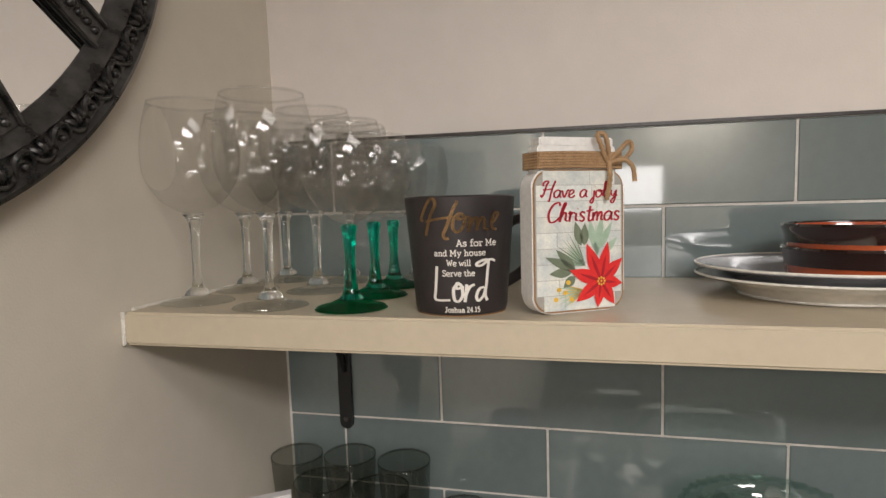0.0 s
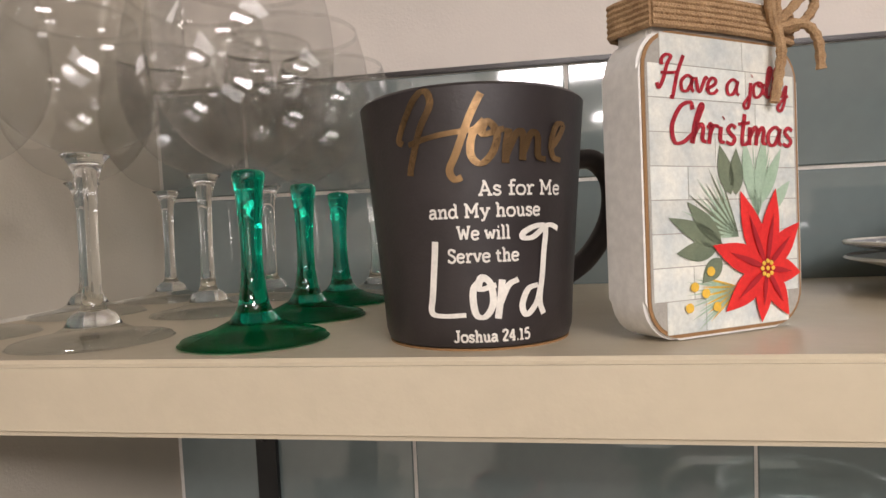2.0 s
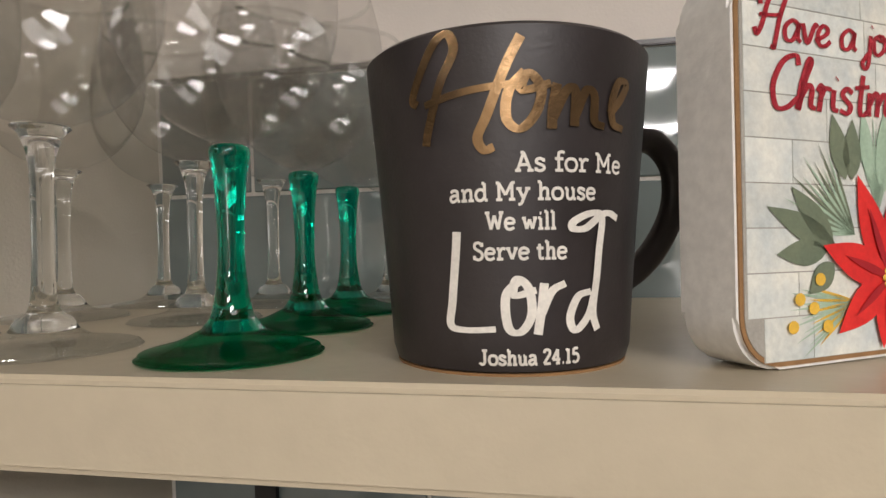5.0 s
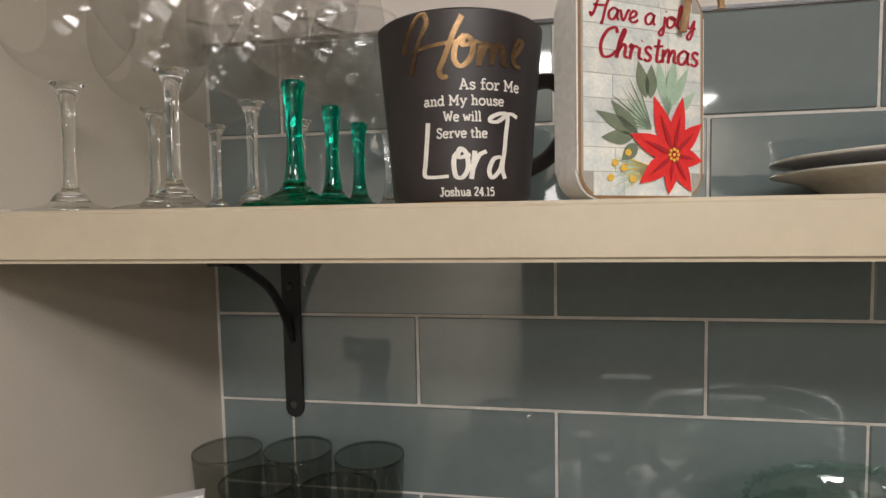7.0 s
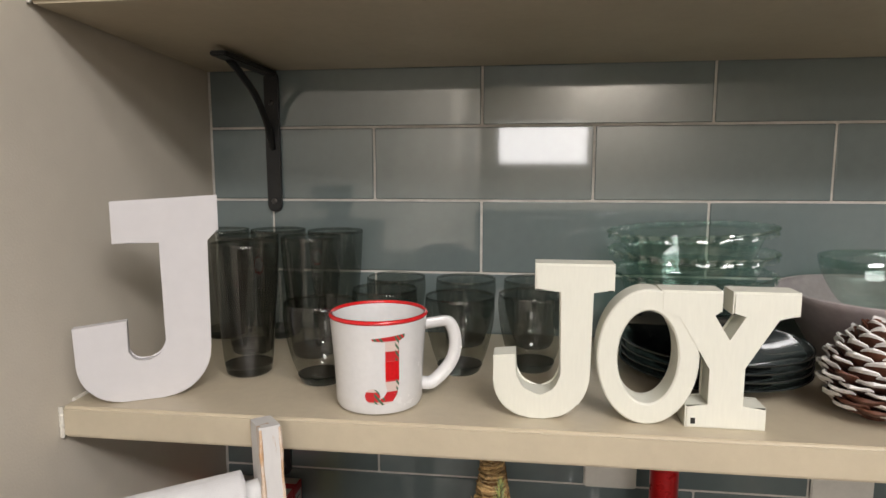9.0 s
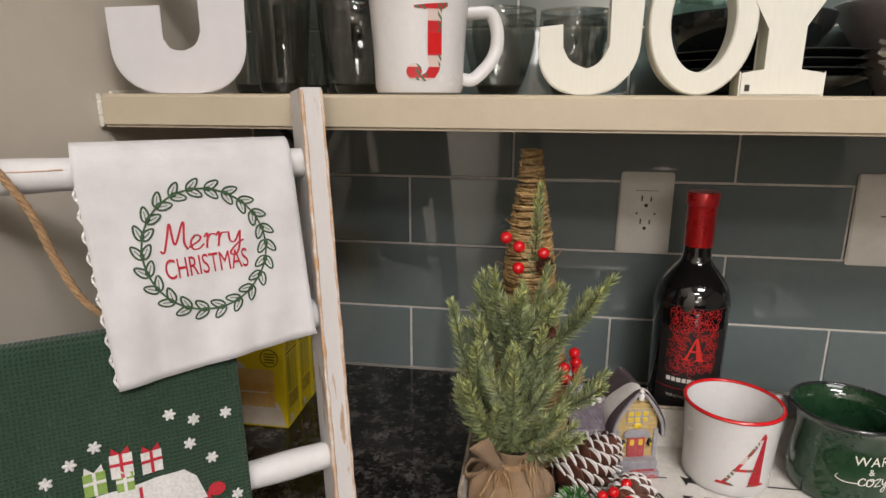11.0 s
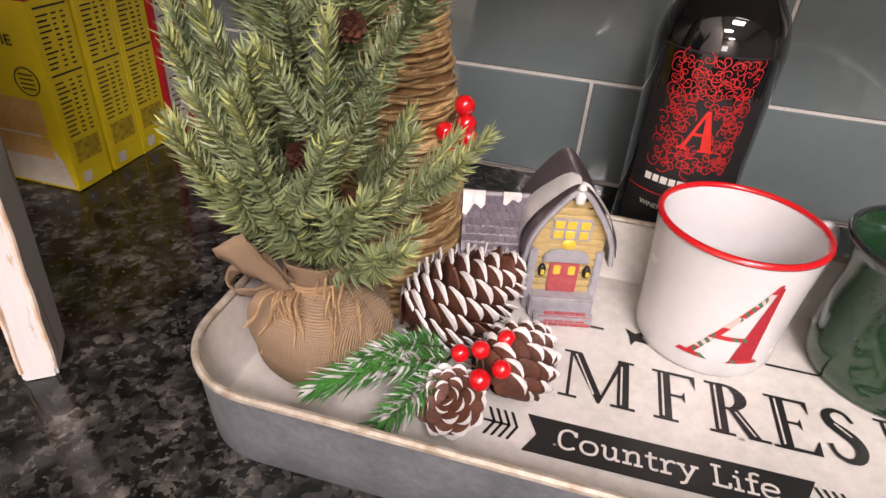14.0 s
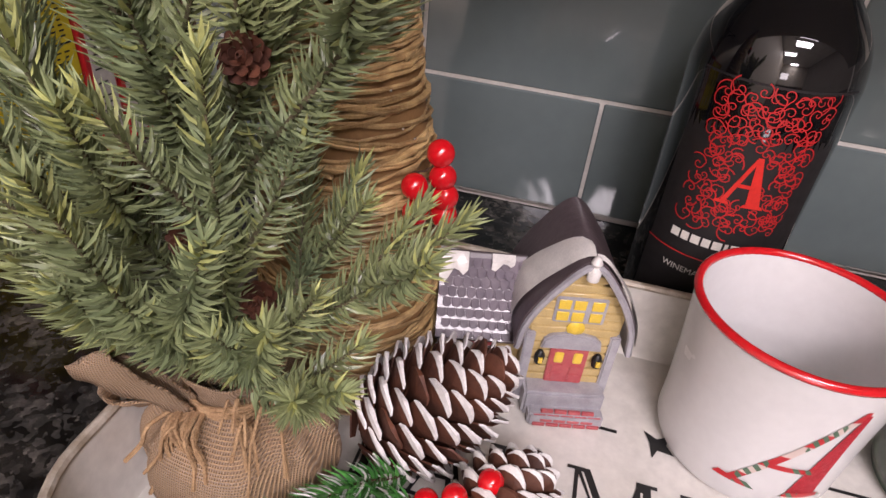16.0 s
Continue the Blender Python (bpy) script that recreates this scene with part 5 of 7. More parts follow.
# ---- ladder with towels ----
def ladder():
    m = pose(0.2566, -0.3888, COUNTER, -7.2, 0, 37)
    g = thing("blanket_ladder", "small distressed white wooden ladder leaning on the shelf", "ladder", m)
    L = 0.4385
    for x0, x1 in ((0.0, 0.0), (-0.29, -0.272)):
        bm = bmesh.new()
        pts = []
        for z in [L * k / 12 for k in range(13)]:
            x = x0 + (x1 - x0) * z / L
            zz = [z + (y * math.tan(radians(7.2)) + 0.0006 if z == 0 else 0) for y in (-0.02, 0.018)]
            pts.append([bm.verts.new((x - 0.0095, -0.02, zz[0])), bm.verts.new((x + 0.0095, -0.02, zz[0])), bm.verts.new((x + 0.0095, 0.018, zz[1])), bm.verts.new((x - 0.0095, 0.018, zz[1]))])
        for a, b in zip(pts, pts[1:]):
            for k in range(4):
                bm.faces.new((a[k], a[(k + 1) % 4], b[(k + 1) % 4], b[k]))
        bm.faces.new(pts[0][::-1])
        bm.faces.new(pts[-1])
        bmesh.ops.bevel(bm, geom=[e for e in bm.edges if abs((e.verts[0].co - e.verts[1].co).z) > 0.01 and abs((e.verts[0].co - e.verts[1].co).y) < 0.005], offset=0.0016, segments=2, affect="EDGES")
        side = part("stile", bm, M_LADDER, g)
        for dx in (-0.0088, 0.0088):
            line = [(x0 + (x1 - x0) * k / 40 + dx * (1 + 0.03 * math.sin(k * 1.7)), -0.0196, 0.004 + (L - 0.006) * k / 40) for k in range(41)]
            part("worn_edge", tube(bmesh.new(), line, [0.0012 + 0.0018 * abs(noise.noise((k * 0.33, dx * 90, x0 * 9))) * (1.6 if dx < 0 else 0.8) for k in range(41)], 6), M_EDGE, side, "bare wood where paint has worn off")
    for h in (0.374, 0.232, 0.09):
        xl = -0.29 + 0.018 * h / L
        bm = bmesh.new()
        xr = -0.008
        line = [(xl + 0.008 + (xr - xl - 0.008) * k / 16, 0, h) for k in range(17)]
        tube(bm, line, [0.0132 + 0.0005 * math.sin(k * 1.3 + h * 30) for k in range(17)], 24)
        rung = part("rung", bm, M_RUNG, g)
        part("crack", tube(bmesh.new(), smooth_line([(xl + 0.03, -0.0128, h + 0.004), (xl + 0.05, -0.0131, h + 0.003), (xl + 0.08, -0.0132, h + 0.0035)], 4), 0.0006, 5), M_EDGE, rung, "brown crack in the paint")
    return m


M_LAD = ladder()


def cloth(x_right, x_left, h, front, back, seed, bulge=0.004, skew=(0.0, 0.0), radius=0.0152):
    """A towel folded over a rung at height h: grid of points and a lookup for its front face."""
    rng = random.Random(seed)
    nx = 40
    rows = []
    prof = [(radius, -back * (1 - k / 14)) for k in range(14)] + [(radius * math.cos(math.pi * k / 10), radius * math.sin(math.pi * k / 10)) for k in range(11)] + [(-radius, -front * k / 26) for k in range(1, 27)]

    def point(u, j):
        y, z = prof[j]
        drop = max(0.0, -z)
        x = x_left + (x_right - x_left) * u
        x += (skew[0] + (skew[1] - skew[0]) * u) * drop / max(front, 1e-6)
        wave = bulge * math.sin(u * 7.1 + seed) * drop / 0.2 + 0.0016 * math.sin(u * 19 + seed * 2 + drop * 30) * min(1, drop / 0.05)
        if j > 19:
            y -= abs(wave) + 0.015 * drop
            z -= 0.0 + (0.018 * (1 - u) - 0.004) * (drop / front) * (1 if seed == 1 else 0.2)
        else:
            y += abs(wave)
            z += 0.004 * math.sin(u * 5) * drop / back
        return Vector((x, y, h + z))

    return nx, prof, point


def towel(name, label, x_right, x_left, h, front, back, seed, material, lining, skew, thick=0.0022, radius=0.0155):
    nx, prof, point = cloth(x_right, x_left, h, front, back, seed, 0.003, skew, radius)
    g = thing(name, label, "towel", M_LAD)
    bm = bmesh.new()
    grid = [[bm.verts.new(point(i / nx, j)) for i in range(nx + 1)] for j in range(len(prof))]
    for j in range(len(prof) - 1):
        for i in range(nx):
            bm.faces.new((grid[j][i], grid[j][i + 1], grid[j + 1][i + 1], grid[j + 1][i]))
    ob = part("fabric", bm, material, g)
    mod = ob.modifiers.new("thickness", "SOLIDIFY")
    mod.thickness, mod.offset = thick, 0.0

    def on(s, v, off=0.0018):
        """s: metres from the left edge; v: metres below the rung's middle."""
        j = min(len(prof) - 1.001, 24 + max(0.0, v) / front * 26)
        u = s / (x_right - x_left)
        a, b = point(u, int(j)), point(u, min(int(j) + 1, len(prof) - 1))
        p = a.lerp(b, j - int(j))
        return p + Vector((0, -off, 0))
    return g, on


g, on = towel("tea_towel", "white cotton tea towel with embroidered wreath and greeting", -0.0235, -0.189, 0.376, 0.16, 0.168, 1, M_TOWEL, M_TOWEL, (0.012, 0.007), 0.0022, 0.021)
hem = bmesh.new()
for e in range(2):
    pts = [on(0.002 + 0.165 * k / 20, 0.157 + 0.0035 * (e + 1) + 0.008 * e * (1 - k / 20), -0.0035 * (e + 1)) for k in range(21)]
    tube(hem, pts, 0.0016, 6, True, 1.0)
part("folded_hem", hem, M_TOWEL, g)
bm = bmesh.new()
for e in range(10):
    a = [on(0.0 + 0.0006, 0.012 + 0.015 * e, 0.0), on(-0.002, 0.017 + 0.015 * e, -0.001), on(0.0006, 0.0225 + 0.015 * e, 0.0)]
    tube(bm, smooth_line(a, 3), 0.0011, 6)
part("scalloped_edge", bm, M_WAFFLE, g)
WX, WV, WR = 0.084, 0.067, 0.0485
wreath = bmesh.new()
ring = [on(WX + WR * math.cos(k * math.pi / 36), WV + WR * math.sin(k * math.pi / 36)) for k in range(73)]
tube(wreath, ring, 0.0008, 5, False)
wr = part("wreath", wreath, M_THREADG, g, "embroidered green leaf wreath")
for k in range(22):
    a = 2 * math.pi * k / 22
    for s in (-1, 1):
        bm = bmesh.new()
        root = (WX + WR * math.cos(a), WV + WR * math.sin(a))
        ang = a + math.pi / 2 + s * 0.62
        pts = []
        for i in range(17):
            t = i / 16 * 2 * math.pi
            l = 0.0068 * (1 - math.cos(t)) / 2 * 1.75
            w = 0.0036 * math.sin(t) * (0.6 + 0.4 * math.cos(t / 2) ** 2)
            pts.append(on(root[0] + l * math.cos(ang) - w * math.sin(ang), root[1] + l * math.sin(ang) + w * math.cos(ang)))
        tube(bm, pts, 0.0008, 5, False)
        mid = [on(root[0] + l * math.cos(ang), root[1] + l * math.sin(ang)) for l in (0.0, 0.004, 0.0085)]
        tube(bm, mid, 0.0004, 4, False)
        part("stitched_leaf", bm, M_THREADG, wr)
part("script_word", script("Merry", 0.0245, 0.0012, lambda u, v: on(WX - 0.034 + u * 1.12, WV - 0.001 - v, 0.0021), None, 0.1), M_THREADR, g, "embroidered red script")
part("capital_word", letters("CHRISTMAS", 0.0225, lambda u, v: on(WX - 0.0345 + u * 0.57, WV + 0.019 - v, 0.0021), 0.004, "LEFT", 0.0, 0.0001, 0.98), M_THREADR, g, "embroidered red capitals")

g, on = towel("tea_towel", "dark green towel with embroidered red truck and gifts", -0.086, -0.27, 0.232, 0.205, 0.16, 2, M_GREENTOWEL, M_GREENTOWEL, (0.0, 0.0))
bare_on = on
on = lambda s, v, off=0.0018: bare_on(s + 0.022, v - 0.006, off)


def patch(name, pts, material, parent, off):
    bm = bmesh.new()
    bm.faces.new([bm.verts.new((u, v, 0)) for u, v in pts])
    for axis in (0, 1):
        lo, hi = min(v.co[axis] for v in bm.verts), max(v.co[axis] for v in bm.verts)
        x = lo + 0.006
        while x < hi:
            co, no = [0, 0, 0], [0, 0, 0]
            co[axis], no[axis] = x, 1
            bmesh.ops.bisect_plane(bm, geom=bm.verts[:] + bm.edges[:] + bm.faces[:], plane_co=co, plane_no=no)
            x += 0.006
    for v in bm.verts:
        v.co = on(v.co.x, v.co.y, off)
    return part(name, bm, material, parent)


def disc(cx, cv, rx, rv, n=16):
    return [(cx + rx * math.cos(2 * math.pi * k / n), cv + rv * math.sin(2 * math.pi * k / n)) for k in range(n)]


def rect(u0, v0, u1, v1):
    return [(u0, v0), (u1, v0), (u1, v1), (u0, v1)]


tr = patch("truck", [(0.03, 0.15), (0.128, 0.142), (0.132, 0.168), (0.136, 0.2), (0.022, 0.203), (0.024, 0.17)], M_THREADR, g, 0.0019)
for name, pts, material, off in (
        ("truck_roof", [(0.034, 0.128), (0.045, 0.119), (0.11, 0.115), (0.119, 0.124), (0.126, 0.146), (0.028, 0.151)], M_THREADW, 0.0021),
        ("windscreen_bar", rect(0.075, 0.12, 0.0775, 0.146), M_THREADR, 0.0026), ("mirror_left", disc(0.022, 0.149, 0.008, 0.006), M_THREADR, 0.0021), ("mirror_right", disc(0.134, 0.141, 0.007, 0.006), M_THREADR, 0.0021),
        ("headlight_left", disc(0.044, 0.176, 0.009, 0.007), M_THREADW, 0.0028), ("headlight_right", disc(0.118, 0.17, 0.009, 0.007), M_THREADW, 0.0028),
        ("grille", disc(0.081, 0.176, 0.026, 0.011), M_THREADW, 0.0024), ("grille_wreath", disc(0.081, 0.172, 0.014, 0.014), M_THREADL, 0.0028), ("wreath_middle", disc(0.081, 0.173, 0.007, 0.007), M_THREADR, 0.0032),
        ("bow_left", [(0.081, 0.16), (0.07, 0.154), (0.07, 0.166)], M_THREADW, 0.0034), ("bow_right", [(0.081, 0.16), (0.092, 0.153), (0.092, 0.165)], M_THREADW, 0.0034),
        ("bumper", [(0.022, 0.19), (0.136, 0.185), (0.138, 0.193), (0.022, 0.199)], M_THREADW, 0.0032)):
    patch(name, pts, material, tr, off)
for u, v, s, material, ribbon in ((0.045, 0.107, 0.016, M_THREADL, M_THREADW), (0.065, 0.097, 0.0165, M_THREADW, M_THREADR), (0.087, 0.1, 0.0155, M_THREADW, M_THREADR), (0.066, 0.111, 0.013, M_THREADL, M_THREADW)):
    gift = patch("gift", rect(u - s / 2, v - s / 2, u + s / 2, v + s * 0.7), material, g, 0.0023)
    patch("ribbon", rect(u - 0.0012, v - s / 2, u + 0.0012, v + s * 0.7), ribbon, gift, 0.0029)
    patch("cross_ribbon", rect(u - s / 2, v - 0.001, u + s / 2, v + 0.0016), ribbon, gift, 0.0029)
    for sd in (-1, 1):
        patch("gift_bow", [(u, v - s / 2), (u + sd * 0.006, v - s / 2 - 0.006), (u + sd * 0.007, v - s / 2)], ribbon, gift, 0.003)
for u, v in ((0.03, 0.088), (0.048, 0.079), (0.013, 0.098), (0.104, 0.066), (0.122, 0.074), (0.117, 0.094), (0.133, 0.112), (0.02, 0.13), (0.148, 0.075), (0.15, 0.15), (0.15, 0.188)):
    bm = bmesh.new()
    for k in range(6):
        a = k * math.pi / 3 + u * 40
        tube(bm, [on(u, v, 0.0022), on(u + 0.0032 * math.cos(a), v + 0.0032 * math.sin(a), 0.0022), on(u + 0.005 * math.cos(a), v + 0.005 * math.sin(a), 0.0022)], [0.0008, 0.0016, 0.0008], 5)
    part("snowflake", bm, M_THREADW, g)

rope = thing("jute_rope", "twisted jute rope hanging from the ladder", "rope", M_LAD)
for strand in range(3):
    base = smooth_line([(-0.248, -0.016, 0.398), (-0.232, -0.018, 0.374), (-0.218, -0.014, 0.345), (-0.208, -0.008, 0.31), (-0.194, -0.004, 0.275), (-0.178, -0.003, 0.258), (-0.165, -0.002, 0.25), (-0.12, 0.0, 0.252)], 12)
    pts = [p + Vector((0.0016 * math.cos(i * 0.8 + strand * 2.09), 0.0016 * math.sin(i * 0.8 + strand * 2.09), 0)) for i, p in enumerate(base)]
    part("strand", tube(bmesh.new(), pts, 0.0019, 7), M_TWINE, rope)


# ---- boxes on the counter ----
def carton(y0, y1, h, red, seed):
    rng = random.Random(seed)
    w = 0.1205
    g = thing("baking_box", "tall red food carton with pale side panel" if red else "yellow cake mix carton with red top band", "box", pose(0.003 if not red else 0.006, y0, COUNTER, 0, 0, rng.uniform(-0.6, 0.6)), "red cartons" if red else "yellow cartons")
    d = y1 - y0
    body = part("carton", box(bmesh.new(), (0, 0, 0.0004), (w, d, h), 0.0007), M_REDBOX if red else M_YELLOW, g)
    part("flap", box(bmesh.new(), (0.002, d * 0.48, h - 0.0002), (w - 0.002, d - 0.001, h + 0.0006)), M_PALECARD if red else M_REDBOX, g)
    X = w + 0.0003
    side = lambda y, z: Vector((X + 0.0003, y, z))
    if red:
        part("side_panel", box(bmesh.new(), (w - 0.0002, 0.006, 0.006), (X, d - 0.003, h - 0.012)), M_PALECARD, g, "pale grey side panel")
        for k in range(26):
            z = h - 0.02 - 0.0062 * k
            if rng.random() < 0.85 and z > 0.01:
                part("text_bar", shape(bmesh.new(), [(0.009, z), (0.009 + (d - 0.014) * rng.uniform(0.5, 1), z), (0.009 + (d - 0.014) * 0.6, z + 0.0016), (0.009, z + 0.0016)], side), M_SLOT, g, smooth=False)
        part("rule", box(bmesh.new(), (X - 0.0002, 0.006, h * 0.52), (X + 0.0003, d - 0.003, h * 0.52 + 0.0016)), M_SLOT, g)
        if y0 > -0.05:
            part("printed_spoon", shape(bmesh.new(), disc(d * 0.5, h * 0.72, 0.008, 0.014), side), M_REDBOX, g, smooth=False)
        return
    part("top_band", box(bmesh.new(), (-0.0003, -0.0003, h - 0.022), (X - 0.0001, d + 0.0003, h - 0.0005)), M_REDBOX, g, "red band round the top")
    part("side_label", box(bmesh.new(), (w - 0.0002, 0.004, 0.018), (X + 0.00005, d - 0.003, h - 0.004)), M_YELLOW, g)
    part("facts_heading", letters("Nutrition Facts", 0.0056, lambda u, v: side(0.0055 + u * 0.78, h - 0.0105 + v), 0.0, "LEFT", 0, 0.0001), M_SLOT, g, smooth=False)
    for z in (0.158, 0.104):
        part("rule", shape(bmesh.new(), [(0.005, z), (d - 0.004, z), (d - 0.004, z + 0.0016), (0.005, z + 0.0016)], side), M_SLOT, g, smooth=False)
    z = 0.152
    while z > 0.05:
        if abs(z - 0.104) > 0.003:
            for a, b in ((0.006, rng.uniform(0.013, 0.019)), (0.021, rng.uniform(0.024, 0.027)), (0.03, rng.uniform(0.033, 0.036))):
                part("text_bar", shape(bmesh.new(), [(a, z), (b, z), (b, z + 0.0014), (a, z + 0.0014)], side), M_SLOT, g, smooth=False)
        z -= 0.0042
    part("small_print_block", shape(bmesh.new(), [(0.007, 0.026), (d - 0.006, 0.026), (d - 0.006, 0.046), (0.007, 0.046)], lambda a, b: side(a, b)), mat("small_print", (0.5, 0.36, 0.02), (0.25, 0.17, 0.015), 260, 0.4), g, smooth=False)
    part("white_square", shape(bmesh.new(), [(0.008, 0.006), (0.018, 0.006), (0.018, 0.016), (0.008, 0.016)], side), M_PALECARD, g, smooth=False)
    if y0 < -0.2:
        front = lambda d0: (lambda u, v: Vector((u, -0.0004 - d0, v)))
        part("plate_picture", shape(bmesh.new(), [(0.004, 0.004), (0.118, 0.003), (0.112, 0.03), (0.09, 0.06), (0.06, 0.092), (0.004, 0.1)], front(0)), M_CREAM, g, smooth=False)
        for a, b, u, v in ((0.05, 0.052, 0.105, 0.084), (0.05, 0.03, 0.105, 0.05), (0.004, 0.018, 0.046, 0.042), (0.008, 0.07, 0.046, 0.082)):
            part("cake_picture", shape(bmesh.new(), rect(a, b, u, v), front(0.0003)), M_CAKE, g, smooth=False)
        ink = mat("brown_ink", (0.2, 0.11, 0.03), None, 40, 0.4)
        part("printed_word", letters("Moist", 0.0195, lambda u, v: front(0.0003)(0.039 + u, 0.146 + v), 0.0, "LEFT", 0.1, 0.0002), ink, g, smooth=False)
        part("printed_word", letters("SUPREME", 0.0125, lambda u, v: front(0.0003)(0.034 + u * 1.25, 0.129 + v), 0.0, "LEFT", 0.0, 0.0002), M_SLOT, g, smooth=False)
        part("printed_word", letters("SIGNATURE", 0.0105, lambda u, v: front(0.0006)(0.036 + u * 1.1, h - 0.0155 + v), 0.0, "LEFT", 0.0, 0.0002), M_PALECARD, g, smooth=False)
        bm = bmesh.new()
        tube(bm, [Vector((0.1 + 0.012 * math.cos(k * 0.4), -0.0006, 0.1 + 0.012 * math.sin(k * 0.4))) for k in range(17)], 0.0005, 4, False)
        for k in range(4):
            tube(bm, [Vector((0.093, -0.0006, 0.106 - 0.004 * k)), Vector((0.107, -0.0006, 0.106 - 0.004 * k))], 0.0006, 4)
        part("printed_seal", bm, M_SLOT, g)


carton(-0.2065, -0.1645, 0.187, False, 1)
carton(-0.1625, -0.1195, 0.187, False, 2)
carton(-0.118, -0.0745, 0.187, False, 3)
carton(-0.0725, -0.04, 0.195, True, 4)
carton(-0.0385, -0.006, 0.193, True, 5)


# ---- tray ----
TX0, TX1, TY0, TY1, TR = 0.3715, 0.924, -0.4245, -0.1715, 0.05


def roman(ch):
    """Strokes and pale inlines of a serif capital, one unit high."""
    stem = lambda x: [rect(x, 0, x + 0.19, 1), rect(x - 0.09, 0, x + 0.28, 0.05), rect(x - 0.09, 0.95, x + 0.24, 1)]
    line = lambda x: rect(x + 0.045, 0.07, x + 0.075, 0.93)
    if ch == "F":
        return stem(0.09) + [rect(0.2, 0.94, 0.66, 1), [(0.58, 0.95), (0.66, 0.72), (0.67, 1), (0.5, 1)], rect(0.26, 0.49, 0.46, 0.54), [(0.44, 0.49), (0.49, 0.4), (0.49, 0.63), (0.44, 0.54)]], [line(0.09)]
    if ch == "E":
        return stem(0.09) + [rect(0.2, 0.94, 0.62, 1), [(0.54, 0.95), (0.62, 0.74), (0.63, 1), (0.46, 1)], rect(0.26, 0.49, 0.44, 0.54), [(0.42, 0.49), (0.47, 0.4), (0.47, 0.63), (0.42, 0.54)], rect(0.2, 0, 0.64, 0.06), [(0.54, 0.05), (0.46, 0), (0.66, 0), (0.67, 0.28)]], [line(0.09)]
    if ch == "H":
        return stem(0.09) + stem(0.58) + [rect(0.27, 0.48, 0.6, 0.53)], [line(0.09), line(0.58)]
    if ch == "A":
        return [[(0.06, 0), (0.11, 0), (0.42, 0.92), (0.39, 1)], [(0.34, 1), (0.44, 1), (0.78, 0), (0.57, 0)], rect(0.2, 0.3, 0.6, 0.35), rect(-0.04, 0, 0.22, 0.05), rect(0.48, 0, 0.86, 0.05)], [[(0.405, 0.9), (0.435, 0.9), (0.665, 0.07), (0.635, 0.07)]]
    if ch == "M":
        return [rect(0.12, 0, 0.17, 1), rect(0.0, 0, 0.29, 0.05), rect(0.02, 0.95, 0.28, 1), [(0.12, 1), (0.31, 1), (0.66, 0.16), (0.6, 0)], [(0.6, 0), (0.64, 0), (0.98, 0.94), (0.96, 1), (0.93, 1)], rect(0.9, 0, 1.08, 1), rect(0.8, 0, 1.17, 0.05), rect(0.92, 0.95, 1.16, 1)], [rect(0.945, 0.07, 0.975, 0.86), [(0.2, 0.93), (0.23, 0.93), (0.55, 0.16), (0.53, 0.14)]]
    if ch == "R":
        bowl = []
        for k in range(10):
            a, b = radians(-90 + 18 * k), radians(-72 + 18 * k)
            bowl.append([(0.3 + p * math.cos(t), 0.74 + q * math.sin(t)) for p, q, t in ((0.14, 0.21, a), (0.32, 0.26, a), (0.32, 0.26, b), (0.14, 0.21, b))])
        return stem(0.09) + bowl + [rect(0.2, 0.95, 0.31, 1), rect(0.2, 0.48, 0.31, 0.53), [(0.3, 0.52), (0.45, 0.53), (0.76, 0), (0.56, 0)], rect(0.54, 0, 0.86, 0.05)], [line(0.09), [(0.4, 0.46), (0.43, 0.46), (0.66, 0.07), (0.63, 0.07)]]
    path = smooth_line([(0.5, 0.78, 0), (0.42, 0.93, 0), (0.27, 0.97, 0), (0.14, 0.87, 0), (0.16, 0.7, 0), (0.31, 0.56, 0), (0.44, 0.42, 0), (0.48, 0.24, 0), (0.39, 0.07, 0), (0.23, 0.03, 0), (0.1, 0.12, 0), (0.06, 0.28, 0)], 3)
    strokes, n = [], len(path)
    for k in range(n - 1):
        edge = []
        for m in (k, k + 1):
            d = (path[min(m + 1, n - 1)] - path[max(m - 1, 0)]).normalized()
            w = 0.03 + 0.075 * math.sin(math.pi * m / (n - 1)) ** 3
            edge.append(((path[m].x - d.y * w, path[m].y + d.x * w), (path[m].x + d.y * w, path[m].y - d.x * w)))
        strokes.append([edge[0][0], edge[0][1], edge[1][1], edge[1][0]])
    return strokes, [[(0.2, 0.68), (0.22, 0.7), (0.42, 0.5), (0.4, 0.48)]]


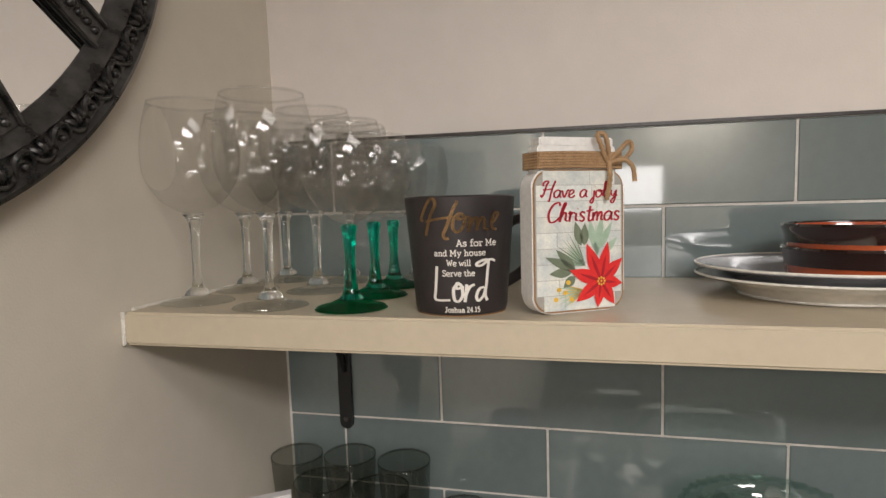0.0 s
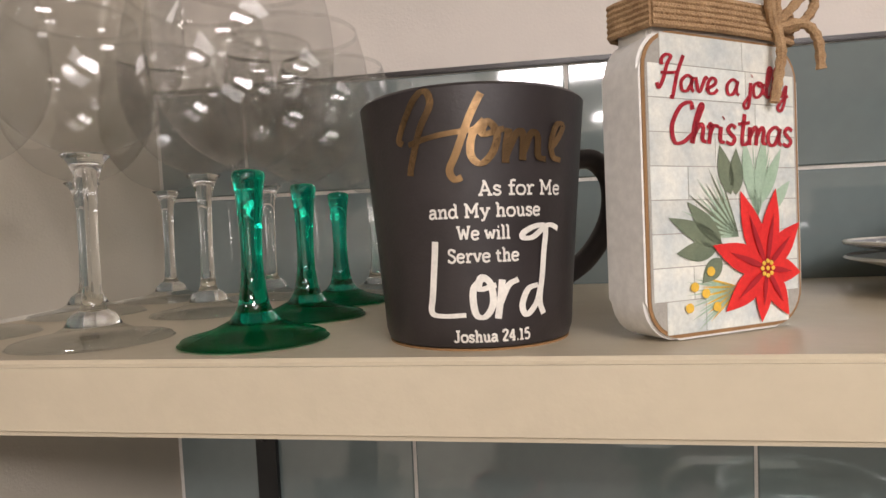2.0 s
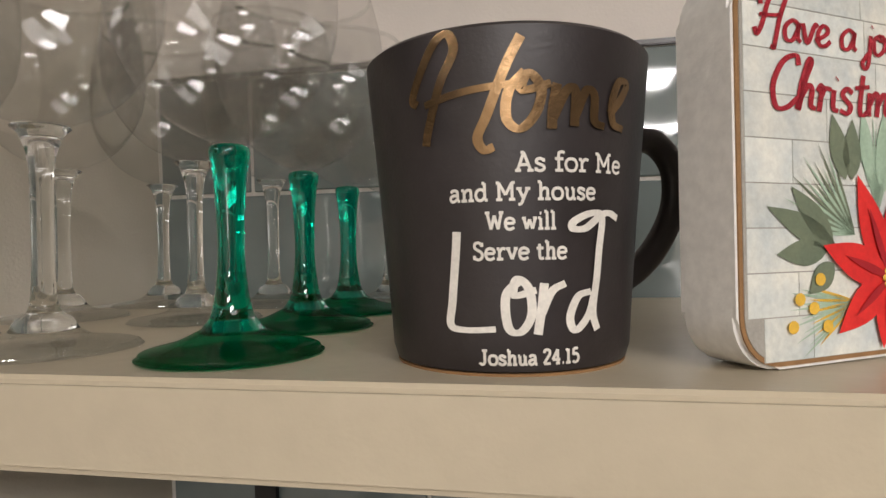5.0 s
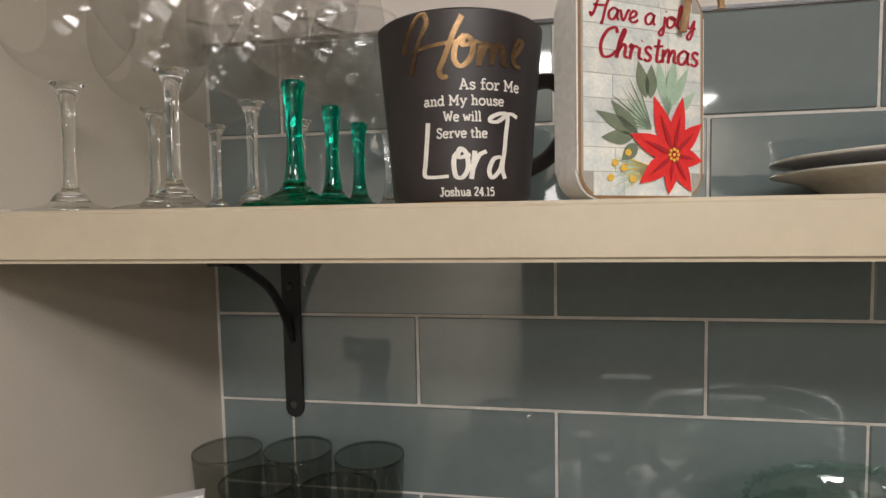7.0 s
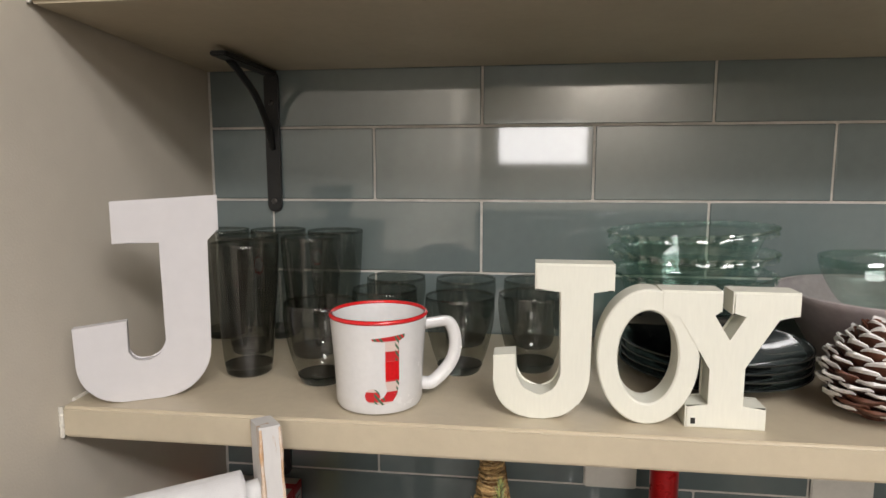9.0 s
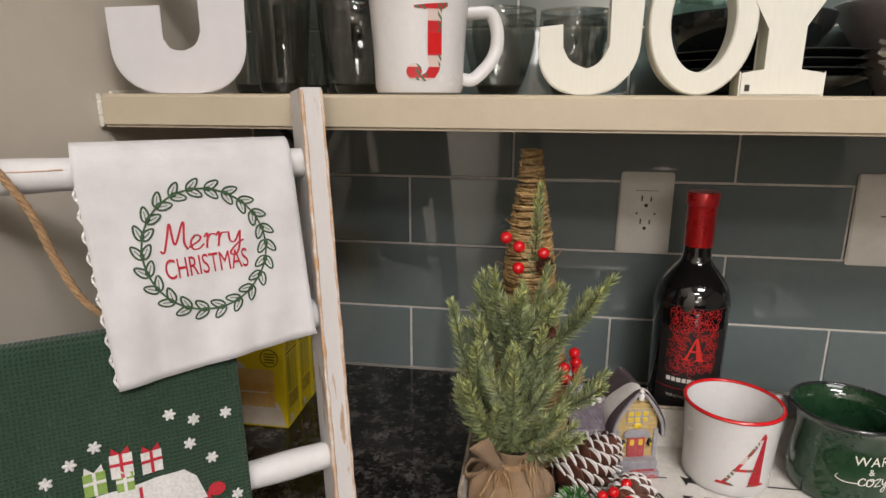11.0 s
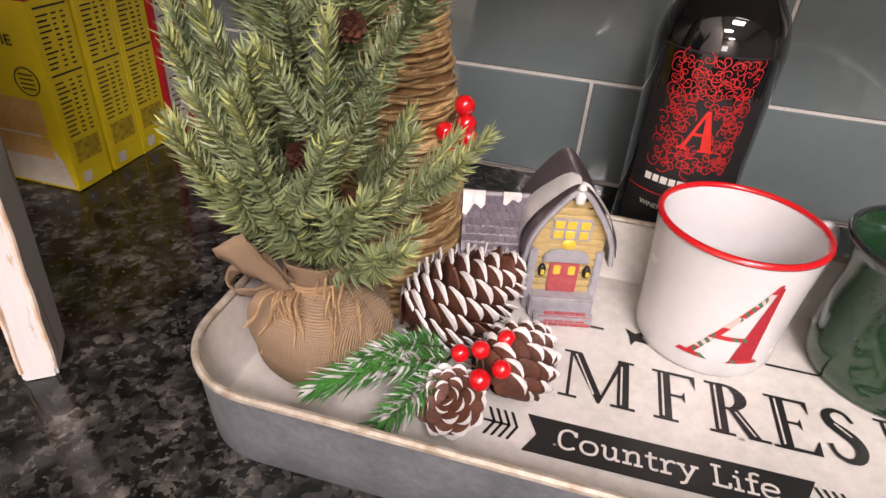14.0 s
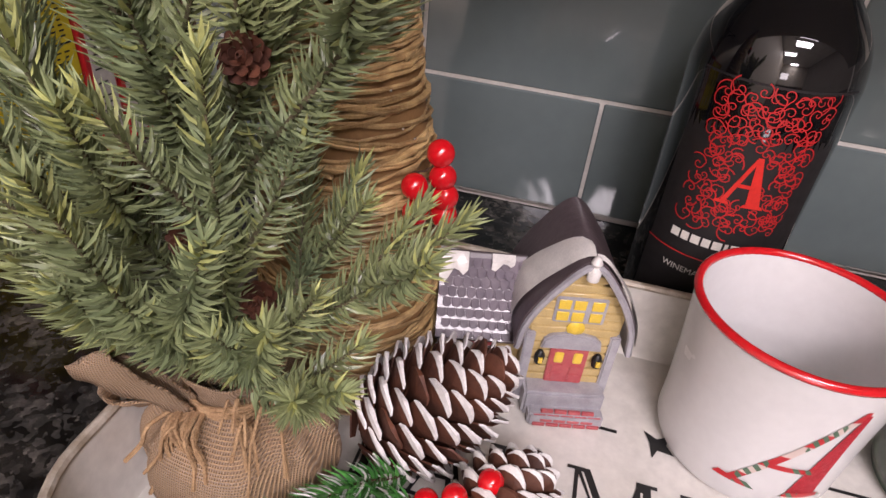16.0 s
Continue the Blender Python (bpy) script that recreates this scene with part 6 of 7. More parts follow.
def tray():
    g = thing("serving_tray", "white enamel and galvanised metal farmhouse tray", "tray", pose(0, 0, COUNTER))

    def loop(bm, inset, z):
        pts = round_rect(TX1 - TX0 - 2 * inset, TY1 - TY0 - 2 * inset, max(0.006, TR - inset), 10, TX0 + inset, TY0 + inset)
        return [bm.verts.new((x, y, z)) for x, y in pts]

    def skin(bm, loops):
        for a, b in zip(loops, loops[1:]):
            n = len(a)
            for k in range(n):
                bm.faces.new((a[k], a[(k + 1) % n], b[(k + 1) % n], b[k]))

    bm = bmesh.new()
    ls = [loop(bm, 0.0065, 0.0004), loop(bm, 0.0045, 0.003), loop(bm, 0.002, 0.04), loop(bm, 0.001, 0.0535), loop(bm, 0.0024, 0.0535)]
    skin(bm, ls)
    bm.faces.new(ls[0])
    part("outer_shell", bm, M_ZINC, g, "dull galvanised steel side")
    bm = bmesh.new()
    ls = [loop(bm, 0.0025, 0.0533), loop(bm, 0.0036, 0.045), loop(bm, 0.0065, 0.008), loop(bm, 0.009, 0.0045), loop(bm, 0.014, 0.0034)]
    skin(bm, ls)
    bm.faces.new(ls[-1])
    part("inner_face", bm, M_TRAYW, g, "cream enamel inside")
    bm = bmesh.new()
    pts = round_rect(TX1 - TX0 - 0.003, TY1 - TY0 - 0.003, TR - 0.001, 10, TX0 + 0.0015, TY0 + 0.0015)
    tube(bm, [(x, y, 0.0545) for x, y in pts + pts[:1]], 0.0024, 8, False)
    part("rolled_rim", bm, M_RUST, g, "worn rolled metal rim")
    top = lambda u0, v0, s=1.0: (lambda u, v: Vector((u0 + u * s, v0 + v, 0.0042)))
    shade = lambda u0, v0, s=1.0: (lambda u, v: Vector((u0 + u * s, v0 + v, 0.00395)))
    xs = (("F", 0.463), ("A", 0.494), ("R", 0.532), ("M", 0.5725), ("F", 0.631), ("R", 0.664), ("E", 0.7005), ("S", 0.731), ("H", 0.765))
    for ch, x in xs:
        strokes, lines = roman(ch)
        bm = bmesh.new()
        for k, q in enumerate(strokes):
            shape(bm, [(x + 0.0435 * u * 0.93, -0.3198 + 0.0435 * v) for u, v in q], lambda u, v, k=k: Vector((u, v, 0.0040 + 0.00003 * k)))
        word = part("printed_letter", bm, M_INK, g, smooth=False)
        for q in lines:
            part("inline", shape(bmesh.new(), [(x + 0.0435 * u * 0.93, -0.3198 + 0.0435 * v) for u, v in q], lambda u, v: Vector((u, v, 0.0046))), M_TRAYW, word, "pale inline stroke", smooth=False)
    a, b = -0.3690, -0.3415
    part("banner", shape(bmesh.new(), [(0.557, a), (0.718, a + 0.002), (0.711, (a + b) / 2 + 0.001), (0.718, b + 0.002), (0.557, b), (0.564, (a + b) / 2)], lambda u, v: Vector((u, v, 0.0041))), M_INK, g, smooth=False)
    part("banner_lettering", slab("Country Life", 0.0145, 0.0017, 0.576, 0.698, -0.3615, lambda u, v, w=0.0: Vector((u, v + 0.02 * (u - 0.576), 0.0045 + w))), M_TRAYW, g, "cream banner lettering", smooth=False)
    for x0, sgn in ((0.512, 1), (0.7235, -1)):
        bm = bmesh.new()
        z = lambda u, v: Vector((u, v, 0.0042))
        shape(bm, rect(x0, -0.3547, x0 + 0.036, -0.3530), z)
        feather = x0 + 0.026 if sgn > 0 else x0 - 0.003
        for k in range(4):
            q = feather + 0.0045 * k
            for s in (-1, 1):
                shape(bm, [(q, -0.3538), (q + 0.0018, -0.3538), (q - 0.0027, -0.3538 + s * 0.0105), (q - 0.0045, -0.3538 + s * 0.0105)], z)
        hx = x0 if sgn > 0 else x0 + 0.037
        shape(bm, disc(hx, -0.3538, 0.0055, 0.0042), z)
        part("printed_arrow", bm, M_INK, g, smooth=False)
    for x0, x1 in ((0.574, 0.598), (0.707, 0.75)):
        part("printed_rule", shape(bmesh.new(), rect(x0, -0.2475, x1, -0.2453), lambda u, v: Vector((u, v, 0.0042))), M_INK, g, smooth=False)
    part("printed_star", shape(bmesh.new(), [(0.613, -0.24), (0.62, -0.244), (0.627, -0.24), (0.625, -0.247), (0.629, -0.253), (0.62, -0.252), (0.617, -0.258), (0.616, -0.248)], lambda u, v: Vector((u, v, 0.0042))), M_INK, g, smooth=False)
    for x, y, r in ((0.682, -0.3215, 0.0016), (0.575, -0.36, 0.001), (0.41, -0.39, 0.0012)):
        part("chip", shape(bmesh.new(), disc(x, y, r, r * 0.8, 8), lambda u, v: Vector((u, v, 0.0047))), M_RUST, g, smooth=False)


tray()
BASE = COUNTER + 0.0036


# ---- wine bottle ----
def bottle():
    g = thing("wine_bottle", "dark red wine bottle with red foil and scroll label", "bottle", pose(0.6385, -0.1165, COUNTER, 0, 0, -4))
    out = spline_profile([(0.0, 0.003), (0.02, 0.0006), (0.036, 0.0006), (0.039, 0.004), (0.0395, 0.02), (0.0402, 0.1), (0.0408, 0.16), (0.0405, 0.178), (0.036, 0.196), (0.026, 0.212), (0.0172, 0.224), (0.0148, 0.238), (0.0146, 0.262), (0.0146, 0.3)], 5)
    out = [(r * 1.11, z * 1.03) for r, z in out]
    part("body", lathe(bmesh.new(), out + [(0.0, 0.309)], 72), M_BOTTLE, g)
    cap = [(r * 1.1, z * 1.03) for r, z in ((0.0152, 0.243), (0.0156, 0.2445), (0.0157, 0.29), (0.0162, 0.2925), (0.0172, 0.2935), (0.0173, 0.3055), (0.0166, 0.3085), (0.0, 0.309))]
    part("foil_cap", lathe(bmesh.new(), cap, 48), M_FOIL, g, "red foil neck cap")
    prof = [(0.0439, 0.02), (0.0447, 0.1), (0.0453, 0.16), (0.0453, 0.176), (0.0449, 0.1835)]

    def sheet(name, u0, v0, u1, v1, off, material, parent, label=""):
        place = wrap(prof, 0, off)
        bm = bmesh.new()
        n = max(2, int(abs(u1 - u0) / 0.003))
        cols = [[bm.verts.new(place(u0 + (u1 - u0) * k / n, v)) for v in (v0, (v0 + v1) / 2, v1)] for k in range(n + 1)]
        for a, b in zip(cols, cols[1:]):
            for j in range(2):
                bm.faces.new((a[j], b[j], b[j + 1], a[j + 1]))
        return part(name, bm, material, parent, label)

    lab = sheet("label", -0.044, 0.022, 0.044, 0.182, 0.0003, M_LABEL, g, "black paper label")
    place = wrap(prof, 0, 0.0006)
    rng = random.Random(11)
    bm = bmesh.new()
    for k in range(150):
        cx, cz = -0.0275 + 0.055 * (k % 10 + rng.uniform(0, 1)) / 10, 0.097 + 0.082 * (k // 10 + rng.uniform(0, 1)) / 15
        if abs(cx) < 0.008 and 0.114 < cz < 0.144:
            continue
        r0, spin, a0 = rng.uniform(0.0024, 0.0046), rng.choice((-1, 1)), rng.uniform(0, 6.28)
        pts = []
        for i in range(26):
            t = i / 25
            rr = r0 * (1 - 0.82 * t) if t > 0.25 else r0 * (1.6 - 2.2 * t)
            a = a0 + spin * t * 8.5
            pts.append((cx + rr * math.cos(a), cz + rr * math.sin(a)))
        prev = None
        for i, (u, v) in enumerate(pts):
            u2, v2 = pts[min(i + 1, 25)]
            u1, v1 = pts[max(i - 1, 0)]
            d = Vector((u2 - u1, v2 - v1)).normalized() if (u2 - u1 or v2 - v1) else Vector((1, 0))
            w = 0.00038 * (1 - 0.4 * i / 25)
            row = (bm.verts.new(place(max(-0.032, min(0.032, u - d.y * w)), v + d.x * w)), bm.verts.new(place(max(-0.032, min(0.032, u + d.y * w)), v - d.x * w)))
            if prev:
                bm.faces.new((prev[0], prev[1], row[1], row[0]))
            prev = row
    part("scroll_print", bm, M_LABELR, lab, "red scrollwork print")
    bm = bmesh.new()
    red = wrap(prof, 0, 0.0008)
    for q in ([(-0.009, 0.093), (-0.0065, 0.093), (0.0025, 0.121), (0.0005, 0.121)], [(0.0035, 0.093), (0.0105, 0.093), (0.0035, 0.122), (0.0008, 0.122)], [(-0.0045, 0.103), (0.005, 0.103), (0.005, 0.1052), (-0.0038, 0.1052)], [(-0.012, 0.0915), (-0.004, 0.0915), (-0.005, 0.0935), (-0.011, 0.0935)], [(0.0015, 0.0915), (0.0125, 0.0915), (0.0115, 0.0935), (0.0025, 0.0935)]):
        shape(bm, [(x * 1.08, z + 0.022) for x, z in q], red)
    part("red_letter", bm, mat("bright_red_print", (0.65, 0.03, 0.02), None, 60, 0.4), lab, "bold red capital A", smooth=False)
    bm = bmesh.new()
    u = -0.029
    for w in (0.0052, 0.0046, 0.0052, 0.0046, 0.0052, 0.002, 0.0046):
        shape(bm, [(u, 0.083), (u + w, 0.083), (u + w, 0.0885), (u, 0.0885)], red)
        u += w + 0.0013
    part("name_bars", bm, M_PRINT, lab, smooth=False)
    sheet("lower_label", -0.0445, 0.022, 0.0445, 0.073, 0.0006, M_LABEL, lab, "black lower band")
    sheet("red_line", -0.0445, 0.0732, 0.0445, 0.074, 0.0008, M_LABELR, lab)
    part("small_lettering", letters("WINEMAKER'S", 0.0056, lambda u, v: wrap(prof, 0, 0.0009)(u - 0.028, v + 0.0615), 0.002), M_PRINT, lab)
    sheet("red_box", -0.012, 0.0325, 0.024, 0.0335, 0.0009, M_LABELR, lab)
    for a, b, c in ((-0.01, 0.001, 0.04), (0.003, 0.014, 0.04), (-0.026, -0.02, 0.041)):
        sheet("text_bar", a, c, b, c + 0.0026, 0.0009, M_PRINT, lab)


bottle()
rimmed_mug(0.6655, -0.2275, BASE, -17, "A", 0.0465, 0.052, 0.094, 32, 1.12, -0.004)


def green_mug():
    g = thing("coffee_mug", "glossy dark green mug with white lettering", "mug", pose(0.7865, -0.2275, BASE))
    out = spline_profile([(0.0, 0.0005), (0.0445, 0.0005), (0.05, 0.004), (0.0523, 0.015), (0.051, 0.046), (0.049, 0.068), (0.0522, 0.087), (0.0582, 0.0965)], 4)
    part("body", lathe(bmesh.new(), mug_shell(out, 0.0034), 96), M_GREENMUG, g)
    part("rim", ring_torus(bmesh.new(), 0.057, 0.0975, 0.0021, 72), M_BLKPLATE, g, "black rolled rim")
    pts = smooth_line([(0.052, 0.0, 0.074), (0.064, -0.002, 0.08), (0.08, -0.004, 0.076), (0.087, -0.005, 0.058), (0.082, -0.004, 0.036), (0.068, -0.002, 0.022), (0.0525, 0, 0.02)], 6)
    part("handle", tube(bmesh.new(), pts, 0.0055, 12, True, 1.3), M_GREENMUG, g)
    side = [p for p in out if p[1] > 0.003]
    at = lambda u0, v0: (lambda u, v, f=wrap(side, -8): f(u + u0, v + v0))
    part("capital_word", letters("WARM", 0.0145, at(-0.006, 0.056), 0.002, "LEFT", 0.05, 0.0002, 1.1), M_PRINT, g)
    part("ampersand", letters("&", 0.0095, at(0.009, 0.0465), 0.002), M_PRINT, g)
    part("script_word", script("cozy", 0.0185, 0.0011, at(-0.001, 0.034)), M_PRINT, g)
    bm = bmesh.new()
    pl = wrap(side, -8)
    tube(bm, [pl(p.x, p.y) for p in smooth_line([(0.0, 0.036, 0), (-0.012, 0.0355, 0), (-0.02, 0.0385, 0), (-0.0185, 0.0425, 0)], 6)], 0.0005, 5)
    part("swash", bm, M_PRINT, g)


green_mug()


# ---- porcelain cottage ----
def cottage():
    g = thing("village_house", "small porcelain winter cottage with snowy dark roof", "figurine", pose(0.5605, -0.2305, BASE, 0, 0, 14))
    W, D, H = 0.0245, 0.052, 0.05
    part("wall", box(bmesh.new(), (-W, -0.004, 0.012), (W, D - 0.004, H), 0.001), M_HWALL, g)
    gable = [(-W, 0.0), (W, 0.0), (W + 0.001, 0.02), (0.0135, 0.034), (0.0, 0.045), (-0.0135, 0.034), (-W - 0.001, 0.02)]
    part("gable", prism(bmesh.new(), gable, D, 0.0008, pose(0, -0.0045, H - 0.001)), M_HWALL, g)
    for k in range(13):
        z = 0.018 + 0.0058 * k
        half = W - 0.001 if z < H + 0.018 else max(0.004, 0.0255 - (z - H - 0.018) * 0.75)
        part("clapboard", box(bmesh.new(), (-half, -0.0054, z), (half, -0.0042, z + 0.0046), 0.0005, 1), M_HWALL, g)
    roof = bmesh.new()
    line = smooth_line([(-0.032, 0, H - 0.001), (-0.0285, 0, H + 0.0175), (-0.0165, 0, H + 0.0385), (0.0, 0, H + 0.0545), (0.0165, 0, H + 0.0385), (0.0285, 0, H + 0.0175), (0.032, 0, H - 0.001)], 5)
    ys = (-0.0095, 0.004, 0.02, 0.036, D + 0.002)
    rows = [[roof.verts.new((p.x, y, p.z)) for y in ys] + [roof.verts.new((p.x * 0.9, y, p.z - 0.004)) for y in ys[::-1]] for p in line]
    for a, b in zip(rows, rows[1:]):
        for k in range(len(a)):
            roof.faces.new((a[k], a[(k + 1) % len(a)], b[(k + 1) % len(b)], b[k]))
    roof.faces.new(rows[0])
    roof.faces.new(rows[-1][::-1])
    r = part("roof", roof, M_HROOF, g, "dark curved gambrel roof")
    for side in (-1, 1):
        bm = bmesh.new()
        top = [(p.x * 1.03 * 1.0, p.z + 0.0012) for p in line]
        half = [q for q in top if q[0] * side >= -0.001][:16]
        half.sort(key=lambda q: q[1])
        strip = []
        for i, (x, z) in enumerate(half):
            t = i / (len(half) - 1)
            y0, y1 = (-0.008 + 0.017 * (1 - t), 0.006 + 0.034 * (1 - t) ** 0.7) if side < 0 else (-0.0098, -0.0095 + 0.013 * (1 - t) + 0.004)
            strip.append((bm.verts.new((x, y0, z + 0.0005)), bm.verts.new((x * 1.01, (y0 + y1) / 2, z + 0.002)), bm.verts.new((x, y1, z + 0.0004))))
        for a, b in zip(strip, strip[1:]):
            bm.faces.new((a[0], a[1], b[1], b[0]))
            bm.faces.new((a[1], a[2], b[2], b[1]))
        part("roof_snow", bm, M_HSNOW, r, "white snow patch")
    for s in (-1, 1):
        bm = bmesh.new()
        half = [(p.x * 0.94, -0.0105, p.z - 0.003) for p in line if p.x * s >= -0.0005]
        tube(bm, half, 0.0019, 6)
        part("bargeboard", bm, M_HGREY, g)
        part("corner_post", box(bmesh.new(), (s * (W - 0.0015) - 0.0028, -0.0072, 0.012), (s * (W - 0.0015) + 0.0028, -0.001, H + 0.004), 0.0008), M_HGREY, g)
    part("finial", lathe(bmesh.new(), [(0, -0.004), (0.0032, -0.002), (0.0036, 0.003), (0.002, 0.006), (0.003, 0.008), (0.0018, 0.011), (0, 0.0122)], 12, pose(0, -0.0105, H + 0.046)), M_HSNOW, g)
    win = part("window", box(bmesh.new(), (-0.0135, -0.0068, H + 0.012), (0.0135, -0.0045, H + 0.0285), 0.0006), M_HGREY, g)
    for x in (-0.0122, -0.0042, 0.0052):
        for z in (0.0135, 0.0212):
            part("pane", box(bmesh.new(), (x, -0.0074, H + z), (x + 0.0066, -0.0066, H + z + 0.0062), 0.0004, 1), M_HGOLD, win)
    part("pediment", prism(bmesh.new(), [(-0.0165, 0.0), (0.0165, 0.0), (0.0155, 0.006), (0.011, 0.0095), (0.0, 0.0115), (-0.011, 0.0095), (-0.0155, 0.006)], 0.004, 0.0008, pose(0, -0.0082, H - 0.006)), M_HGREY, g)
    part("gold_crest", lathe(bmesh.new(), [(0, 0.0018), (0.0032, 0.0012), (0.005, 0)], 12, pose(0, -0.0062, H + 0.008, 90)), M_HGOLD, g)
    door = part("door", box(bmesh.new(), (-0.0105, -0.0072, 0.0185), (0.0105, -0.0048, 0.0435), 0.0005), M_HRED, g, "dark red double door")
    for s in (-1, 1):
        part("door_light", box(bmesh.new(), (s * 0.0052 - 0.0025, -0.0079, 0.034), (s * 0.0052 + 0.0025, -0.007, 0.0415), 0.0006), M_HGOLD, door)
        for z in (0.0205, 0.0272):
            part("door_panel", box(bmesh.new(), (s * 0.0052 - 0.0032, -0.0078, z), (s * 0.0052 + 0.0032, -0.007, z + 0.0052), 0.0006), M_HRED, door)
        lamp = part("wall_lantern", lathe(bmesh.new(), [(0, -0.005), (0.0024, -0.004), (0.003, 0.001), (0.0016, 0.004), (0, 0.0055)], 8, pose(s * 0.0158, -0.0076, 0.0375)), M_IRON, g)
        part("lantern_pane", box(bmesh.new(), (s * 0.0158 - 0.0011, -0.0111, 0.0355), (s * 0.0158 + 0.0011, -0.0098, 0.039)), M_HGOLD, lamp)
    steps = part("steps", box(bmesh.new(), (-0.0215, -0.0165, 0.0), (0.0235, -0.004, 0.0185), 0.0015), M_HGREY, g)
    box_bm = bmesh.new()
    box(box_bm, (-0.0185, -0.0235, 0.0), (0.0235, -0.015, 0.009), 0.0012)
    part("lower_step", box_bm, M_HGREY, steps)
    for row in range(4):
        for k in range(5):
            x = -0.0155 + 0.0076 * k + (0.0038 if row % 2 else 0)
            if x + 0.007 < 0.0235:
                part("brick", box(bmesh.new(), (x, -0.0245 + row * 0.0008, 0.0008 + 0.0026 * row), (x + 0.0069, -0.0225 + row * 0.0008, 0.003 + 0.0026 * row), 0.0003, 1), M_HRED, steps)
    part("plinth", box(bmesh.new(), (-W - 0.001, -0.005, 0.0), (W + 0.001, D - 0.003, 0.0135), 0.0012), M_HGREY, g)
    wing = part("side_wing", box(bmesh.new(), (-0.07, 0.008, 0.0), (-W + 0.001, D - 0.006, 0.037), 0.001), M_HWALL, g)
    part("wing_plinth", box(bmesh.new(), (-0.0715, 0.006, 0.0), (-W, D - 0.005, 0.01), 0.001), M_HRED, wing)
    part("wing_window", box(bmesh.new(), (-0.056, 0.0062, 0.016), (-0.041, 0.0085, 0.028), 0.0006), M_HGOLD, wing)
    part("awning", box(bmesh.new(), (-0.0575, 0.0015, 0.0295), (-0.0395, 0.0085, 0.0345), 0.0012), M_HRED, wing)
    part("wing_post", box(bmesh.new(), (-0.0715, 0.006, 0.0), (-0.067, 0.0105, 0.038), 0.0008), M_HGREY, wing)
    ra, rb = Vector((0, 0.001, 0.037)), Vector((0, 0.032, 0.074))
    bm = bmesh.new()
    pts = [(0.001, 0.037), (0.0, 0.039), (0.0315, 0.0755), (0.0335, 0.0755), (0.05, 0.05), (0.05, 0.037)]
    a = [bm.verts.new((-0.0735, y, z)) for y, z in pts]
    b = [bm.verts.new((-W + 0.004, y, z)) for y, z in pts]
    bm.faces.new(a)
    bm.faces.new(b[::-1])
    for k in range(6):
        bm.faces.new((a[k], b[k], b[(k + 1) % 6], a[(k + 1) % 6]))
    wroof = part("wing_roof", bm, M_HROOF, wing)
    slope = (rb - ra).normalized()
    nrm = Vector((0, -slope.z, slope.y))
    for row in range(8):
        for k in range(10):
            x = -0.0735 + 0.0052 * k + (0.0026 if row % 2 else 0)
            if x + 0.005 > -W + 0.004:
                continue
            c = ra + slope * (0.001 + 0.0056 * row) + nrm * 0.0016
            bm = bmesh.new()
            lo = [(0.0, 0.0014), (0.0013, 0.0002), (0.0025, -0.0003), (0.0037, 0.0002), (0.005, 0.0014), (0.005, 0.0062), (0.0, 0.0062)]
            f = [bm.verts.new((x + u, *(c + slope * v + nrm * (0.0012 if v < 0.003 else 0))[1:])) for u, v in lo]
            q = [bm.verts.new((x + u, *(c + slope * v - nrm * 0.0012)[1:])) for u, v in lo]
            bm.faces.new(f)
            for i in range(7):
                bm.faces.new((f[i], q[i], q[(i + 1) % 7], f[(i + 1) % 7]))
            part("shingle", bm, M_HSLATE, wroof, smooth=False)
    for x0, x1, w in ((-0.074, -0.058, 0.016), (-0.045, -0.032, 0.008)):
        bm = bmesh.new()
        c0 = rb + nrm * 0.003
        vs = []
        for i in range(7):
            t = i / 6
            x = x0 + (x1 - x0) * t
            dn = w * (1 - 0.5 * t + 0.2 * math.sin(t * 9))
            vs.append((bm.verts.new((x, *(c0 + slope * 0.001 + nrm * 0.0005)[1:])), bm.verts.new((x, *(c0 - slope * dn * 0.5 + nrm * 0.002)[1:])), bm.verts.new((x, *(c0 - slope * dn)[1:]))))
        for p, q in zip(vs, vs[1:]):
            bm.faces.new((p[0], p[1], q[1], q[0]))
            bm.faces.new((p[1], p[2], q[2], q[1]))
        part("roof_snow", bm, M_HSNOW, wroof)


cottage()


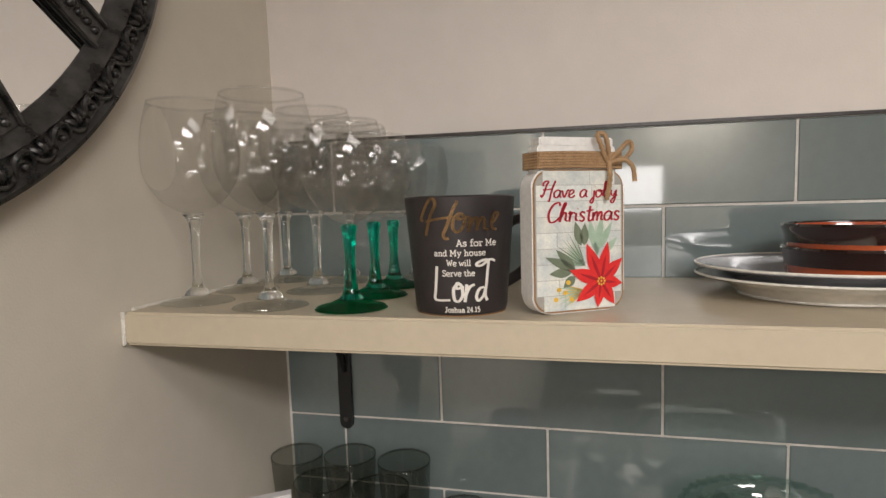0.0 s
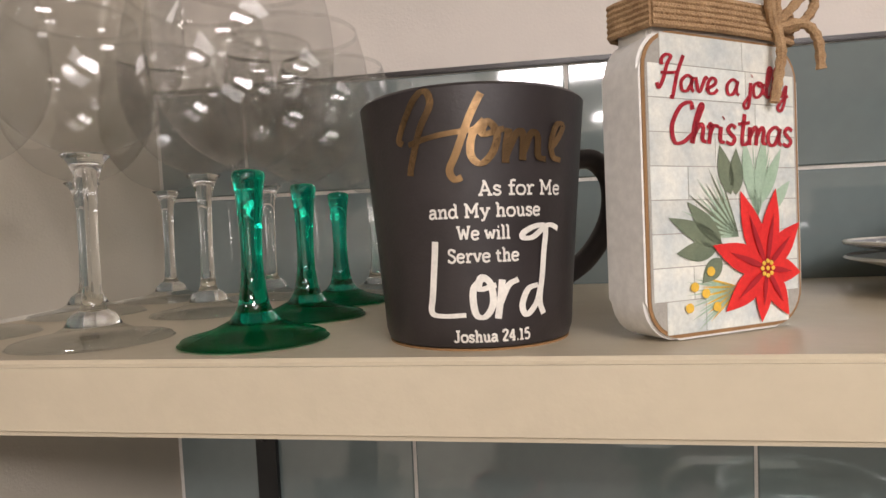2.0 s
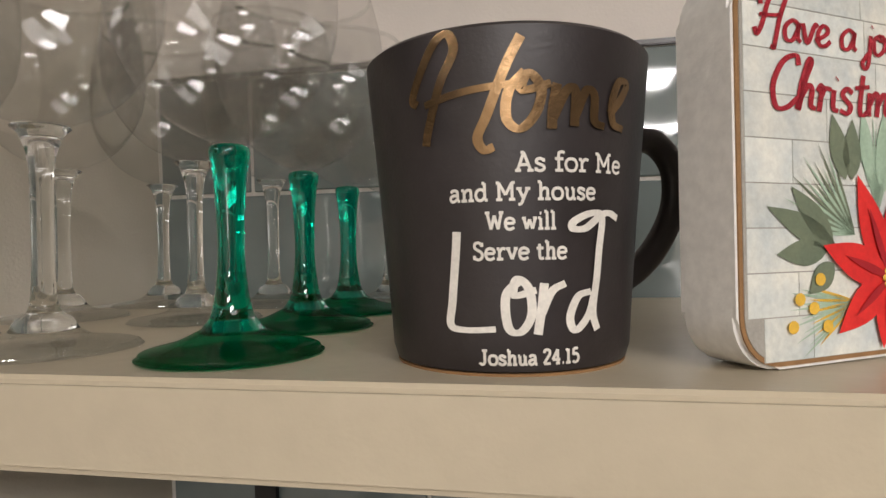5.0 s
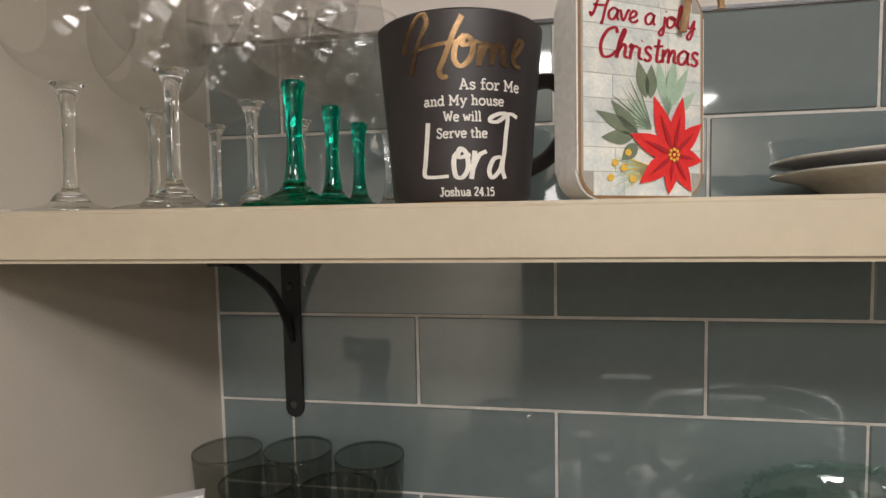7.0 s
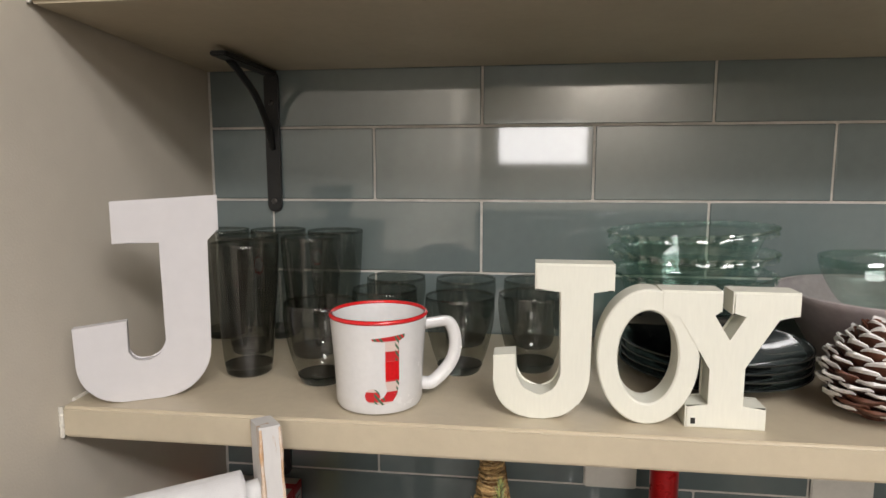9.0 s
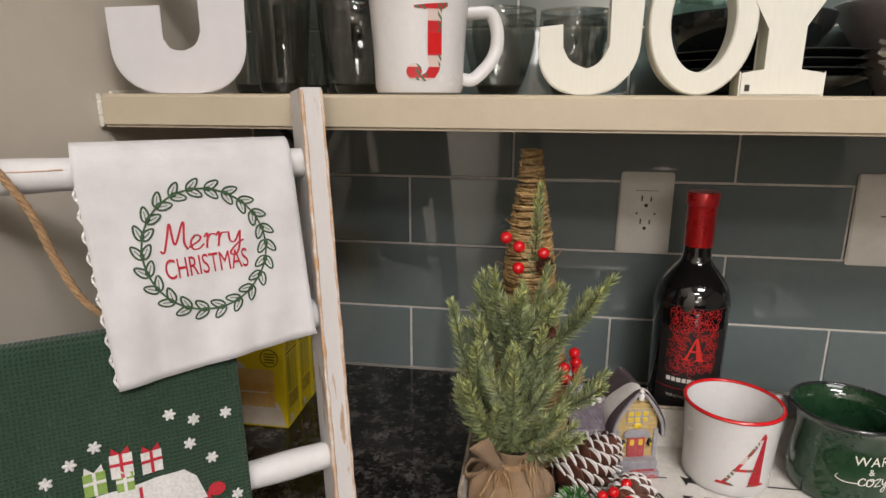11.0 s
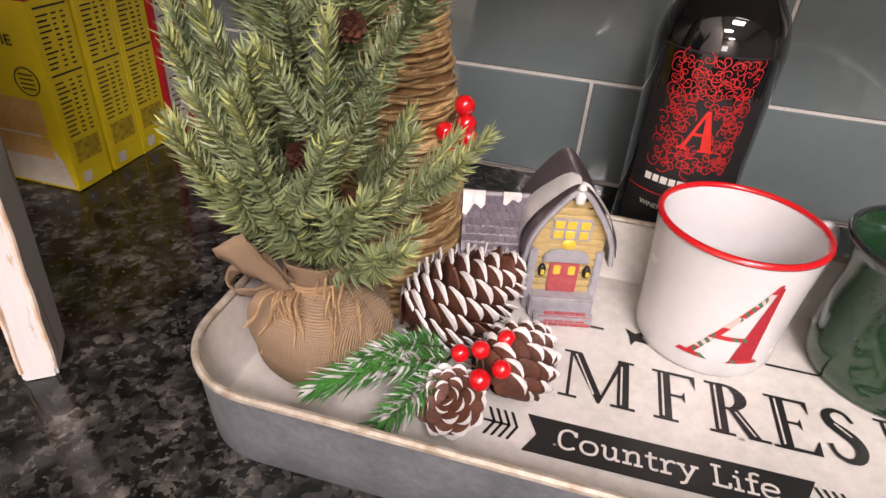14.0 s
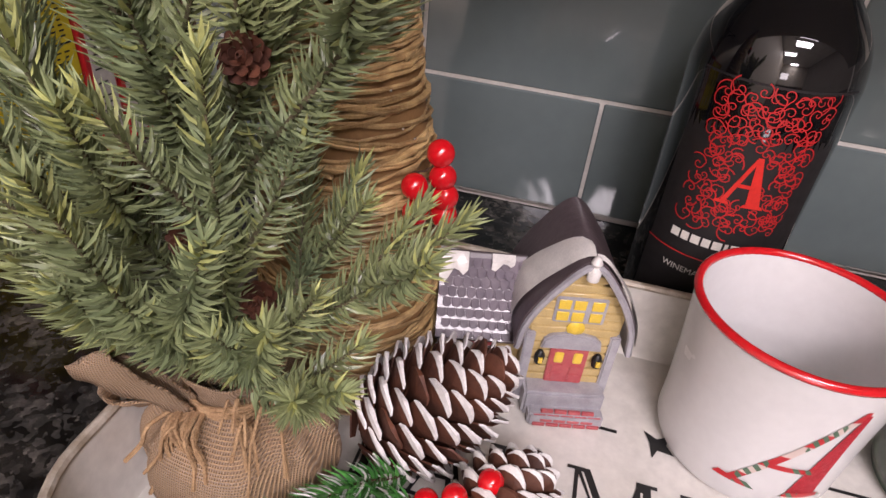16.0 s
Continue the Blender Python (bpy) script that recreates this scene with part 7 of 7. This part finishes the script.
# ---- wicker cone tree ----
def wicker_tree():
    g = thing("wicker_cone", "brown twig cone tree with red berries", "decoration", pose(0.4335, -0.2335, BASE))
    rng = random.Random(21)
    Ht = 0.372
    rad = lambda z: 0.0475 * (1 - min(1.0, max(0.0, z / Ht)) ** 1.12) * (1 - 0.06 * math.sin(z * 40)) + 0.0082
    lean = lambda z: Vector((-0.0045 * (z / Ht) ** 2, -0.010 * (z / Ht) ** 2, 0))
    part("core", lathe(bmesh.new(), [(0.0, 0.0)] + [(rad(Ht * k / 20) - 0.0012, Ht * k / 20) for k in range(21)] + [(0, Ht)], 28), mat("dark_wicker", (0.26, 0.14, 0.05), None, 60, 0.8), g)
    for s in range(14):
        z, a = Ht * s / 14.0, rng.uniform(0, 6.28)
        for loop in range(14):
            pts = []
            tilt, ta = rng.uniform(-0.17, 0.17), rng.uniform(0, 6.28)
            z0 = z + Ht / 14 * loop / 14 + rng.uniform(-0.002, 0.002)
            for i in range(31):
                t = i / 30
                an = a + t * 6.9
                zz = max(0.002, min(Ht, z0 + 0.007 * t + rad(z0) * tilt * math.sin(an + ta)))
                r = rad(zz) + rng.uniform(-0.0008, 0.002) + 0.0008 * math.sin(an * 3 + loop)
                pts.append(Vector((r * math.cos(an), r * math.sin(an), zz)) + lean(zz))
            part("vine", tube(bmesh.new(), pts, [rng.uniform(0.0007, 0.0014)] * 31, 5, True, 1.0), M_WICKER, g)
    bm = bmesh.new()
    for k in range(26):
        a, zz = rng.uniform(0, 6.28), rng.uniform(0.01, Ht * 0.8)
        p = Vector((rad(zz) * math.cos(a), rad(zz) * math.sin(a), zz))
        d = Vector((math.cos(a + rng.uniform(-1.2, 1.2)), math.sin(a + rng.uniform(-1.2, 1.2)), rng.uniform(-0.6, 0.9)))
        tube(bm, smooth_line([p, p + d * 0.008, p + d * 0.014 + Vector((0, 0, rng.uniform(-0.004, 0.004)))], 3), 0.00045, 4)
    part("loose_twigs", bm, M_WICKER, g)
    bm = bmesh.new()
    for k in range(150):
        a, zz = rng.uniform(0, 6.28), rng.uniform(0.005, Ht)
        r = rad(zz) + 0.0018
        bmesh.ops.create_icosphere(bm, subdivisions=1, radius=rng.uniform(0.0004, 0.0009), matrix=Matrix.Translation(Vector((r * math.cos(a), r * math.sin(a), zz)) + lean(zz)))
    tagged(part("glitter", bm, M_GLINT, g), kind="stuff")
    for x, y, z in ((0.051, -0.022, 0.152), (0.053, -0.0225, 0.141), (0.041, -0.0255, 0.135), (0.055, -0.0235, 0.132), (0.0425, -0.0265, 0.122), (0.055, -0.0225, 0.122), (-0.0265, -0.052, 0.287), (-0.0135, -0.048, 0.277), (-0.013, -0.058, 0.257), (0.012, -0.036, 0.268)):
        b = berry(Vector((x, y, z)), 0.0064, g)
        part("berry_stem", tube(bmesh.new(), smooth_line([Vector((x, y, z)), Vector((x * 0.85, y * 0.85, z - 0.012)), Vector((x * 0.4, y * 0.5, z - 0.02))], 3), 0.0005, 5), M_BARK, b)
    part("pine_sprig", sprig([(0.002, -0.026, 0.235), (0.004, -0.03, 0.28), (0.006, -0.024, 0.335)], 0.0165, 190, 77), M_BARK, g, "green pine sprig", smooth=False, mats=(M_NEEDLE, M_TIP))
    cone_part("small_cone", aim((0.012, -0.027, 0.252), (0.3, -0.9, 0.3)), 0.017, 0.0105, 5, 8, g, "tiny brown cone", False, snow=0.1, frosted=0.0)


wicker_tree()


# ---- small pine tree in burlap ----
def pine_tree():
    X, Y = 0.4205, -0.333
    g = thing("mini_pine_tree", "artificial mini pine tree in a burlap sack", "artificial tree", pose(X, Y, BASE))
    rng = random.Random(5)
    bm = bmesh.new()
    prof = spline_profile([(0.0, 0.0005), (0.026, 0.0005), (0.037, 0.008), (0.0415, 0.022), (0.037, 0.038), (0.023, 0.0485), (0.0165, 0.054), (0.018, 0.06), (0.021, 0.066), (0.02, 0.067), (0.013, 0.058), (0.0, 0.056)], 4)
    lathe(bm, prof, 72)
    for v in bm.verts:
        a, z = math.atan2(v.co.y, v.co.x), v.co.z
        k = 1 + 0.05 * math.sin(9 * a + 2 * math.sin(2 * a)) * min(1, z / 0.03) + 0.035 * math.sin(4 * a + 1)
        k *= 1.04
        v.co.x, v.co.y, v.co.z = v.co.x * k + 0.001, v.co.y * k, v.co.z * 1.22
    part("burlap_sack", bm, M_BURLAP, g)
    loops = (([(-0.008, -0.021, 0.063), (-0.017, -0.03, 0.08), (-0.025, -0.04, 0.098), (-0.03, -0.04, 0.104), (-0.031, -0.033, 0.098), (-0.022, -0.023, 0.082), (-0.01, -0.016, 0.066)], 0.0095, (0.8, 0.1, 0.55)),
             ([(-0.012, -0.014, 0.062), (-0.028, -0.02, 0.074), (-0.041, -0.024, 0.072), (-0.046, -0.022, 0.058), (-0.04, -0.016, 0.05), (-0.024, -0.01, 0.056)], 0.008, (0.2, -0.6, 0.75)))
    for pts, w, way in loops:
        bm = bmesh.new()
        prev = None
        for i, p in enumerate(smooth_line(pts, 6)):
            side = Vector(way).normalized() * w * (0.35 + 0.8 * math.sin(math.pi * min(1.0, i / 36)))
            row = [bm.verts.new(p + side * s + Vector((0, 0, 0.0012 * math.sin(i + 3 * s)))) for s in (-1, -0.3, 0.4, 1)]
            if prev:
                for k in range(3):
                    bm.faces.new((prev[k], prev[k + 1], row[k + 1], row[k]))
            prev = row
        ob = part("burlap_loop", bm, M_BURLAP, g)
        mod = ob.modifiers.new("thickness", "SOLIDIFY")
        mod.thickness = 0.0012
    bm = bmesh.new()
    for k in range(4):
        zz = 0.0625 + 0.0016 * k
        tube(bm, [(0.0195 * math.cos(i * 0.3) + 0.0005, 0.0195 * math.sin(i * 0.3), zz + 0.0008 * math.sin(i + k)) for i in range(22)], 0.0011, 6)
    for k in range(14):
        p = Vector((rng.uniform(-0.014, -0.002), -0.0195, 0.064))
        d = Vector((rng.uniform(-0.012, 0.012), rng.uniform(-0.02, -0.012), rng.uniform(-0.03, -0.012)))
        tube(bm, smooth_line([p, p + d * 0.4 + Vector((0, -0.006, 0.006)), p + d * 0.8, p + d * 1.1 + Vector((rng.uniform(-0.004, 0.004), 0.001, -0.004))], 4), rng.uniform(0.0006, 0.0012), 5)
    for k in range(10):
        p = Vector((rng.uniform(0.008, 0.03), -0.018 + rng.uniform(-0.006, 0.006), 0.067))
        d = Vector((rng.uniform(0.0, 0.02), rng.uniform(-0.016, -0.006), rng.uniform(-0.02, 0.01)))
        tube(bm, smooth_line([p, p + d * 0.5 + Vector((0, 0, 0.006)), p + d + Vector((0, -0.004, -0.006))], 4), rng.uniform(0.0005, 0.0009), 5)
    part("jute_tie", bm, M_TWINE, g)
    part("trunk", tube(bmesh.new(), smooth_line([(0, 0, 0.04), (-0.001, 0.001, 0.1), (-0.003, 0.0, 0.17), (0.002, 0.002, 0.225)], 6), [0.0042 - 0.0001 * k for k in range(19)], 8), M_BARK, g)

    limbs = (
        # start height, tip east, tip north, tip height, how far it bows out
        (0.074, 0.002, -0.066, 0.196, 0.2), (0.08, 0.026, -0.03, 0.218, 0.16), (0.076, -0.04, -0.054, 0.170, 0.2), (0.074, -0.052, -0.028, 0.146, 0.2),
        (0.082, 0.09, 0.0105, 0.162, 0.1), (0.07, 0.064, -0.032, 0.114, 0.16), (0.088, -0.06, -0.022, 0.238, 0.26), (0.1, -0.032, -0.034, 0.226, 0.2),
        (0.078, 0.04, 0.045, 0.155, 0.2), (0.08, -0.045, 0.04, 0.165, 0.2), (0.078, 0.046, -0.044, 0.146, 0.14),
        (0.16, -0.021, -0.024, 0.272, 0.1), (0.165, 0.006, -0.034, 0.252, 0.1), (0.15, 0.086, -0.012, 0.265, 0.06), (0.16, 0.044, -0.014, 0.254, 0.1),
        (0.16, 0.03, 0.035, 0.26, 0.1), (0.155, -0.04, 0.03, 0.24, 0.1),
    )
    n = 0
    for z0, ex, ey, ez, bow in limbs:
        p0, p2 = Vector((0, 0, z0)), Vector((ex, ey, ez))
        run = p2 - p0
        length = run.length
        mid = p0 + run * 0.5 + Vector((ex, ey, 0)) * bow * 0.5 - Vector((0, 0, length * bow * 0.3))
        limb = part("branch", sprig([p0, mid, p2], 0.0158, int(length * 2500), n, 0.0009, tipped=0.1, spread=60), M_TWIG, g, smooth=False, mats=(M_NEEDLE, M_TIP))
        n += 1
        across = run.cross(Vector((0, 0, 1))).normalized()
        for f, s in ((0.42, -1), (0.6, 1)):
            q = p0.lerp(mid, f * 2) if f < 0.5 else mid.lerp(p2, f * 2 - 1)
            d = ((p2 - mid).normalized() * 0.85 + across * s * 0.55 + Vector((0, 0, rng.uniform(-0.05, 0.25)))).normalized()
            l = length * (0.6 - 0.45 * f) * rng.uniform(0.9, 1.2)
            part("twig", sprig([q, q + d * l * 0.5, q + d * l + Vector((0, 0, 0.12 * l))], 0.0145, int(l * 2700), 100 + n, 0.0008, tipped=0.12, spread=60), M_TWIG, limb, smooth=False, mats=(M_NEEDLE, M_TIP))
            n += 1
    for p, s in (((0.0, -0.01, 0.145), 1), ((0.03, -0.014, 0.212), 2), ((0.02, -0.004, 0.12), 3), ((-0.016, -0.012, 0.165), 4)):
        cone_part("tiny_cone", aim(p, (0.2, -0.8, 0.4)), 0.012, 0.0075, 4, 30 + s, g, "tiny brown cone", False, snow=0.1, frosted=0.0)


pine_tree()


# ---- pine cone pick ----
def pick():
    g = thing("pinecone_pick", "frosted pine cones with red berries and snowy sprigs", "decoration", pose(0.514, -0.329, BASE))
    cone_part("large_cone", aim((-0.0426, 0.016, 0.0205), (0.74, 0.42, 0.5), 40), 0.085, 0.0345, 12, 1, g, "large frosted cone", snow=0.12, lift0=24, lift1=58, lip=0.12)
    cone_part("side_cone", aim((0.022, -0.02, 0.0235), (0.4, 0.8, 0.25), 10), 0.05, 0.026, 8, 2, g, "medium frosted cone", snow=0.12, lift0=24, lift1=58, lip=0.12)
    cone_part("flower_cone", aim((0.0005, -0.0285, 0.0115), (-0.12, -0.62, 0.8)), 0.024, 0.021, 5, 5, g, "small open frosted cone", blunt=0.8, snow=0.16, lift0=-4, lift1=30, lip=0.05)
    for x, y, z, r in ((0.023, -0.006, 0.0485, 0.0057), (0.010, -0.014, 0.0435, 0.0056), (-0.001, -0.018, 0.041, 0.0054), (0.024, -0.023, 0.041, 0.0057), (0.0135, -0.030, 0.036, 0.0064)):
        b = berry(Vector((x, y, z)), r, g)
        part("berry_stem", tube(bmesh.new(), smooth_line([Vector((x, y, z)), Vector((x * 0.9, y * 0.8, z - 0.008)), Vector((0.012, -0.006, 0.02))], 4), 0.0006, 5), M_BARK, b)
    for k, (pts, needle) in enumerate(((((-0.01, -0.008, 0.024), (-0.038, -0.034, 0.036), (-0.07, -0.062, 0.034)), 0.0215), (((-0.008, -0.01, 0.02), (-0.02, -0.042, 0.026), (-0.034, -0.08, 0.026)), 0.0185), (((-0.014, 0.006, 0.02), (-0.032, -0.02, 0.04), (-0.05, -0.046, 0.046)), 0.015))):
        part("fir_sprig", sprig(pts, needle, 300, 60 + k, 0.0009, 0.0, 0.26, 48), M_BARK, g, smooth=False, mats=(M_FIR, M_SNOW))


pick()


# ---- tiles ----
backing = setting("backsplash", box(bmesh.new(), (0.0008, 0.0022, COUNTER + 0.0004), (XR, 0.0079, 1.953)), M_GROUT, "grey-green glazed tiles with pale grout joints", "tiled wall")


def tile_mesh(w, h):
    bm = box(bmesh.new(), (-w / 2, 0.0, -h / 2), (w / 2, 0.0068, h / 2), 0.0011, 1)
    me = bpy.data.meshes.new("tile")
    bmesh.ops.recalc_face_normals(bm, faces=bm.faces)
    bm.to_mesh(me)
    bm.free()
    me.materials.append(M_TILE)
    return me


rng = random.Random(7)
PITCH, ROW, GAP = 0.3075, 0.1038, 0.0034
shared = {}
for row in range(10):
    first = 0.248 if row % 2 == 0 else 0.0945
    edges = [0.0035] + [first + PITCH * k for k in range(8)]
    for x0, x1 in zip(edges, edges[1:]):
        w, h = x1 - x0 - GAP, ROW - GAP
        key = (round(w, 4), round(h, 4))
        if key not in shared:
            shared[key] = tile_mesh(*key)
        ob = new("tile", shared[key])
        ob.parent = backing
        ob.matrix_world = pose((x0 + x1) / 2, 0.0, COUNTER + 0.0006 + ROW * (row + 0.5), rng.uniform(-0.3, 0.3), 0, rng.uniform(-0.2, 0.2))
